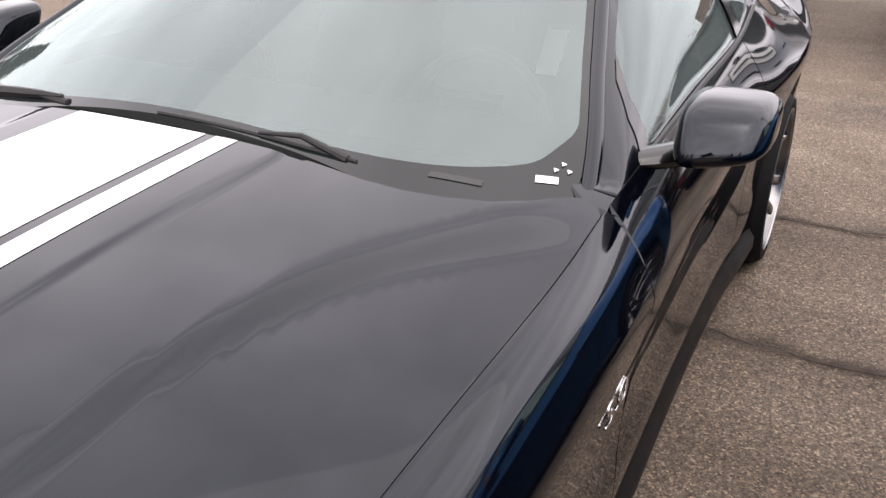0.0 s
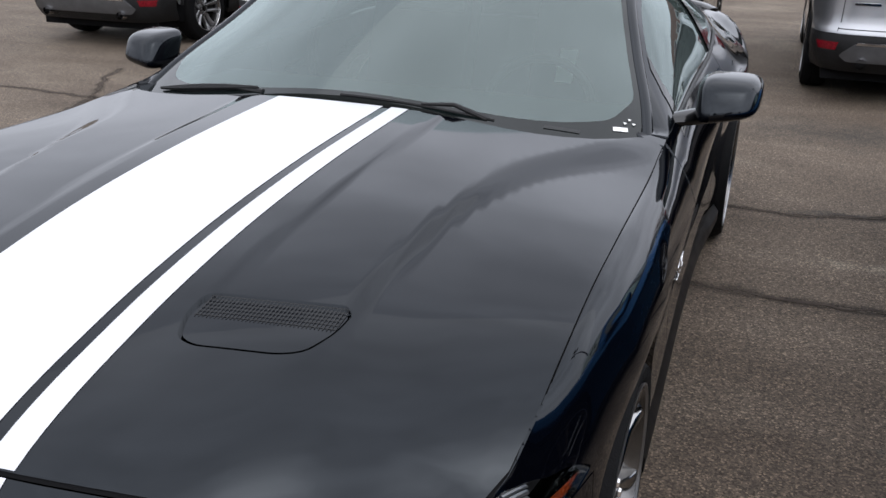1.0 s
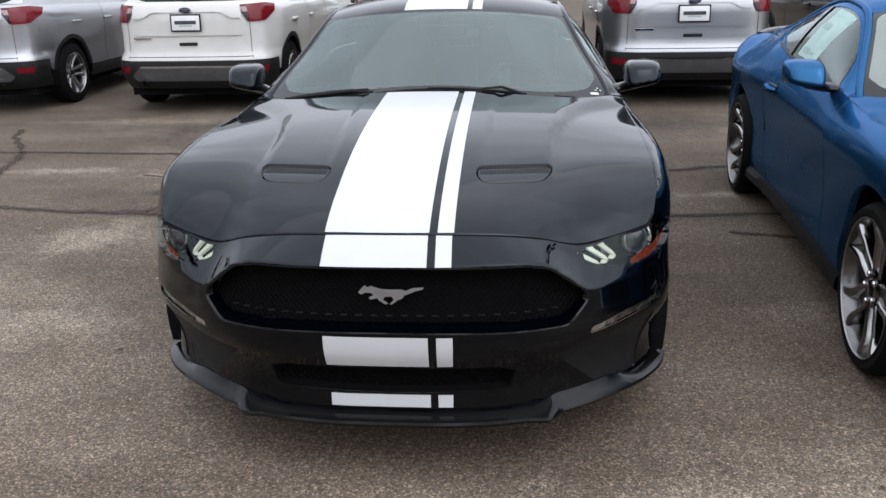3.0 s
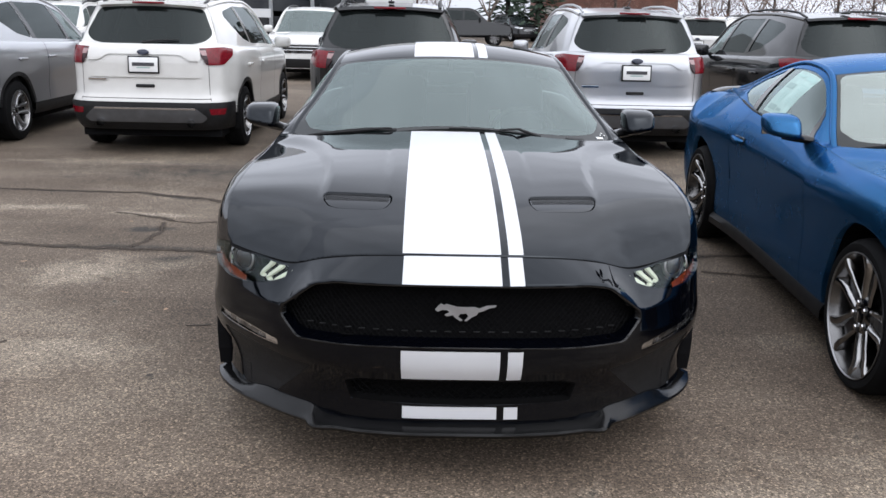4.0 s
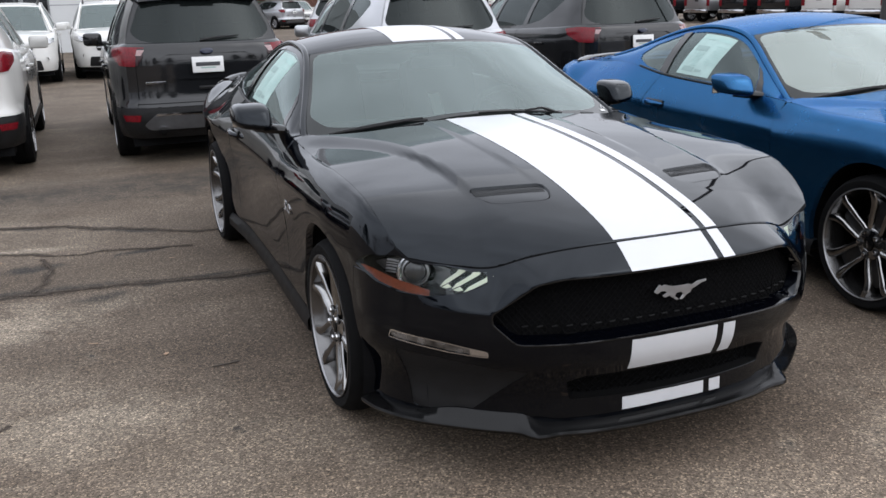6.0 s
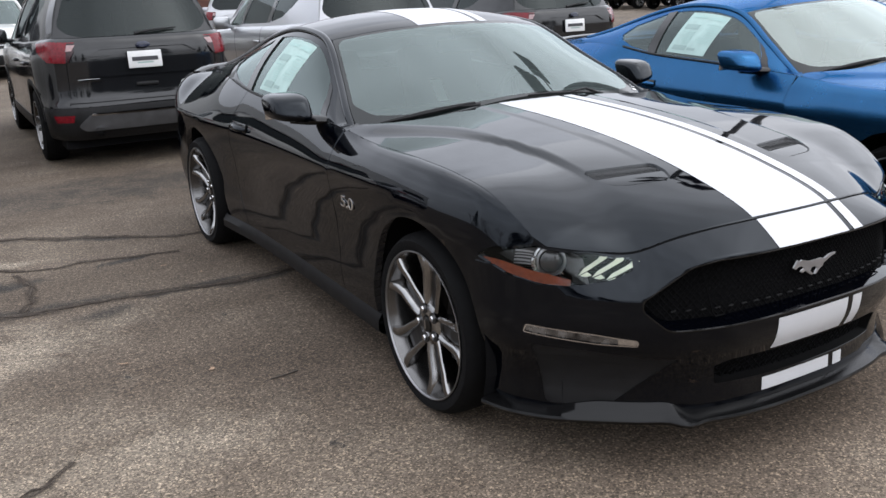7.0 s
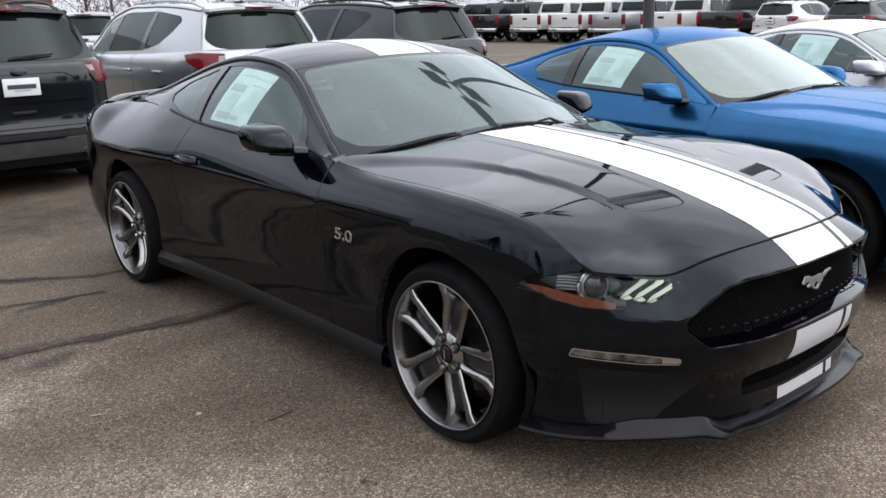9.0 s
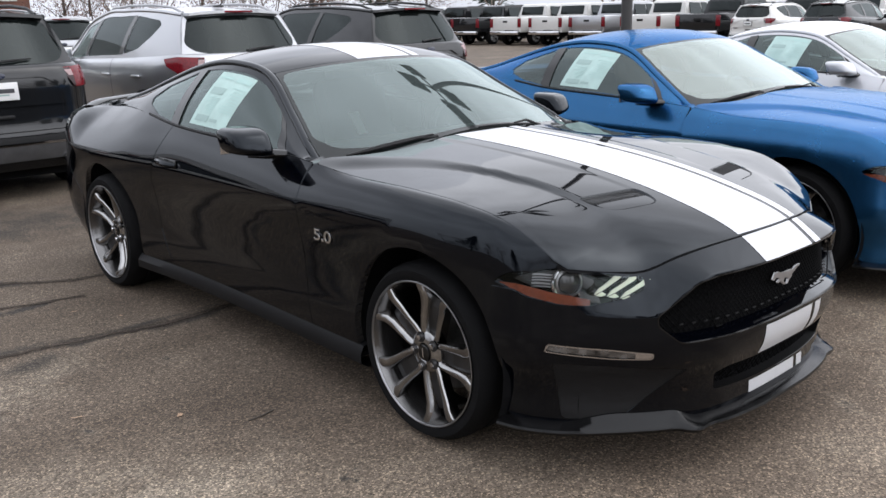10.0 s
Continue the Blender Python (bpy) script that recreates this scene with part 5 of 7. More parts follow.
    # sloping rim that runs from the mouth's edge in to the grille
    rim_o = densify([tuple(p) for p in mouth], 0.02)
    rim_a, rim_b = S(np.array(rim_o)), deep(0.055)(within_rim(np.array(rim_o), 0.024))
    bm = bmesh.new()
    va, vb = [bm.verts.new(p) for p in rim_a], [bm.verts.new(p) for p in rim_b]
    for k in range(len(va)):
        bm.faces.new((va[k - 1], va[k], vb[k], vb[k - 1]))
    part("grille_rim", bm, paint, gr, "glossy painted rim of the grille", True)
    for sg in (1, -1):
        bm = bmesh.new()
        p0, p1 = S(np.array([[sx(0.44), 0.668]]))[0], S(np.array([[sx(0.40), 0.512]]))[0]
        add_tube(bm, [(sg * p0[0], p0[1] + 0.030, p0[2]), (sg * (p1[0] + 0.004), p1[1] + 0.036, p1[2] + 0.016), (sg * (p1[0] - 0.006), p1[1] + 0.035, p1[2] + 0.003), (sg * (p1[0] - 0.045), p1[1] + 0.035, p1[2])], [0.0014, 0.0026, 0.0034, 0.002], 8)
        part("grille_post", bm, GRILLEBLACK, gr, soft=True)
    for k in range(-11, 12):
        bm = bmesh.new()
        c = deep(0.050)(np.array([[k * 0.047, 0.535]]))[0]
        add_box(bm, tuple(c), (0.020, 0.006, 0.0035), 0.001)
        part("grille_clip", bm, PLASTIC, gr)
    lg = skin("lower_grille", deep(0.05), chin, mat=DARK, depth=0, gap=-0.01, lab="black lower grille")
    skin("intake_trim", S, inset(chin, 0.001), [inset(chin, 0.007)], mat=GRILLEBLACK, depth=0.05, gap=0, lift=-0.002, parent=lg, st=0.03, lab="dull black intake trim")
    if not far:
        bm = bmesh.new()
        for k in range(-20, 21):
            for sl_ in (1, -1):
                seg = [(k * 0.03 + sl_ * u * 0.09, 0.326 + u * 0.085) for u in np.linspace(-0.5, 0.5, 12)]
                seg = [s_ for s_ in seg if within(np.array(chin), np.array([s_]))[0]]
                if len(seg) > 1:
                    q = deep(0.035)(np.array([seg[0], seg[-1]]))
                    add_tube(bm, [tuple(p) for p in q], 0.003, 4)
        part("grille_lattice", bm, GRILLEBLACK, lg)
    # running-horse style emblem as one plain bright silhouette
    em = [(-0.100, 0.612), (-0.090, 0.624), (-0.079, 0.634), (-0.070, 0.628), (-0.058, 0.632), (-0.046, 0.628), (-0.022, 0.622), (0.014, 0.621), (0.040, 0.622), (0.056, 0.617),
          (0.080, 0.627), (0.115, 0.629), (0.111, 0.623), (0.090, 0.619), (0.068, 0.609), (0.052, 0.604), (0.046, 0.594), (0.030, 0.588), (0.012, 0.574), (0.004, 0.574), (0.018, 0.590), (0.010, 0.600), (-0.012, 0.599),
          (-0.020, 0.588), (-0.004, 0.577), (-0.012, 0.574), (-0.034, 0.588), (-0.036, 0.594), (-0.060, 0.589), (-0.066, 0.595), (-0.048, 0.603), (-0.058, 0.611), (-0.076, 0.612), (-0.090, 0.605)]
    skin("emblem", deep(0.035), [(0.92 * x + 0.002, 0.605 + 0.94 * (z - 0.605)) for x, z in em], mat=SATIN, depth=0.006, gap=0, st=0.02, lab="bright metal emblem shape")
    # lip under the nose
    bm = bmesh.new()
    prev = None
    for u in np.concatenate([-np.linspace(0, S.at(0.56), 46)[::-1], np.linspace(0, S.at(0.56), 46)[1:]]):
        c = S(np.array([[u, 0.225]]))[0]
        R = S.rail(abs(u))
        d = S.rail(abs(u) + 0.01)[:2] - S.rail(max(abs(u) - 0.01, 0))[:2]
        d /= np.hypot(*d)
        nrm = np.array((d[1] * (1 if u >= 0 else -1), -d[0]))
        ax = abs(c[0])
        o = 0.042 + 0.022 * smooth(0.40, 0.46, ax) - 0.035 * smooth(0.465, 0.52, ax) + 0.012 * smooth(0.6, 0.8, ax)
        up = 0.030 * smooth(0.44, 0.52, ax) * (1 - smooth(0.66, 0.80, ax))
        ring = [bm.verts.new((c[0] + nrm[0] * a, c[1] + nrm[1] * a, z)) for a, z in ((-0.05, 0.214 + up), (0.002, 0.210 + up), (o - 0.012, 0.200 + 0.3 * up), (o, 0.196), (o + 0.003, 0.188), (o - 0.004, 0.177), (-0.06, 0.172))]
        if prev:
            for j in range(6):
                bm.faces.new((prev[j], prev[j + 1], ring[j + 1], ring[j]))
        prev = ring
    part("front_lip", bm, LIPGREY, car, "satin dark grey plastic front lip", True)
    # stripes
    if striped:
        for x0, x1 in ((-0.198, 0.122), (0.147, 0.196)):
            fr = [(x, 0.1145 + 0.385 * x * x) for x in np.linspace(x0, x1, 8)]
            bk = [(x, float(np.interp(abs(x), [0, 0.2], [1.500, 1.500]))) for x in np.linspace(x1, x0, 5)]
            skin("hood_stripe", hood_surface, fr + bk, mat=STRIPE, depth=0, gap=0, lift=0.0012, lab="white vinyl racing stripe")
            skin("roof_stripe", roof_surface, [(x, 2.168 + 0.33 * x * x) for x in np.linspace(x0, x1, 6)] + [(x, 3.158) for x in np.linspace(x1, x0, 4)], mat=STRIPE, depth=0, gap=0, lift=0.0012, lab="white vinyl racing stripe")
            su = lambda x: math.copysign(sx(abs(x)), x)
            skin("nose_stripe", S, [(su(x), 0.7035) for x in np.linspace(x0, x1, 5)] + [(su(x), 0.997) for x in np.linspace(x1, x0, 5)], mat=STRIPE, depth=0, gap=0, lift=0.0012, lab="white vinyl racing stripe")
            skin("nose_stripe", S, [(su(x), 0.380) for x in np.linspace(x0, x1, 5)] + [(su(x), 0.487) for x in np.linspace(x1, x0, 5)], mat=STRIPE, depth=0, gap=0, lift=0.0012, st=0.02, lab="white vinyl racing stripe")
            skin("nose_stripe", S, [(su(x), 0.228) for x in np.linspace(x0, x1, 5)] + [(su(x), 0.271) for x in np.linspace(x1, x0, 5)], mat=STRIPE, depth=0, gap=0, lift=0.0012, st=0.02, lab="white vinyl racing stripe")
    # underbody and engine bay fill
    bm = bmesh.new()
    add_box(bm, (0, 2.4, 0.28), (1.5, 4.1, 0.16))
    add_box(bm, (0, 0.95, 0.5), (1.3, 1.3, 0.34))
    add_box(bm, (0, 4.2, 0.62), (1.3, 0.75, 0.55))
    add_box(bm, (0, 2.3, 0.42), (1.6, 2.0, 0.14))
    part("underbody", bm, DARK, car)
    # cabin
    bm = bmesh.new()
    add_box(bm, (0, 1.93, 0.84), (1.50, 0.30, 0.22), 0.06)
    add_box(bm, (0, 1.80, 0.90), (1.34, 0.22, 0.05), 0.02)
    part("dashboard", bm, CABIN, car, "charcoal dashboard", True)
    for sg in (1, -1):
        bm = bmesh.new()
        add_box(bm, (0, 0, 0), (0.50, 0.52, 0.18), 0.07, pose(sg * 0.37, 2.60, 0.55, 6, 0, 0))
        add_box(bm, (0, 0, 0), (0.48, 0.15, 0.62), 0.06, pose(sg * 0.37, 2.96, 0.86, -20, 0, 0))
        add_box(bm, (0, 0, 0), (0.27, 0.10, 0.18), 0.04, pose(sg * 0.37, 3.06, 1.16, -14, 0, 0))
        part("front_seat", bm, CLOTH, car, "dark cloth bucket seat", True)
    bm = bmesh.new()
    add_box(bm, (0, 0, 0), (1.2, 0.22, 0.46), 0.08, pose(0, 3.44, 0.78, -20, 0, 0))
    part("rear_bench", bm, CLOTH, car, soft=True)
    bm = bmesh.new()
    wheel_pts = [(0.39 + 0.182 * math.cos(a), 2.09 + 0.07 * math.sin(a), 0.875 + 0.170 * math.sin(a)) for a in np.linspace(0, 2 * math.pi, 33)]
    add_tube(bm, wheel_pts, 0.016, 8)
    add_box(bm, (0.39, 2.08, 0.865), (0.16, 0.06, 0.13), 0.03)
    add_box(bm, (0.39, 2.09, 0.88), (0.34, 0.02, 0.035), 0.008)
    part("steering_wheel", bm, CABIN, car, "black steering wheel", True)
    bm = bmesh.new()
    add_box(bm, (0, 2.14, 1.205), (0.25, 0.035, 0.065), 0.02)
    add_tube(bm, [(0, 2.15, 1.21), (0, 2.19, 1.29)], 0.012, 8)
    part("rear_view_mirror", bm, CABIN, car, "black rear-view mirror", True)
    if striped:
        bm = bmesh.new()
        add_box(bm, (0, 0, 0), (0.068, 0.004, 0.15), 0.001, pose(0.30, 2.864, 0.90, -38, 0, 0))
        part("seat_tag", bm, TAGPAPER, car, "white paper tag on the seat")
        lab = link("screen_label", sheet(roof_surface, [(0.712, 1.661), (0.748, 1.679), (0.744, 1.692), (0.708, 1.674)], [], 0.05, 0.0, 0.002), PLATE, ws, "small white label on the screen")
        for mx, my in ((0.735, 1.701), (0.757, 1.711), (0.743, 1.719)):
            bm = bmesh.new()
            z = float(roof_surface(np.array([[mx, my]]))[0, 2]) + 0.003
            add_lathe(bm, [(0.006, 0), (0.0055, 0.001), (0, 0.0012)], 3, pose(mx, my, z, 26, 0, 30))
            part("printed_mark", bm, PLATE, ws)
        link("vin_label", sheet(roof_surface, [(0.545, 1.576), (0.635, 1.604), (0.635, 1.616), (0.545, 1.588)], [], 0.05, 0.0, 0.002), CABIN, ws)
    bm = bmesh.new()
    add_box(bm, (0, 2.70, 1.262), (1.0, 0.75, 0.02), 0.008)
    part("headliner", bm, CABIN, car, "grey headliner")
    return car

# ---- compact sport-utility cars ----
SUV_FRONT = [
    (0, 0, 0, 0.30, 0.98, 0.80), (0.45, 0.03, 0.42, 0.32, 0.985, 0.80), (0.74, 0.18, 0.66, 0.42, 1.0, 0.80), (0.87, 0.48, 0.77, 0.62, 1.02, 0.82),
    (0.905, 0.9, 0.815, 0.9, 1.04, 0.86), (0.915, 1.3, 0.83, 1.3, 1.06, 0.88)]
SUV_REAR = [
    (0.92, 2.2, 0.84, 2.2, 1.09, 0.90), (0.92, 3.1, 0.845, 3.1, 1.115, 0.92), (0.908, 3.7, 0.825, 3.7, 1.14, 0.94), (0.878, 4.1, 0.775, 4.06, 1.16, 0.96),
    (0.812, 4.36, 0.72, 4.24, 1.17, 0.96), (0.66, 4.475, 0.60, 4.34, 1.17, 0.95), (0.35, 4.515, 0.32, 4.37, 1.17, 0.95), (0, 4.52, 0, 4.375, 1.17, 0.95)]
SUV = Shell(SUV_FRONT + SUV_REAR,
            [(0.2, 0.07), (0.3, 0.03), (0.45, 0.0), (0.6, 0.01), (0.8, 0.03)],
            [(0.2, 0.09), (0.3, 0.03), (0.38, 0.02), (0.5, 0.022), (0.62, 0.02), (0.75, 0.004), (0.9, 0.0)],
            [(0.2, 0.16), (0.3, 0.06), (0.42, 0.01), (0.55, 0.0), (0.60, 0.012), (0.63, 0.035), (0.72, 0.045), (0.95, 0.05)], 0.4, 0.8, 3.9, 4.35, vtop=1.25)
SUV_RAIL = Rail([(0, 1.08, 0.775, 1.055), (0.35, 1.42, 0.70, 1.30), (0.7, 1.78, 0.625, 1.535), (0.85, 2.05, 0.605, 1.60), (1.4, 2.7, 0.60, 1.635), (2.2, 3.5, 0.60, 1.62), (2.8, 4.04, 0.585, 1.575)])
SUV_V = 0.5


def suv_side(p):
    """Domain: along the cabin (0 to 2.8), and from belt (0) to roof rail (SUV_V)."""
    w, t = p[:, 0], p[:, 1] / SUV_V
    r = SUV_RAIL(w)
    yb = np.interp(w, [0, 0.7, 2.8], [1.08, 1.72, 4.22])
    b = SUV_BELT(yb)
    x = b[:, 0] + (r[:, 1] - b[:, 0]) * (0.82 * t + 0.18 * np.maximum(t, 0) ** 2.2) + 0.012 * np.sin(np.clip(t, 0, 1) * math.pi)
    return np.stack([x, yb + (r[:, 0] - yb) * t, b[:, 1] + (r[:, 2] - b[:, 1]) * t], 1)


SUV_BELT = Rail([(r[3], r[2], r[4]) for r in SUV_FRONT[3:] + SUV_REAR[:5]])


def suv_roof(p):
    x, y = np.abs(p[:, 0]), p[:, 1]
    z = np.interp(y, [1.7, 1.9, 2.3, 2.8, 3.4, 4.2], [1.555, 1.605, 1.652, 1.665, 1.655, 1.605])
    return np.stack([p[:, 0], y, z - 0.032 * (x / 0.6) ** 2.5], 1)


def suv_back(p):
    """Tailgate glass: x fraction (-1 to 1), height 0 to 0.5."""
    u, t = p[:, 0] / 0.7, p[:, 1] / 0.5
    hw = 0.73 + (0.585 - 0.73) * t
    y = 4.36 + (4.10 - 4.36) * t - (0.12 - 0.05 * t) * np.abs(u) ** 2.6
    z = 1.165 + (1.575 - 1.165) * t + 0.03 * t * (1 - u**2)
    return np.stack([u * hw, y, z], 1)


def suv_front_glass(p):
    u, t = p[:, 0] / 0.7, p[:, 1] / 0.7
    hw = 0.77 + (0.615 - 0.77) * t
    y = 0.98 + (1.72 - 0.98) * t + (0.12 + 0.0 * t) * np.abs(u) ** 2.2
    z = 1.07 + (1.585 - 1.07) * t - 0.025 * u**2
    return np.stack([u * hw, y, z], 1)


def suv_hood(p):
    x, y = p[:, 0], p[:, 1]
    z = np.interp(y, [0.2, 0.45, 0.8, 1.2], [0.94, 1.01, 1.05, 1.075]) - 0.035 * (np.abs(x) / 0.78) ** 2.4 + 0.012 * (1 - smooth(0.35, 0.45, np.abs(x)))
    return np.stack([x, y, z], 1)


def build_suv(label, paint, group, at, yaw=180, trim=True):
    car = thing("sport_utility_car", label, "car", group, at=at, yaw=yaw)
    S, st = SUV, 0.06

    def skin(name, surf, outer, holes=(), mat=paint, lab="", gap=0.003, depth=0.025, lift=0.0, parent=car, step=st, **kw):
        o = inset(outer, gap) if gap else np.asarray(outer, float)
        return link(name, sheet(surf, o, list(holes), step, depth, lift, **kw), mat, parent, lab)
    N = lambda *p: tuple(S.near(*p))
    L = S.length
    both = ((1, lambda q: q), (-1, lambda q: [(-u, v) for u, v in q][::-1]))
    ax = (0.93, 3.62)
    tail = round_poly([N(*p) for p in ((0.53, 4.42, 1.128), (0.68, 4.38, 1.142), (0.79, 4.22, 1.148), (0.84, 4.04, 1.115), (0.845, 4.10, 1.04), (0.82, 4.30, 0.965), (0.67, 4.44, 0.955), (0.60, 4.45, 1.045))], 0.02, 3)
    for sg, F in both:
        a1, a2 = arc(S, ax[0], 0.345, 0.40, 200, -20, 30), arc(S, ax[1], 0.345, 0.40, 200, -20, 30)
        up1, up2 = arc(S, ax[0], 0.345, 0.445, 190, -10, 30), arc(S, ax[1], 0.345, 0.445, 190, -10, 30)
        body = [(S.at(0.62), 1.25)] + [(S.at(y), 1.25) for y in np.linspace(0.7, 4.05, 40)] + [(S.at(4.12), 1.25), (S.at(4.18), 0.9), (S.at(4.14), 0.56)] + \
               [q for q in up2[::-1] if q[1] > 0.42] + [(S.at(ax[1] - 0.46), 0.40), (S.at(ax[0] + 0.46), 0.40)] + [q for q in up1[::-1] if q[1] > 0.42] + [(S.at(0.42), 0.6)]
        skin("body_side", S, F(body), depth=0.02)
        for a, u in ((a1, up1), (a2, up2)):
            skin("arch_cladding", S, F([q for q in u if q[1] > 0.40] + [q for q in a[::-1] if q[1] > 0.40]), mat=PLASTIC, depth=0.03, gap=0, lift=0.004, lab="black plastic arch cladding")
        skin("sill_cladding", S, F([(S.at(ax[0] + 0.40), 0.40), (S.at(ax[1] - 0.40), 0.40), (S.at(ax[1] - 0.39), 0.27), (S.at(ax[0] + 0.39), 0.27)]), mat=PLASTIC, depth=0.03, gap=0, lift=0.006, lab="black plastic sill cladding")
        for y0, top in ((1.78, 1.22), (2.78, 1.22)):
            q = [(S.at(y0), 0.42), (S.at(y0 + 0.007), 0.42), (S.at(y0 + 0.007), top), (S.at(y0), top)]
            skin("door_gap", S, F(q), mat=DARK, depth=0, gap=0, lift=0.0015)
        for y0 in (2.62, 3.42):
            c = S(np.array([[sg * S.at(y0), 0.93]]))[0]
            bm = bmesh.new()
            add_box(bm, (0, 0, 0), (0.035, 0.20, 0.032), 0.014, pose(c[0] + sg * 0.012, y0 + 0.06, c[2], 0, 0, 0))
            part("door_handle", bm, paint, car, soft=True)
        sd = suv_side if sg > 0 else mirrored(suv_side)
        V = SUV_V
        g1 = round_poly([(0.22, 0.06 * V), (0.80, 0.06 * V), (0.84, 0.86 * V), (0.66, 0.84 * V)], 0.02, 2)
        g2 = round_poly([(0.87, 0.06 * V), (1.66, 0.07 * V), (1.70, 0.88 * V), (0.90, 0.87 * V)], 0.02, 2)
        g3 = round_poly([(1.76, 0.08 * V), (2.06, 0.18 * V), (2.28, 0.42 * V), (2.44, 0.70 * V), (2.36, 0.80 * V), (1.78, 0.88 * V)], 0.04, 3)
        skin("cabin_frame", sd, [(w, 0) for w in np.linspace(0, 2.8, 30)] + [(w, V) for w in np.linspace(2.8, 0, 30)], [g1, g2, g3], depth=0.02, gap=0)
        skin("door_glass", sd, g1, mat=SIDEGLASS, depth=0, gap=-0.002, lift=-0.006)
        skin("door_glass", sd, g2, mat=PRIVACY, depth=0, gap=-0.002, lift=-0.006)
        for q in ([(0.803, 0.06 * V), (0.868, 0.06 * V), (0.898, 0.87 * V), (0.842, 0.86 * V)], [(1.662, 0.07 * V), (1.758, 0.08 * V), (1.778, 0.88 * V), (1.702, 0.88 * V)]):
            skin("pillar_trim", sd, q, mat=GLOSSBLACK, depth=0, gap=0, lift=0.003, lab="gloss black pillar trim")
        skin("quarter_glass", sd, g3, mat=PRIVACY, depth=0, gap=-0.002, lift=-0.006)
        bm = bmesh.new()
        add_tube(bm, [sd(np.array([[w, V]]))[0] + np.array((0, 0, -0.008)) for w in np.linspace(0.0, 2.8, 24)], 0.024, 8)
        part("roof_edge", bm, paint, car, soft=True)
        bm = bmesh.new()
        add_tube(bm, [(sg * 0.555, 2.05, 1.600), (sg * 0.552, 2.22, 1.665), (sg * 0.55, 2.7, 1.686), (sg * 0.55, 3.3, 1.680), (sg * 0.548, 3.75, 1.648), (sg * 0.545, 3.98, 1.590)], 0.015, 8)
        part("roof_rail", bm, PLASTIC if paint is not SILVER else SATIN, car, "slim roof rail", True)
        bm = bmesh.new()
        add_box(bm, (0, 0, 0), (0.22, 0.10, 0.16), 0.045, pose(sg * 0.985, 1.52, 1.13, 0, 0, -sg * 8))
        add_tube(bm, [(sg * 0.82, 1.50, 1.07), (sg * 0.92, 1.52, 1.085)], 0.025, 8)
        part("side_mirror", bm, paint, car, soft=True)
        # tail lamp
        tl = skin("tail_lamp", S, F(list(map(tuple, tail))), mat=REDLENS, depth=0.02, gap=0.002, lift=0.012, lab="red and clear tail lamp")
        band = [N(*p) for p in ((0.545, 4.43, 1.122), (0.635, 4.41, 1.130), (0.668, 4.42, 0.962), (0.655, 4.45, 0.965), (0.605, 4.45, 1.045))]
        skin("smoked_section", S, F(band), mat=SMOKED, depth=0.006, gap=0, lift=0.015, parent=tl, step=0.03, lab="dark smoked lens section")
        spot = [N(*p) for p in ((0.575, 4.43, 1.110), (0.640, 4.41, 1.112), (0.650, 4.42, 1.060), (0.612, 4.44, 1.060))]
        skin("clear_window", S, F(spot), mat=PINKLENS, depth=0.004, gap=0, lift=0.019, parent=tl, step=0.03)
        rl = [(S.at(4.30), 0.50), (S.at(4.30) + 0.20, 0.50), (S.at(4.30) + 0.18, 0.44), (S.at(4.30) + 0.02, 0.44)]
        skin("rear_reflector", S, F([(u + 0.06, v) for u, v in rl]), mat=REDLENS, depth=0.01, gap=0, lift=0.012, step=0.04, lab="red bumper reflector")
        for i, yc in enumerate(ax):
            build_wheel(car, (sg * 0.785, yc, 0.345), sg, 0.03, "plain", 0.345, 0.23, 0.235, 32)
            bm = bmesh.new()
            add_lathe(bm, [(0.42, -0.02), (0.42, -0.34), (0, -0.34)], 28, Matrix.Translation((sg * 0.90, yc, 0.345)) @ Matrix.Rotation(radians(90) * sg, 4, "Y"))
            bmesh.ops.delete(bm, geom=[v for v in bm.verts if v.co.z < 0.22], context="VERTS")
            part("wheel_well", bm, DARK, car)
        # headlamp
        hp = round_poly([N(*p) for p in ((0.42, 0.10, 0.88), (0.70, 0.22, 0.93), (0.85, 0.48, 0.93), (0.85, 0.45, 0.86), (0.70, 0.16, 0.80), (0.48, 0.06, 0.82))], 0.02, 2)
        skin("headlamp", S, F(list(map(tuple, hp))), mat=CLEARLAMP, depth=0.02, gap=0, lift=0.008, lab="clear headlamp")
        bm = bmesh.new()
        add_lathe(bm, [(0.045, 0.02), (0.045, -0.02), (0, -0.02)], 20, pose(sg * 0.66, 0.12, 0.52, 90, 0, 0))
        part("fog_lamp", bm, CLEARLAMP, car, soft=True)
        # tailpipe
        bm = bmesh.new()
        add_lathe(bm, [(0.040, 0.06), (0.045, -0.03), (0.036, -0.03), (0.034, 0.05)], 20, pose(sg * 0.48, 4.49, 0.345, -90, 0, 0))
        part("tailpipe", bm, CHROME, car, "bright round tailpipe", True)
    # tail: gate, bumper and skid
    e0 = S.at(4.14)
    sym = lambda half: half + [(2 * L - u, v) for u, v in half[::-1]]

    class Wrap:
        def __call__(self, p):
            p = np.asarray(p, float)
            q = np.where(p[:, 0] > L, 2 * L - p[:, 0], p[:, 0])
            r = S(np.stack([q, p[:, 1]], 1))
            r[:, 0] *= np.where(p[:, 0] > L, -1, 1)
            return r
    W = Wrap()
    ctr = (0, 3.6, 0.9)
    skin("rear_panel", W, sym([(e0, 0.565), (S.at(4.18), 0.9), (S.at(4.12), 1.25)]), depth=0.02, centre=ctr, gap=0.001)
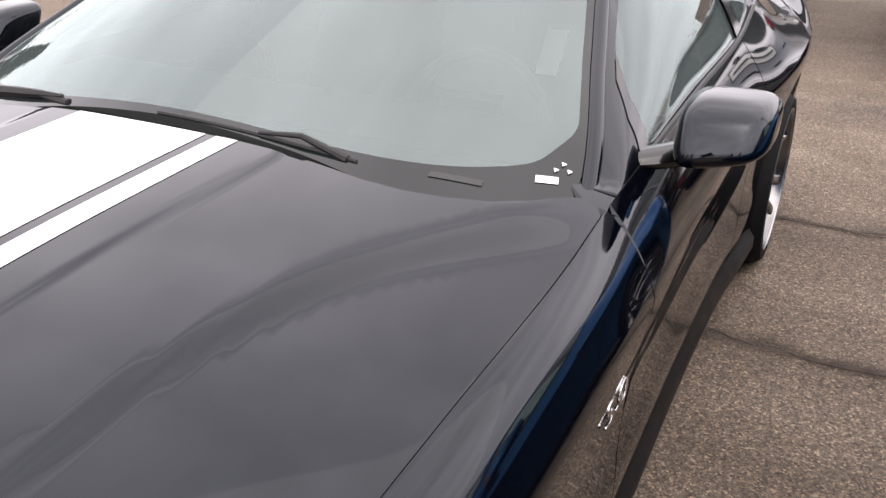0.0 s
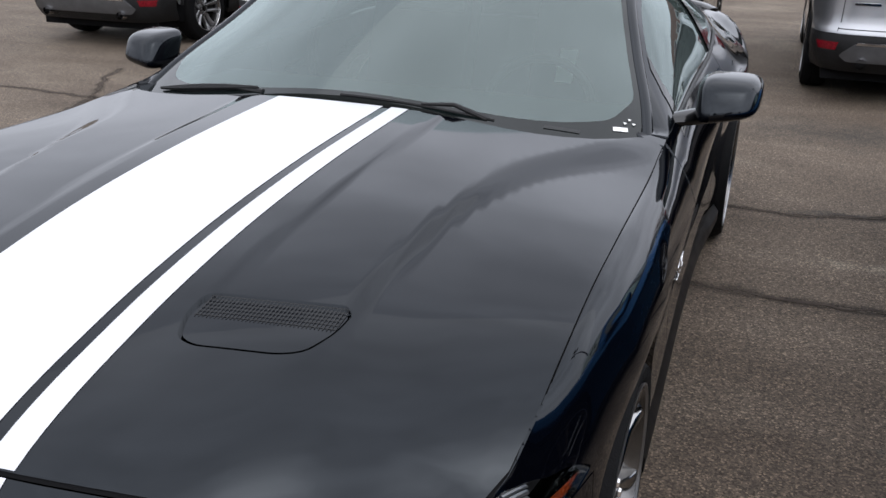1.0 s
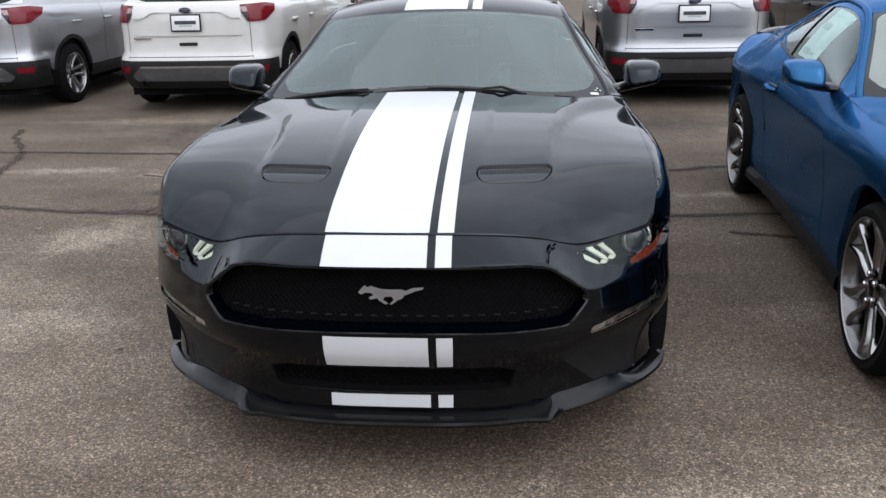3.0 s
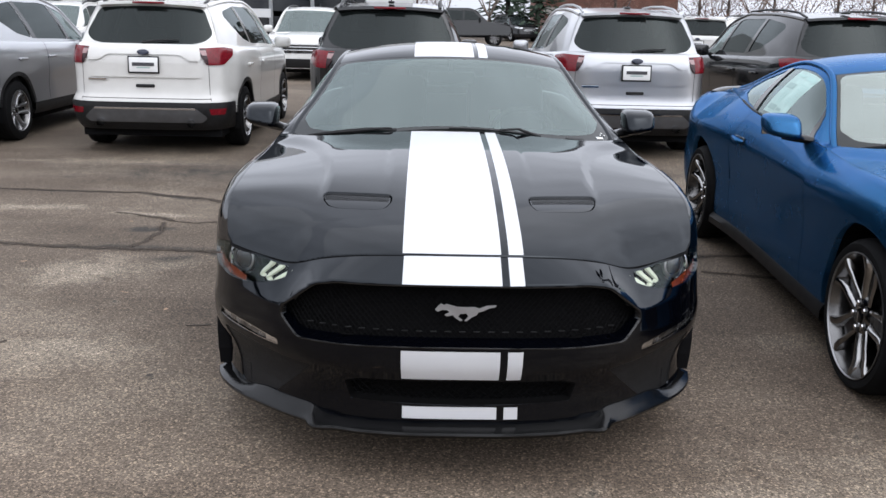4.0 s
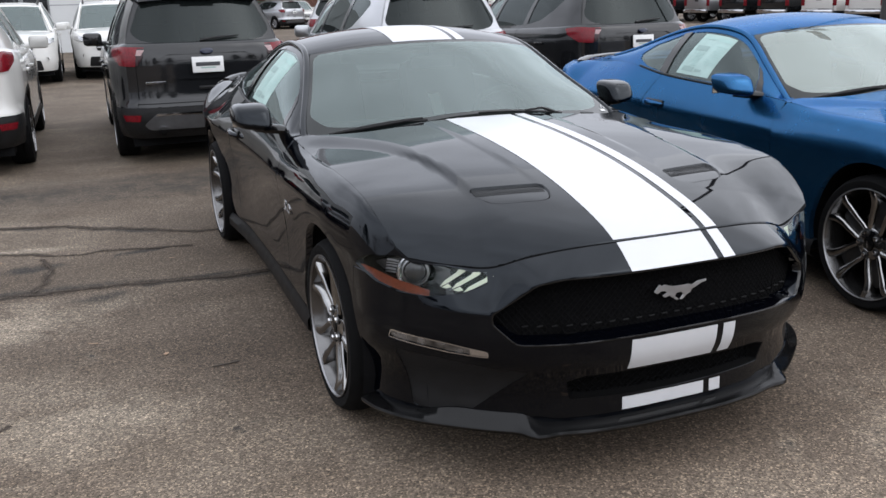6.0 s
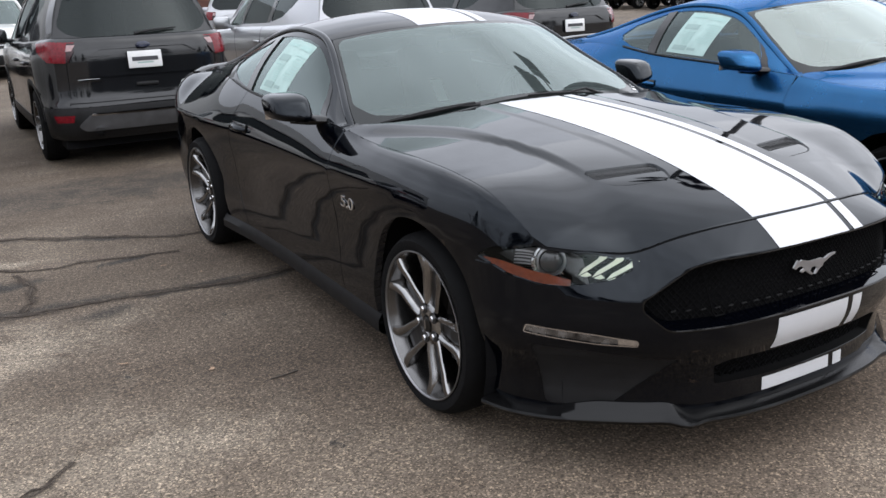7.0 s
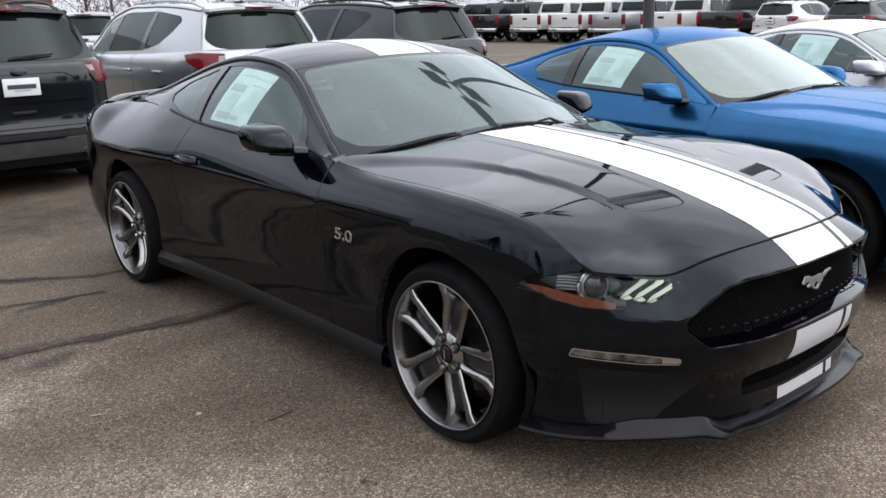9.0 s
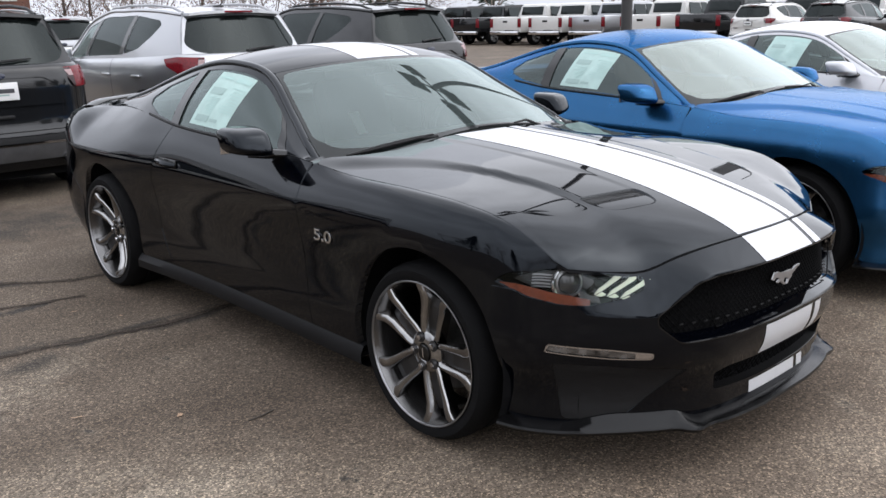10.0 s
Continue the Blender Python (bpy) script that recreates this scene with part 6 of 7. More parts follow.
    skin("rear_bumper", W, sym([(S.at(4.06), 0.27), (e0 - 0.02, 0.40), (e0 - 0.02, 0.565)]), mat=PLASTIC, depth=0.03, centre=ctr, lift=0.01, lab="black plastic rear bumper")
    skid = round_poly([(L - 0.65, 0.410), (L - 0.59, 0.362), (L + 0.59, 0.362), (L + 0.65, 0.410), (L + 0.53, 0.508), (L - 0.53, 0.508)], 0.025, 3)
    skin("skid_plate", W, skid, mat=SKID, depth=0.03, centre=ctr, lift=0.035, lab="dark silver skid plate")
    strip = [(L - 0.52, 0.512), (L + 0.52, 0.512), (L + 0.53, 0.494), (L - 0.53, 0.494)]
    skin("bright_strip", W, strip, mat=CHROME, depth=0.008, centre=ctr, gap=0, lift=0.040, lab="bright trim strip over the skid plate")
    # gate seams and brow over the plate
    for a, b, c, d in ((L - 0.70, 0.585, L - 0.694, 1.0), (L + 0.694, 0.585, L + 0.70, 1.0), (L - 0.70, 0.60, L + 0.70, 0.606)):
        skin("gate_gap", W, [(a, b), (c, b), (c, d), (a, d)], mat=DARK, depth=0, gap=0, lift=0.002, centre=ctr)
    brow = round_poly([(L - 0.60, 1.13), (L - 0.60, 0.990), (L - 0.48, 0.990), (L - 0.38, 1.048), (L + 0.38, 1.048), (L + 0.48, 0.990), (L + 0.60, 0.990), (L + 0.60, 1.13)], 0.03, 4)
    skin("gate_brow", W, brow, mat=paint, depth=0.03, gap=0, lift=0.018, centre=ctr)
    ledge = round_poly([(L - 0.60, 0.835), (L - 0.42, 0.862), (L + 0.42, 0.862), (L + 0.60, 0.835), (L + 0.56, 0.822), (L - 0.56, 0.822)], 0.02, 3)
    skin("gate_ledge", W, ledge, mat=paint, depth=0.02, gap=0, lift=0.014, centre=ctr)
    if paint is not CHARCOAL:
        bm = bmesh.new()
        add_box(bm, (0, 0, 0), (0.33, 0.008, 0.18), 0.006, pose(0, 4.494, 0.955, 4, 0, 0))
        part("plate_frame", bm, PLASTIC, car, "black plate frame", True)
    bm = bmesh.new()
    add_box(bm, (0, 0, 0), (0.30, 0.012, 0.15), 0.008, pose(0, 4.50, 0.955, 4, 0, 0))
    body = part("placard", bm, PLATE, car, "white dealer placard", True)
    bm = bmesh.new()
    add_box(bm, (0, 0, 0), (0.23, 0.004, 0.036), 0, pose(0, 4.508, 0.960, 4, 0, 0))
    part("dark_bar", bm, PLATEINK, body)
    bm = bmesh.new()
    add_box(bm, (0, 0, 0), (0.14, 0.004, 0.012), 0, pose(0, 4.507, 0.925, 4, 0, 0))
    part("dark_bar", bm, INK, body)
    bm = bmesh.new()
    add_lathe(bm, [(0.0, 0.008), (0.05, 0.006), (0.06, 0.0), (0.06, -0.01)], 28, pose(0, 4.492, 1.085, -80, 0, 0) @ Matrix.Diagonal((1.05, 0.48, 1, 1)))
    part("oval_badge", bm, BADGEBLUE, car, "dark oval badge", True)
    bm = bmesh.new()
    add_box(bm, (0.50, 4.475, 0.80), (0.19, 0.008, 0.022), 0.002)
    part("name_bar", bm, CHROME, car, "small bright lettering bar")
    bm = bmesh.new()
    add_box(bm, (0, 4.475, 0.735), (0.20, 0.03, 0.035), 0.012)
    part("gate_handle", bm, PLASTIC, car, soft=True)
    # glass, roof, hood
    bg = round_poly([(-0.58, 0.028), (-0.40, -0.008), (0.40, -0.008), (0.58, 0.028), (0.685, 0.13), (0.65, 0.445), (-0.65, 0.445), (-0.685, 0.13)], 0.06, 4)
    skin("tailgate", suv_back, [(-0.7, -0.06), (0.7, -0.06), (0.7, 0.5), (-0.7, 0.5)], [bg], depth=0.02, gap=0, centre=ctr)
    skin("tailgate_glass", suv_back, bg, mat=PRIVACY, depth=0, gap=-0.002, lift=-0.004, centre=ctr)
    bm = bmesh.new()
    add_tube(bm, [(0.04, 4.375, 1.18), (-0.10, 4.37, 1.20), (-0.34, 4.335, 1.215)], [0.016, 0.012, 0.007], 8)
    part("rear_wiper", bm, PLASTIC, car, "black rear wiper", True)
    skin("roof", suv_roof, [(-0.61, 1.80), (0, 1.70), (0.61, 1.80), (0.605, 2.6), (0.60, 3.5), (0.585, 4.05), (0.56, 4.13), (0, 4.19), (-0.56, 4.13), (-0.585, 4.05), (-0.60, 3.5), (-0.605, 2.6)], depth=0.03, gap=0)
    bm = bmesh.new()
    add_box(bm, (0, 0, 0), (0.34, 0.02, 0.022), 0.006, pose(0, 4.192, 1.590, 0, 0, 0))
    part("brake_light", bm, REDLENS, car, "red high brake light", True)
    bm = bmesh.new()
    add_box(bm, (0, 0, 0), (0.07, 0.14, 0.03), 0.012, pose(0, 3.75, 1.655, 0, 0, 0))
    add_tube(bm, [(0, 3.78, 1.66), (0, 3.90, 1.72), (0, 3.98, 1.76)], [0.008, 0.005, 0.003], 6)
    part("aerial", bm, GLOSSBLACK, car, "short black roof aerial", True)
    skin("windscreen", suv_front_glass, [(-0.66, 0.01), (0.66, 0.01), (0.66, 0.68), (-0.66, 0.68)], mat=WINDSCREEN, depth=0, gap=0, centre=(0, 2.5, 0.8))
    skin("screen_frame", suv_front_glass, [(-0.7, -0.01), (0.7, -0.01), (0.7, 0.7), (-0.7, 0.7)], [[(-0.66, 0.01), (0.66, 0.01), (0.66, 0.68), (-0.66, 0.68)]], depth=0.02, gap=0, centre=(0, 2.5, 0.8))
    skin("hood", suv_hood, [(-0.40, 0.30), (0.40, 0.30), (0.66, 0.42), (0.77, 0.62), (0.80, 0.9), (0.80, 1.12), (0, 0.98), (-0.80, 1.12), (-0.80, 0.9), (-0.77, 0.62), (-0.66, 0.42)], depth=0.02)
    nose = [(u, 1.25) for u in np.linspace(0, S.at(0.62), 10)] + [(S.at(0.42), 0.6), (S.at(0.46), 0.28), (0, 0.28)]
    skin("front_bumper", S, nose + [(-u, v) for u, v in nose[::-1][1:-1]], depth=0.02, gap=0.001)
    skin("grille", S, round_poly([(-0.46, 0.82), (0.46, 0.82), (0.40, 0.62), (-0.40, 0.62)], 0.04, 3), mat=GLOSSBLACK, depth=0.01, gap=0, lift=0.008)
    for k in range(2):
        bm = bmesh.new()
        add_box(bm, (0, -0.002, 0.69 + 0.07 * k), (0.84, 0.03, 0.022), 0.008)
        part("grille_bar", bm, CHROME, car, soft=True)
    skin("lower_intake", S, round_poly([(-0.55, 0.50), (0.55, 0.50), (0.60, 0.30), (-0.60, 0.30)], 0.03, 3), mat=PLASTIC, depth=0.01, gap=0, lift=0.008)
    bm = bmesh.new()
    add_box(bm, (0, 2.3, 0.345), (1.5, 4.0, 0.33))
    add_box(bm, (0, 0.75, 0.62), (1.4, 0.9, 0.44))
    part("underbody", bm, DARK, car)
    bm = bmesh.new()
    add_box(bm, (0, 2.6, 0.78), (1.62, 2.9, 0.5), 0.05)
    for x in (0.37, -0.37):
        add_box(bm, (x, 2.35, 1.16), (0.46, 0.14, 0.44), 0.05)
        add_box(bm, (x, 2.40, 1.42), (0.24, 0.08, 0.16), 0.03)
        add_box(bm, (x, 3.25, 1.14), (0.52, 0.14, 0.36), 0.05)
    part("seating", bm, CLOTH, car, "dark seats", True)
    return car


# ---- pickup trucks, seen from behind ----
def build_pickup(label, paint, group, at, yaw=180):
    car = thing("pickup_truck", label, "truck", group, at=at, yaw=yaw)
    # front at y = 0, tail at y = 5.8
    prof = [(0.15, 0.55), (0.05, 0.80), (0.12, 1.10), (1.35, 1.22), (2.0, 1.86), (2.3, 1.93), (3.5, 1.92), (3.72, 1.86), (3.86, 1.32), (3.86, 0.5)]

    def slab(name, pts, half, mat, taper=0.0, z0=1.25):
        bm = bmesh.new()
        rings = []
        for sx_ in (-1, 1):
            rings.append([bm.verts.new((sx_ * (half - taper * max(0, z - z0)), y, z)) for y, z in pts])
        n = len(pts)
        bm.faces.new(rings[0])
        bm.faces.new(rings[1][::-1])
        for k in range(n):
            bm.faces.new((rings[0][k], rings[1][k], rings[1][(k + 1) % n], rings[0][(k + 1) % n]))
        bmesh.ops.bevel(bm, geom=list(bm.edges), offset=0.05, segments=2, affect="EDGES")
        return part(name, bm, mat, car, soft=True)
    slab("cab", prof, 0.98, paint, 0.28)
    for sg in (1, -1):
        bm = bmesh.new()
        add_box(bm, (sg * 0.93, 4.82, 0.98), (0.14, 1.92, 0.72), 0.05)
        part("bed_side", bm, paint, car, soft=True)
        bm = bmesh.new()
        add_box(bm, (0, 0, 0), (0.19, 0.06, 0.42), 0.02, pose(sg * 0.905, 5.775, 1.06, 0, 0, 0))
        part("tail_lamp", bm, REDLENS, car, "red tail lamp", True)
        for w0, w1 in ((1.75, 2.55), (2.62, 3.45)):
            bm = bmesh.new()
            a = [(w0 + (0.35 if w0 < 2 else 0.0), 1.78), (w1, 1.80), (w1 + 0.02, 1.33), (w0 - 0.1 if w0 < 2 else w0, 1.33)]
            vs = [bm.verts.new((sg * (0.985 - 0.28 * (z - 1.25) + d), y, z)) for d in (0.006, -0.02) for y, z in a]
            bm.faces.new(vs[:4])
            bm.faces.new(vs[4:][::-1])
            for k in range(4):
                bm.faces.new((vs[k], vs[(k + 1) % 4], vs[4 + (k + 1) % 4], vs[4 + k]))
            part("side_window", bm, PRIVACY, car)
        bm = bmesh.new()
        add_box(bm, (sg * 1.10, 1.75, 1.35), (0.22, 0.10, 0.24), 0.04)
        part("side_mirror", bm, PLASTIC, car, soft=True)
        for yc in (0.95, 4.65):
            build_wheel(car, (sg * 0.84, yc, 0.40), sg, 0.03, "plain", 0.40, 0.27, 0.26, 24)
    bm = bmesh.new()
    add_box(bm, (0, 5.74, 1.02), (1.66, 0.08, 0.60), 0.03)
    tg = part("tailgate", bm, paint, car, soft=True)
    bm = bmesh.new()
    add_box(bm, (0, 5.785, 1.12), (0.30, 0.02, 0.09), 0.01)
    part("tailgate_handle", bm, PLASTIC, tg, soft=True)
    bm = bmesh.new()
    add_box(bm, (0, 0, 0), (1.36, 0.05, 0.40), 0.02, pose(0, 3.80, 1.60, 14, 0, 0))
    part("rear_window", bm, PRIVACY, car, soft=True)
    bm = bmesh.new()
    add_box(bm, (0, 5.82, 0.60), (1.86, 0.16, 0.18), 0.04)
    part("rear_bumper", bm, CHROME, car, "chrome step bumper", True)
    bm = bmesh.new()
    add_box(bm, (0, 3.0, 0.55), (1.5, 5.2, 0.22), 0.03)
    part("chassis", bm, DARK, car)
    bm = bmesh.new()
    add_box(bm, (0, 0, 0), (1.48, 0.03, 0.74), 0.01, pose(0, 1.665, 1.555, -45, 0, 0))
    part("windscreen", bm, PRIVACY, car, soft=True)
    return car

# ---- building, trees, lamp post ----
PANELWHITE = material("white_cladding_panel", (0.496, 0.504, 0.504), 0.5, vary=0.06, vary_scale=0.8)
DARKGLASS = material("dark_shop_glazing", (0.006, 0.008, 0.011), 0.06, vary=0.1)
MULLION = material("grey_mullion", (0.240, 0.248, 0.256), 0.4, 0.5, vary=0.1)
BRICKMAT = material("brown_red_brick", (0.128, 0.060, 0.044), 0.85, vary=0.25, vary_scale=1.5, bump=0.3, bump_scale=30)
STONEBAND = material("pale_stone_band", (0.336, 0.320, 0.296), 0.8, vary=0.1)
BARK = material("grey_brown_bark", (0.060, 0.050, 0.042), 0.9, vary=0.3, vary_scale=6, bump=0.5, bump_scale=40)
TWIG = material("brown_twigs", (0.17, 0.135, 0.115), 0.9, vary=0.3, vary_scale=2)
NEEDLE = material("dark_green_needles", (0.018, 0.035, 0.018), 0.8, vary=0.4, vary_scale=1.5)
POLEMAT = material("dark_bronze_pole", (0.028, 0.027, 0.027), 0.5, vary=0.2, vary_scale=4)
DRYLEAF = material("dry_red_brown_leaves", (0.136, 0.076, 0.056), 0.85, vary=0.4, vary_scale=1.2)
LEAFMAT = material("dry_tan_leaf", (0.36, 0.24, 0.155), 0.8, vary=0.3, vary_scale=40)


def wall_mesh(bm, x0, x1, y, z0, z1, th):
    add_box(bm, ((x0 + x1) / 2, y + th / 2, (z0 + z1) / 2), (x1 - x0, th, z1 - z0))


def showroom():
    b = thing("showroom", "car showroom with white panels and tall dark glazing", "building")
    y = 32.0
    for x0, x1 in ((-30.0, -13.3), (-2.5, -0.75)):
        bm = bmesh.new()
        wall_mesh(bm, x0, x1, y, 0, 7.0, 8.0 if x0 < -20 else 0.6)
        part("wall", bm, PANELWHITE, b, "white panelled wall")
        for z in (1.6, 3.2, 4.8):
            bm = bmesh.new()
            wall_mesh(bm, x0, x1, y - 0.004, z, z + 0.03, 0.02)
            part("panel_joint", bm, MULLION, b)
    bm = bmesh.new()
    wall_mesh(bm, -13.3, -2.5, y + 0.3, 4.3, 7.0, 7.5)
    part("fascia", bm, PANELWHITE, b)
    bm = bmesh.new()
    wall_mesh(bm, -13.3, -2.5, y + 4.0, 0, 4.3, 0.3)
    part("inner_wall", bm, DARK, b)
    xs = [-13.3, -11.0, -9.5, -7.9, -6.2, -4.6, -3.4, -2.5]
    for x0, x1 in zip(xs[:-1], xs[1:]):
        for z0, z1 in ((0.15, 1.35), (1.55, 4.3)):
            bm = bmesh.new()
            wall_mesh(bm, x0 + 0.06, x1 - 0.06, y + 0.35, z0, z1, 0.03)
            part("pane", bm, DARKGLASS, b, "dark reflective glazing")
    for x in xs:
        bm = bmesh.new()
        wall_mesh(bm, x - 0.07, x + 0.07, y + 0.28, 0, 4.3, 0.14)
        part("mullion", bm, MULLION, b)
    bm = bmesh.new()
    wall_mesh(bm, -13.3, -6.2, y + 0.25, 1.3, 1.62, 0.18)
    part("transom", bm, PANELWHITE, b)
    bm = bmesh.new()
    wall_mesh(bm, -30, -0.75, y + 7.8, 0, 7.0, 0.3)
    part("back_wall", bm, PANELWHITE, b)


def brick_block():
    b = thing("office_block", "brown-red brick office block with white framed windows", "building")
    y, x0, x1 = 62.0, 8.3, 17.8
    bm = bmesh.new()
    wall_mesh(bm, x0, x1, y, 0, 9.5, 10)
    part("wall", bm, BRICKMAT, b, "brown-red brick wall")
    bm = bmesh.new()
    wall_mesh(bm, x0 - 0.1, x1 + 0.1, y - 0.08, 1.8, 2.25, 0.5)
    part("stone_band", bm, STONEBAND, b)
    for k in range(3):
        for z in (3.0, 6.2):
            x = x0 + 0.9 + 2.9 * k
            w = new("window")
            w.parent = b
            bm = bmesh.new()
            wall_mesh(bm, x, x + 2.0, y - 0.05, z, z + 1.5, 0.09)
            part("frame", bm, PANELWHITE, w, "white window frame")
            bm = bmesh.new()
            wall_mesh(bm, x + 0.13, x + 1.87, y - 0.07, z + 0.13, z + 1.37, 0.05)
            part("pane", bm, DARKGLASS, w)


def limb(bm, rnd, p, d, length, r, level):
    """A limb that bends, thins and forks."""
    pts, rs = [Vector(p)], [r]
    n = 4 if level < 4 else 2
    for k in range(n):
        d = (d + Vector((rnd.gauss(0, 0.12), rnd.gauss(0, 0.12), rnd.gauss(0.05, 0.06)))).normalized()
        pts.append(pts[-1] + d * length / n)
        rs.append(r * (1 - 0.64 * (k + 1) / n))
    add_tube(bm, pts, rs, 6 if level < 2 else 3)
    if level < 5:
        for k in range(4):
            i = rnd.choice((2, 3, 3, 4, 4)) if n == 4 else rnd.choice((1, 1, 2))
            a = rnd.uniform(0, 2 * math.pi)
            side = Vector((math.cos(a), math.sin(a), 0.15))
            nd = (d * 0.9 + side * rnd.uniform(0.35, 0.75)).normalized()
            limb(bm, rnd, pts[i], nd, length * rnd.uniform(0.5, 0.72), max(rs[i] * 0.55, 0.0055), level + 1)


def bare_tree(label, seed, at, h):
    t = thing("bare_tree", label, "tree", "trees behind the lot", at=at)
    rnd = random.Random(seed)
    bm = bmesh.new()
    pts = [(0, 0, 0), (0.03, 0.02, h * 0.1), (rnd.gauss(0, 0.05), rnd.gauss(0, 0.05), h * 0.18)]
    add_tube(bm, pts, [0.022 * h, 0.017 * h, 0.013 * h], 8)
    part("trunk", bm, BARK, t, soft=True)
    bm = bmesh.new()
    for k in range(5):
        a = 2 * math.pi * k / 5 + rnd.uniform(-0.4, 0.4)
        limb(bm, rnd, pts[-1], Vector((math.cos(a) * 0.5, math.sin(a) * 0.5, 1)).normalized(), h * 0.36, 0.0075 * h, 1)
    part("crown", bm, TWIG, t, "leafless twiggy crown")
    return t


def brown_tree(label, seed, at, h):
    """A tree that has kept its dry brown leaves."""
    t = thing("brown_leaved_tree", label, "tree", "trees behind the lot", at=at)
    rnd = random.Random(seed)
    bm = bmesh.new()
    add_tube(bm, [(0, 0, 0), (0.05, 0, h * 0.3), (0, 0.05, h * 0.8)], [0.02 * h, 0.013 * h, 0.004 * h], 8)
    for k in range(9):
        a = 2.4 * k
        limb(bm, rnd, (0, 0, h * (0.15 + 0.07 * k)), Vector((math.cos(a), math.sin(a), 0.7)).normalized(), h * 0.3 * (1 - 0.06 * k), 0.006 * h, 3)
    part("trunk", bm, BARK, t, soft=True)
    bm = bmesh.new()
    hubs = [(rnd.gauss(0, 0.16) * h, rnd.gauss(0, 0.16) * h, h * rnd.uniform(0.12, 0.98), h * rnd.uniform(0.05, 0.11)) for k in range(70)]
    for k in range(5200):
        x, y, z, r = rnd.choice(hubs)
        c = Vector((x + rnd.gauss(0, r), y + rnd.gauss(0, r), z + rnd.gauss(0, r)))
        u, v = Vector((rnd.gauss(0, 1), rnd.gauss(0, 1), rnd.gauss(0, 1))).normalized(), Vector((rnd.gauss(0, 1), rnd.gauss(0, 1), rnd.gauss(0, 1))).normalized()
        q = rnd.uniform(0.035, 0.07)
        bm.faces.new([bm.verts.new(p) for p in (c - u * q, c + v * q * 0.6, c + u * q, c - v * q * 0.6)])
    part("crown", bm, DRYLEAF, t, "dry red-brown leaves")
    return t


def fir_tree(label, seed, at, h):
    t = thing("evergreen_tree", label, "tree", "trees behind the lot", at=at)
    rnd = random.Random(seed)
    bm = bmesh.new()
    add_tube(bm, [(0, 0, 0), (0, 0, h * 0.5), (0, 0, h * 0.97)], [0.02 * h, 0.013 * h, 0.003 * h], 8)
    part("trunk", bm, BARK, t, soft=True)
    bm = bmesh.new()
    for k in range(1500):
        u = rnd.random() ** 0.75
        z = h * (0.10 + 0.88 * u)
        rr = h * 0.24 * (1 - u) ** 0.85 * rnd.uniform(0.15, 1.1) + 0.05
        a = rnd.uniform(0, 2 * math.pi)
        c = Vector((rr * math.cos(a), rr * math.sin(a), z - 0.25 * rr))
        out = Vector((math.cos(a), math.sin(a), rnd.uniform(-0.5, 0.2)))
        s = h * rnd.uniform(0.025, 0.055)
        side = out.cross(Vector((0, 0, 1))).normalized() * s * 0.45
        tip, up = c + out * s, Vector((0, 0, s * 0.25))
        v = [bm.verts.new(q) for q in (c - out * s * 0.6, c + side, tip, c - side, c + up)]
        for i in range(4):
            bm.faces.new((v[i], v[(i + 1) % 4], v[4]))
    part("crown", bm, NEEDLE, t, "ragged dark green needles")
    return t


def lamp_post(label, at, h=9.2):
    t = thing("lot_lamp_post", label, "lamp post", at=at)
    bm = bmesh.new()
    add_lathe(bm, [(0.0, 0.0), (0.26, 0.0), (0.26, 0.7), (0.24, 0.75), (0, 0.75)], 24)
    part("base", bm, STONEBAND, t, "round concrete base", True)
    bm = bmesh.new()
    add_tube(bm, [(0, 0, 0.7), (0, 0, h)], [0.085, 0.07], 12)
    part("pole", bm, POLEMAT, t, soft=True)
    for k in range(4):
        a = radians(2 + 90 * k)
        bm = bmesh.new()
        add_tube(bm, [(0, 0, h - 0.1), (0.5 * math.cos(a), 0.5 * math.sin(a), h - 0.06)], 0.04, 8)
        part("arm", bm, POLEMAT, t, soft=True)
        bm = bmesh.new()
        add_box(bm, (0, 0, 0), (0.80, 0.62, 0.16), 0.04, pose(0.85 * math.cos(a), 0.85 * math.sin(a), h - 0.05, 0, 0, math.degrees(a)))
        part("lamp_head", bm, POLEMAT, t, "flat dark lamp head", True)
    return t


def fallen_leaf(at, size, turn, seed, slim=1.0):
    """A dry leaf with pointed lobes, curled a little."""
    rnd = random.Random(seed)
    bm = bmesh.new()
    c = bm.verts.new((0, 0, 0.006))
    ring = []
    for k in range(14):
        a = 2 * math.pi * k / 14
        r = size * (1.0 if k % 2 == 0 else 0.55) * rnd.uniform(0.75, 1.1) * (0.55 + 0.45 * abs(math.cos(a)))
        ring.append(bm.verts.new((r * math.cos(a), slim * r * math.sin(a), 0.005 + 0.25 * r * abs(math.sin(a * 1.5)) * rnd.uniform(0.3, 1))))
    for k in range(14):
        bm.faces.new((c, ring[k], ring[(k + 1) % 14]))
    ob = part("fallen_leaf", bm, LEAFMAT)
    ob.matrix_basis = pose(*at, 0, 0, 0, turn)
    tagged(ob, "small dry brown leaf lying on the asphalt", "leaf", "litter on the asphalt")


def fallen_twig(pts):
    bm = bmesh.new()
    add_tube(bm, pts, 0.003, 6)
    tagged(part("fallen_twig", bm, BARK), "thin brown twig lying on the asphalt", "twig", "litter on the asphalt")


showroom()
brick_block()

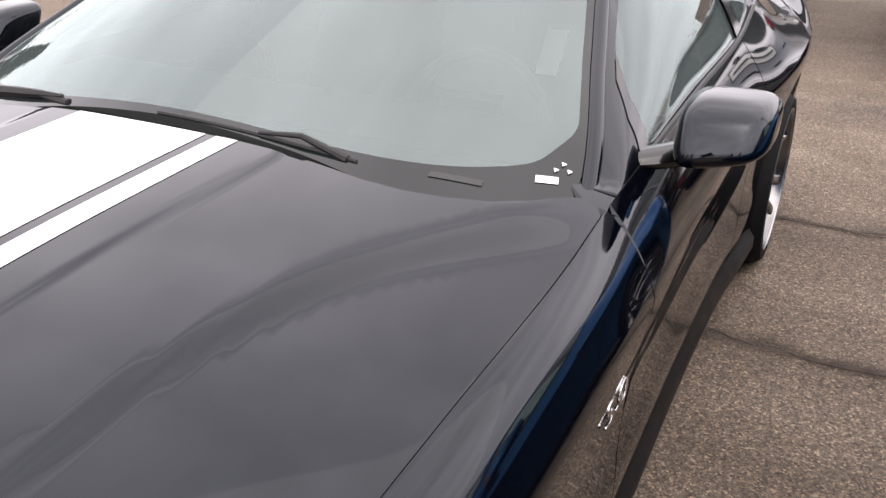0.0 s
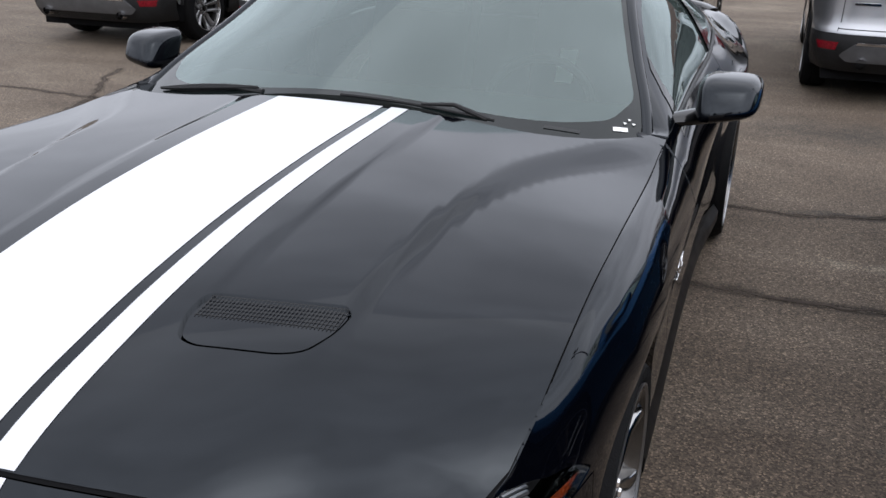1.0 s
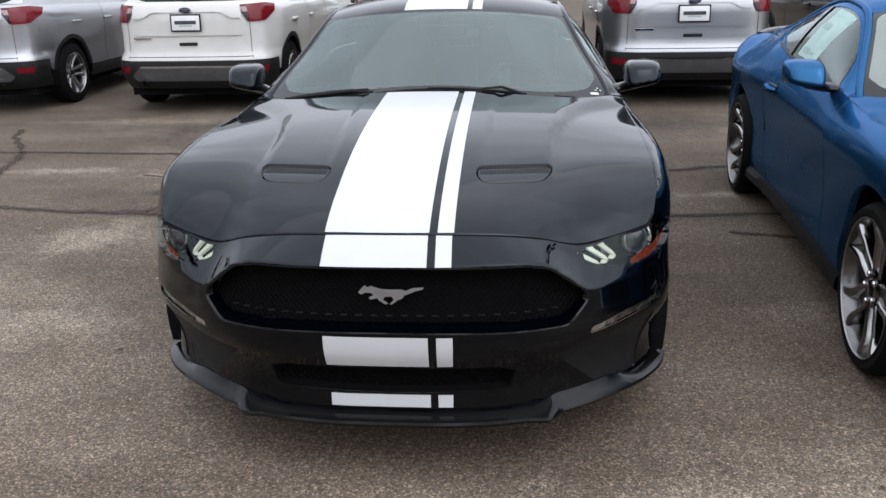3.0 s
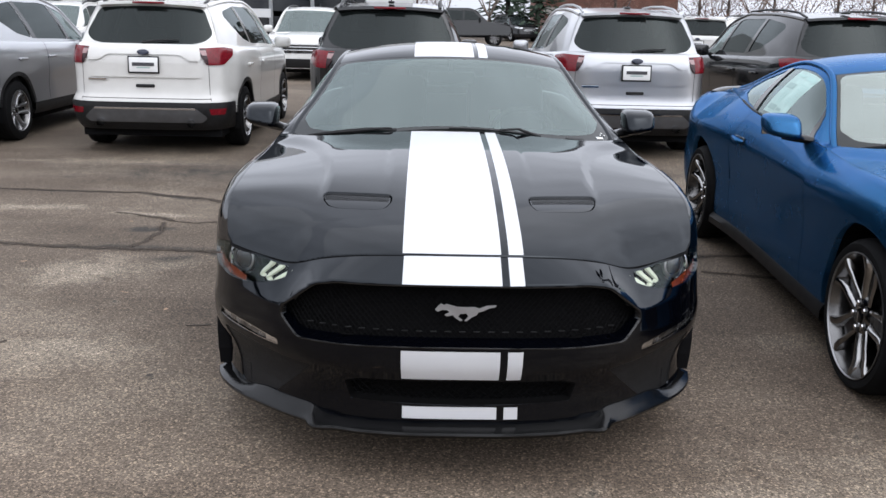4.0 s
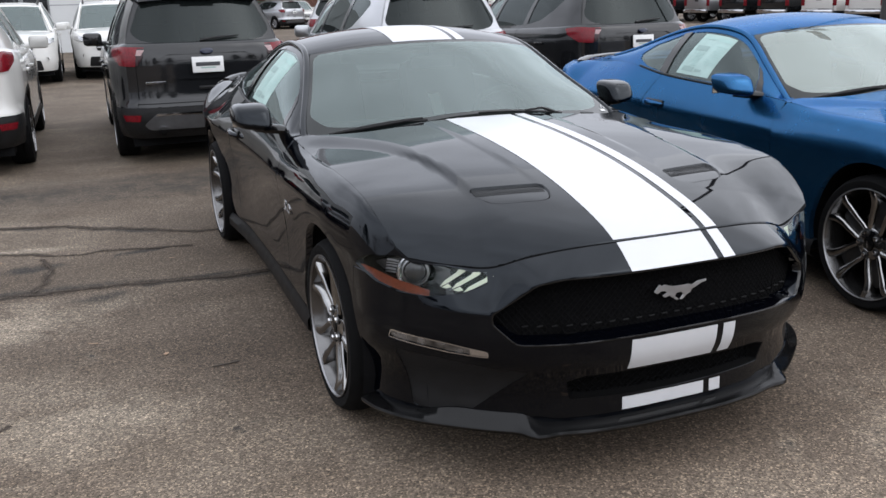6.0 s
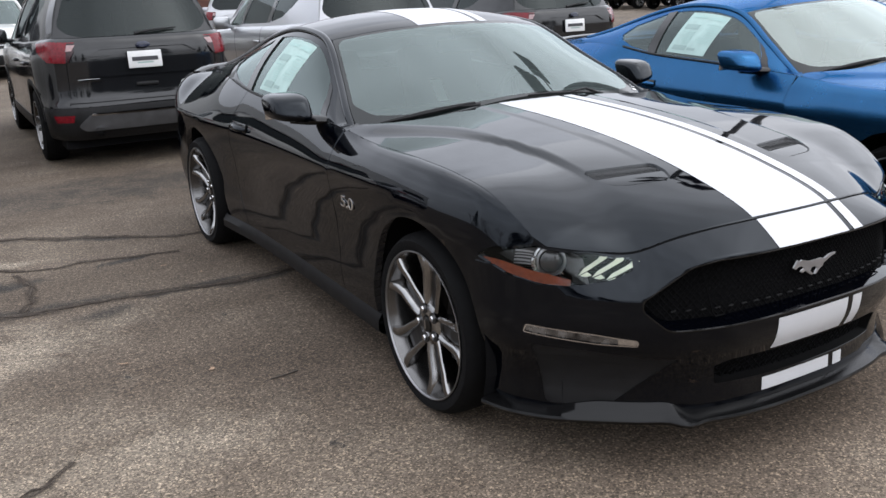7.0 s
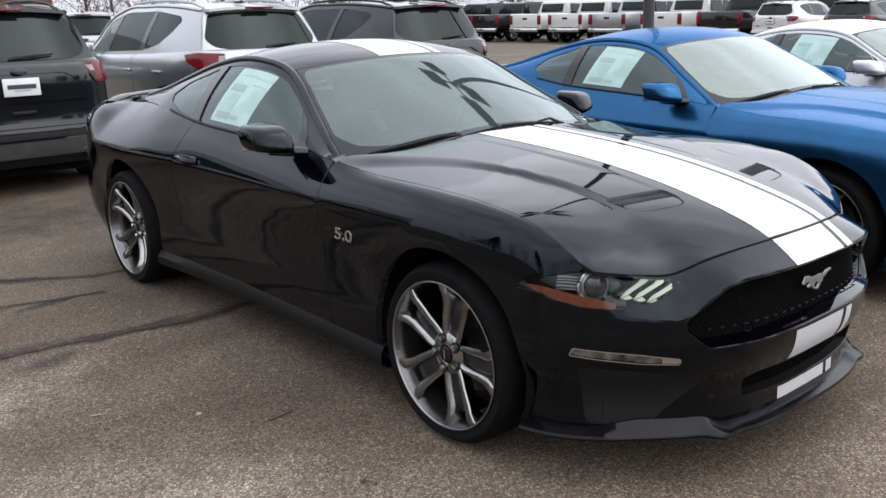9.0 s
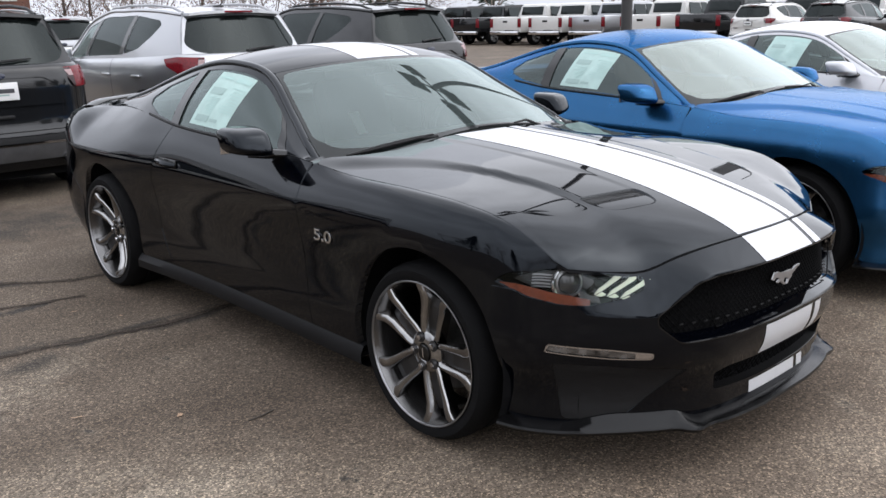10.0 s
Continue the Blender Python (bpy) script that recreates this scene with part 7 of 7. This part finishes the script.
# ---- the lot: cars ----
build_coupe("glossy black coupe with white racing stripes parked on asphalt", BLACK, (0, 0, 0), 0.03, True)
blue_car = build_coupe("bright metallic blue coupe parked beside the black one", BLUE, (2.57, -0.12, 0), 0.045, False, lit=False)
blue_car.matrix_basis = pose(2.57, -0.12, 0, 0, 0, -3.5)
build_coupe("pale silver coupe parked beyond the blue one", PALE, (5.45, -0.1, 0), 0.06, False, lit=False)

ROW = "utility cars in the second row"
build_suv("white utility car seen from behind with a dealer placard", WHITE, ROW, (-3.12, 6.78 + 4.52, 0))
build_suv("charcoal utility car seen from behind with a dealer placard", CHARCOAL, ROW, (-0.54, 6.74 + 4.52, 0))
silver = build_suv("silver utility car seen from behind with a dealer placard", SILVER, ROW, (2.18, 7.10 + 4.52, 0))
copy_thing(silver, pose(-5.76, 6.8 + 4.52, 0, 0, 0, 180))
dark2 = build_suv("dark grey utility car with a chrome window line", CHARCOAL, ROW, (4.8, 7.2 + 4.52, 0))
white_suv = build_suv("white utility car parked nose out before the showroom", WHITE, "cars before the showroom", (-3.0, 17.6, 0), 0)
copy_thing(white_suv, pose(-9.3, 18.0, 0, 0, 0, 0))
copy_thing(white_suv, pose(-0.95, 18.3, 0, 0, 0, 0))
copy_thing(white_suv, pose(9.0, 24.0, 0, 0, 0, 150))
copy_thing(silver, pose(5.5, 22.0, 0, 0, 0, 160))
copy_thing(dark2, pose(12.0, 25.0, 0, 0, 0, 160))
TRUCKS = "pickup trucks in the far row"
wt = build_pickup("white pickup truck with red tail lamps in the far row", WHITE, TRUCKS, (28.5 + 5.8, 28.4, 0), 90)
st = build_pickup("silver pickup truck with red tail lamps in the far row", SILVER, TRUCKS, (28.5 + 5.8, 23.5, 0), 90)
dt = build_pickup("black pickup truck with red tail lamps in the far row", CHARCOAL, TRUCKS, (28.5 + 5.8, 31.2, 0), 90)
for y, src in ((25.9, wt), (20.7, wt), (18.0, dt), (34.0, dt), (36.8, st), (39.6, dt), (42.4, wt)):
    copy_thing(src, pose(28.5 + 5.8, y, 0, 0, 0, 90))
for k, src in enumerate((dt, st, wt, dt, wt, st, wt, dt, dt, wt, st, dt)):
    copy_thing(src, pose(43.0, 10.0 + 3.0 * k, 0, 0, 0, 90))
copy_thing(white_suv, pose(27.5 + 4.5, 15.3, 0, 0, 0, 90))
copy_thing(dark2, pose(26.8 + 4.5, 12.3, 0, 0, 0, 90))
copy_thing(silver, pose(27.5 + 4.5, 9.4, 0, 0, 0, 90))
copy_thing(white_suv, pose(27.5 + 4.5, 6.5, 0, 0, 0, 90))
copy_thing(dt, pose(4.3, 45, 0, 0, 0, 90))
copy_thing(dark2, pose(6.3, 54, 0, 0, 0, 20))
copy_thing(silver, pose(8.8, 55, 0, 0, 0, 200))
copy_thing(white_suv, pose(11.5, 52, 0, 0, 0, 10))
copy_thing(dt, pose(20.0, 47, 0, 0, 0, 120))
copy_thing(white_suv, pose(26.0, 50, 0, 0, 0, 100))

# ---- trees and lamps ----
lamp_post("dark lamp post with four flat heads on a concrete base", (8.3, 6.75, 0))
b1 = bare_tree("leafless brown tree behind the parking lot", 3, (24.0, 42, 0), 6)
b2 = bare_tree("tall leafless tree with fine twigs", 5, (33, 60, 0), 8)
for x, y, r, s in ((4, 58, 40, b2), (27, 62, 100, b2), (31, 48, 200, b1), (40, 52, 20, b1), (50, 50, 75, b2), (60, 46, 10, b2), (72, 40, 150, b1), (20.5, 50, 300, b1), (-14, 66, 30, b2), (-26, 60, 70, b2), (80, 30, 20, b2), (18, 55, 60, b1), (1, 62, 15, b1), (22, 58, 44, b2), (29, 55, 130, b1), (36, 64, 250, b2), (44, 56, 190, b1), (34, 50, 80, b1), (-8, 70, 10, b2)):
    copy_thing(s, pose(x, y, 0, 0, 0, r))
br = brown_tree("tree with dry red-brown leaves behind the lot", 4, (16.0, 51.0, 0), 7)
for x, y, r in ((19.5, 56, 100), (-1.0, 64, 40), (31.0, 60, 200), (52.0, 36, 30), (56, 20, 90), (40, 47, 10), (60, 28, 200), (24, 60, 70), (26, 41, 20), (29, 45, 140), (33, 50, 250), (22.5, 47, 310), (12.5, 58, 160)):
    copy_thing(br, pose(x, y, 0, 0, 0, r))
f1 = fir_tree("dark green evergreen tree behind the lot", 2, (7.0, 56, 0), 10)
for x, y, r in ((5.4, 60, 30), (46, 60, 10), (58, 58, 210)):
    copy_thing(f1, pose(x, y, 0, 0, 0, r))
# unseen trees added across the lane, to darken what the paint and the glass mirror
for k in range(13):
    copy_thing((f1, br, f1, b2)[k % 4], pose(-34 + 5.2 * k, -30 - 3.0 * math.sin(2.1 * k), 0, 0, 0, 47 * k) @ Matrix.Diagonal((1.25, 1.25, 1.25, 1)))
for k in range(9):
    copy_thing((br, f1, b2)[k % 3], pose(-33 - 3.0 * math.sin(1.7 * k), -24 + 5.6 * k, 0, 0, 0, 61 * k))

# ---- cracks and litter on the asphalt ----
crack([(-5.2, 4.86), (-3.51, 4.82), (-2.59, 4.76), (-1.94, 4.53), (-1.44, 4.20), (-1.19, 4.03), (-0.96, 3.93), (0.2, 4.0), (1.05, 4.10), (1.38, 4.11), (2.0, 4.32), (3.2, 4.3)], 0.017, 1)
crack([(-3.4, 3.15), (-2.81, 3.01), (-2.25, 2.95), (-1.75, 2.93), (-1.46, 2.90), (-1.30, 2.84), (-1.02, 2.79), (-0.80, 2.83), (0.2, 2.9), (0.89, 2.97), (1.17, 2.96), (1.48, 2.96), (2.4, 3.05)], 0.019, 2)
crack([(-2.5, 4.02), (-2.24, 3.89), (-1.90, 3.69), (-1.60, 3.71), (-1.38, 3.63), (-1.10, 3.62)], 0.012, 5)
crack([(-2.06, 3.66), (-1.98, 3.30), (-2.08, 2.98)], 0.012, 8)
crack([(-4.6, 5.9), (-4.47, 5.59), (-3.97, 4.87), (-3.69, 3.94), (-3.95, 3.5)], 0.016, 3)
crack([(-2.45, 1.02), (-2.3, 1.08), (-2.15, 1.20), (-2.06, 1.33)], 0.008, 6)
crack([(1.62, 2.62), (1.85, 2.55), (2.05, 2.50)], 0.015, 7)
for k, (x, y, size, slim) in enumerate(((-1.78, 2.02, 0.035, 0.25), (-1.48, 1.75, 0.026, 0.8), (-0.40, -0.24, 0.05, 1.0), (-2.6, 2.6, 0.03, 0.4), (-2.9, 1.5, 0.022, 0.5), (-2.3, 3.7, 0.03, 0.3), (1.62, 2.4, 0.02, 0.6), (-1.15, 3.1, 0.02, 0.6), (-1.3, 3.35, 0.03, 0.3))):
    fallen_leaf((x, y), size, 70 * k - 20, k, slim)
fallen_twig([(-1.31, 1.515, 0.003), (-1.25, 1.515, 0.005), (-1.19, 1.53, 0.003)])
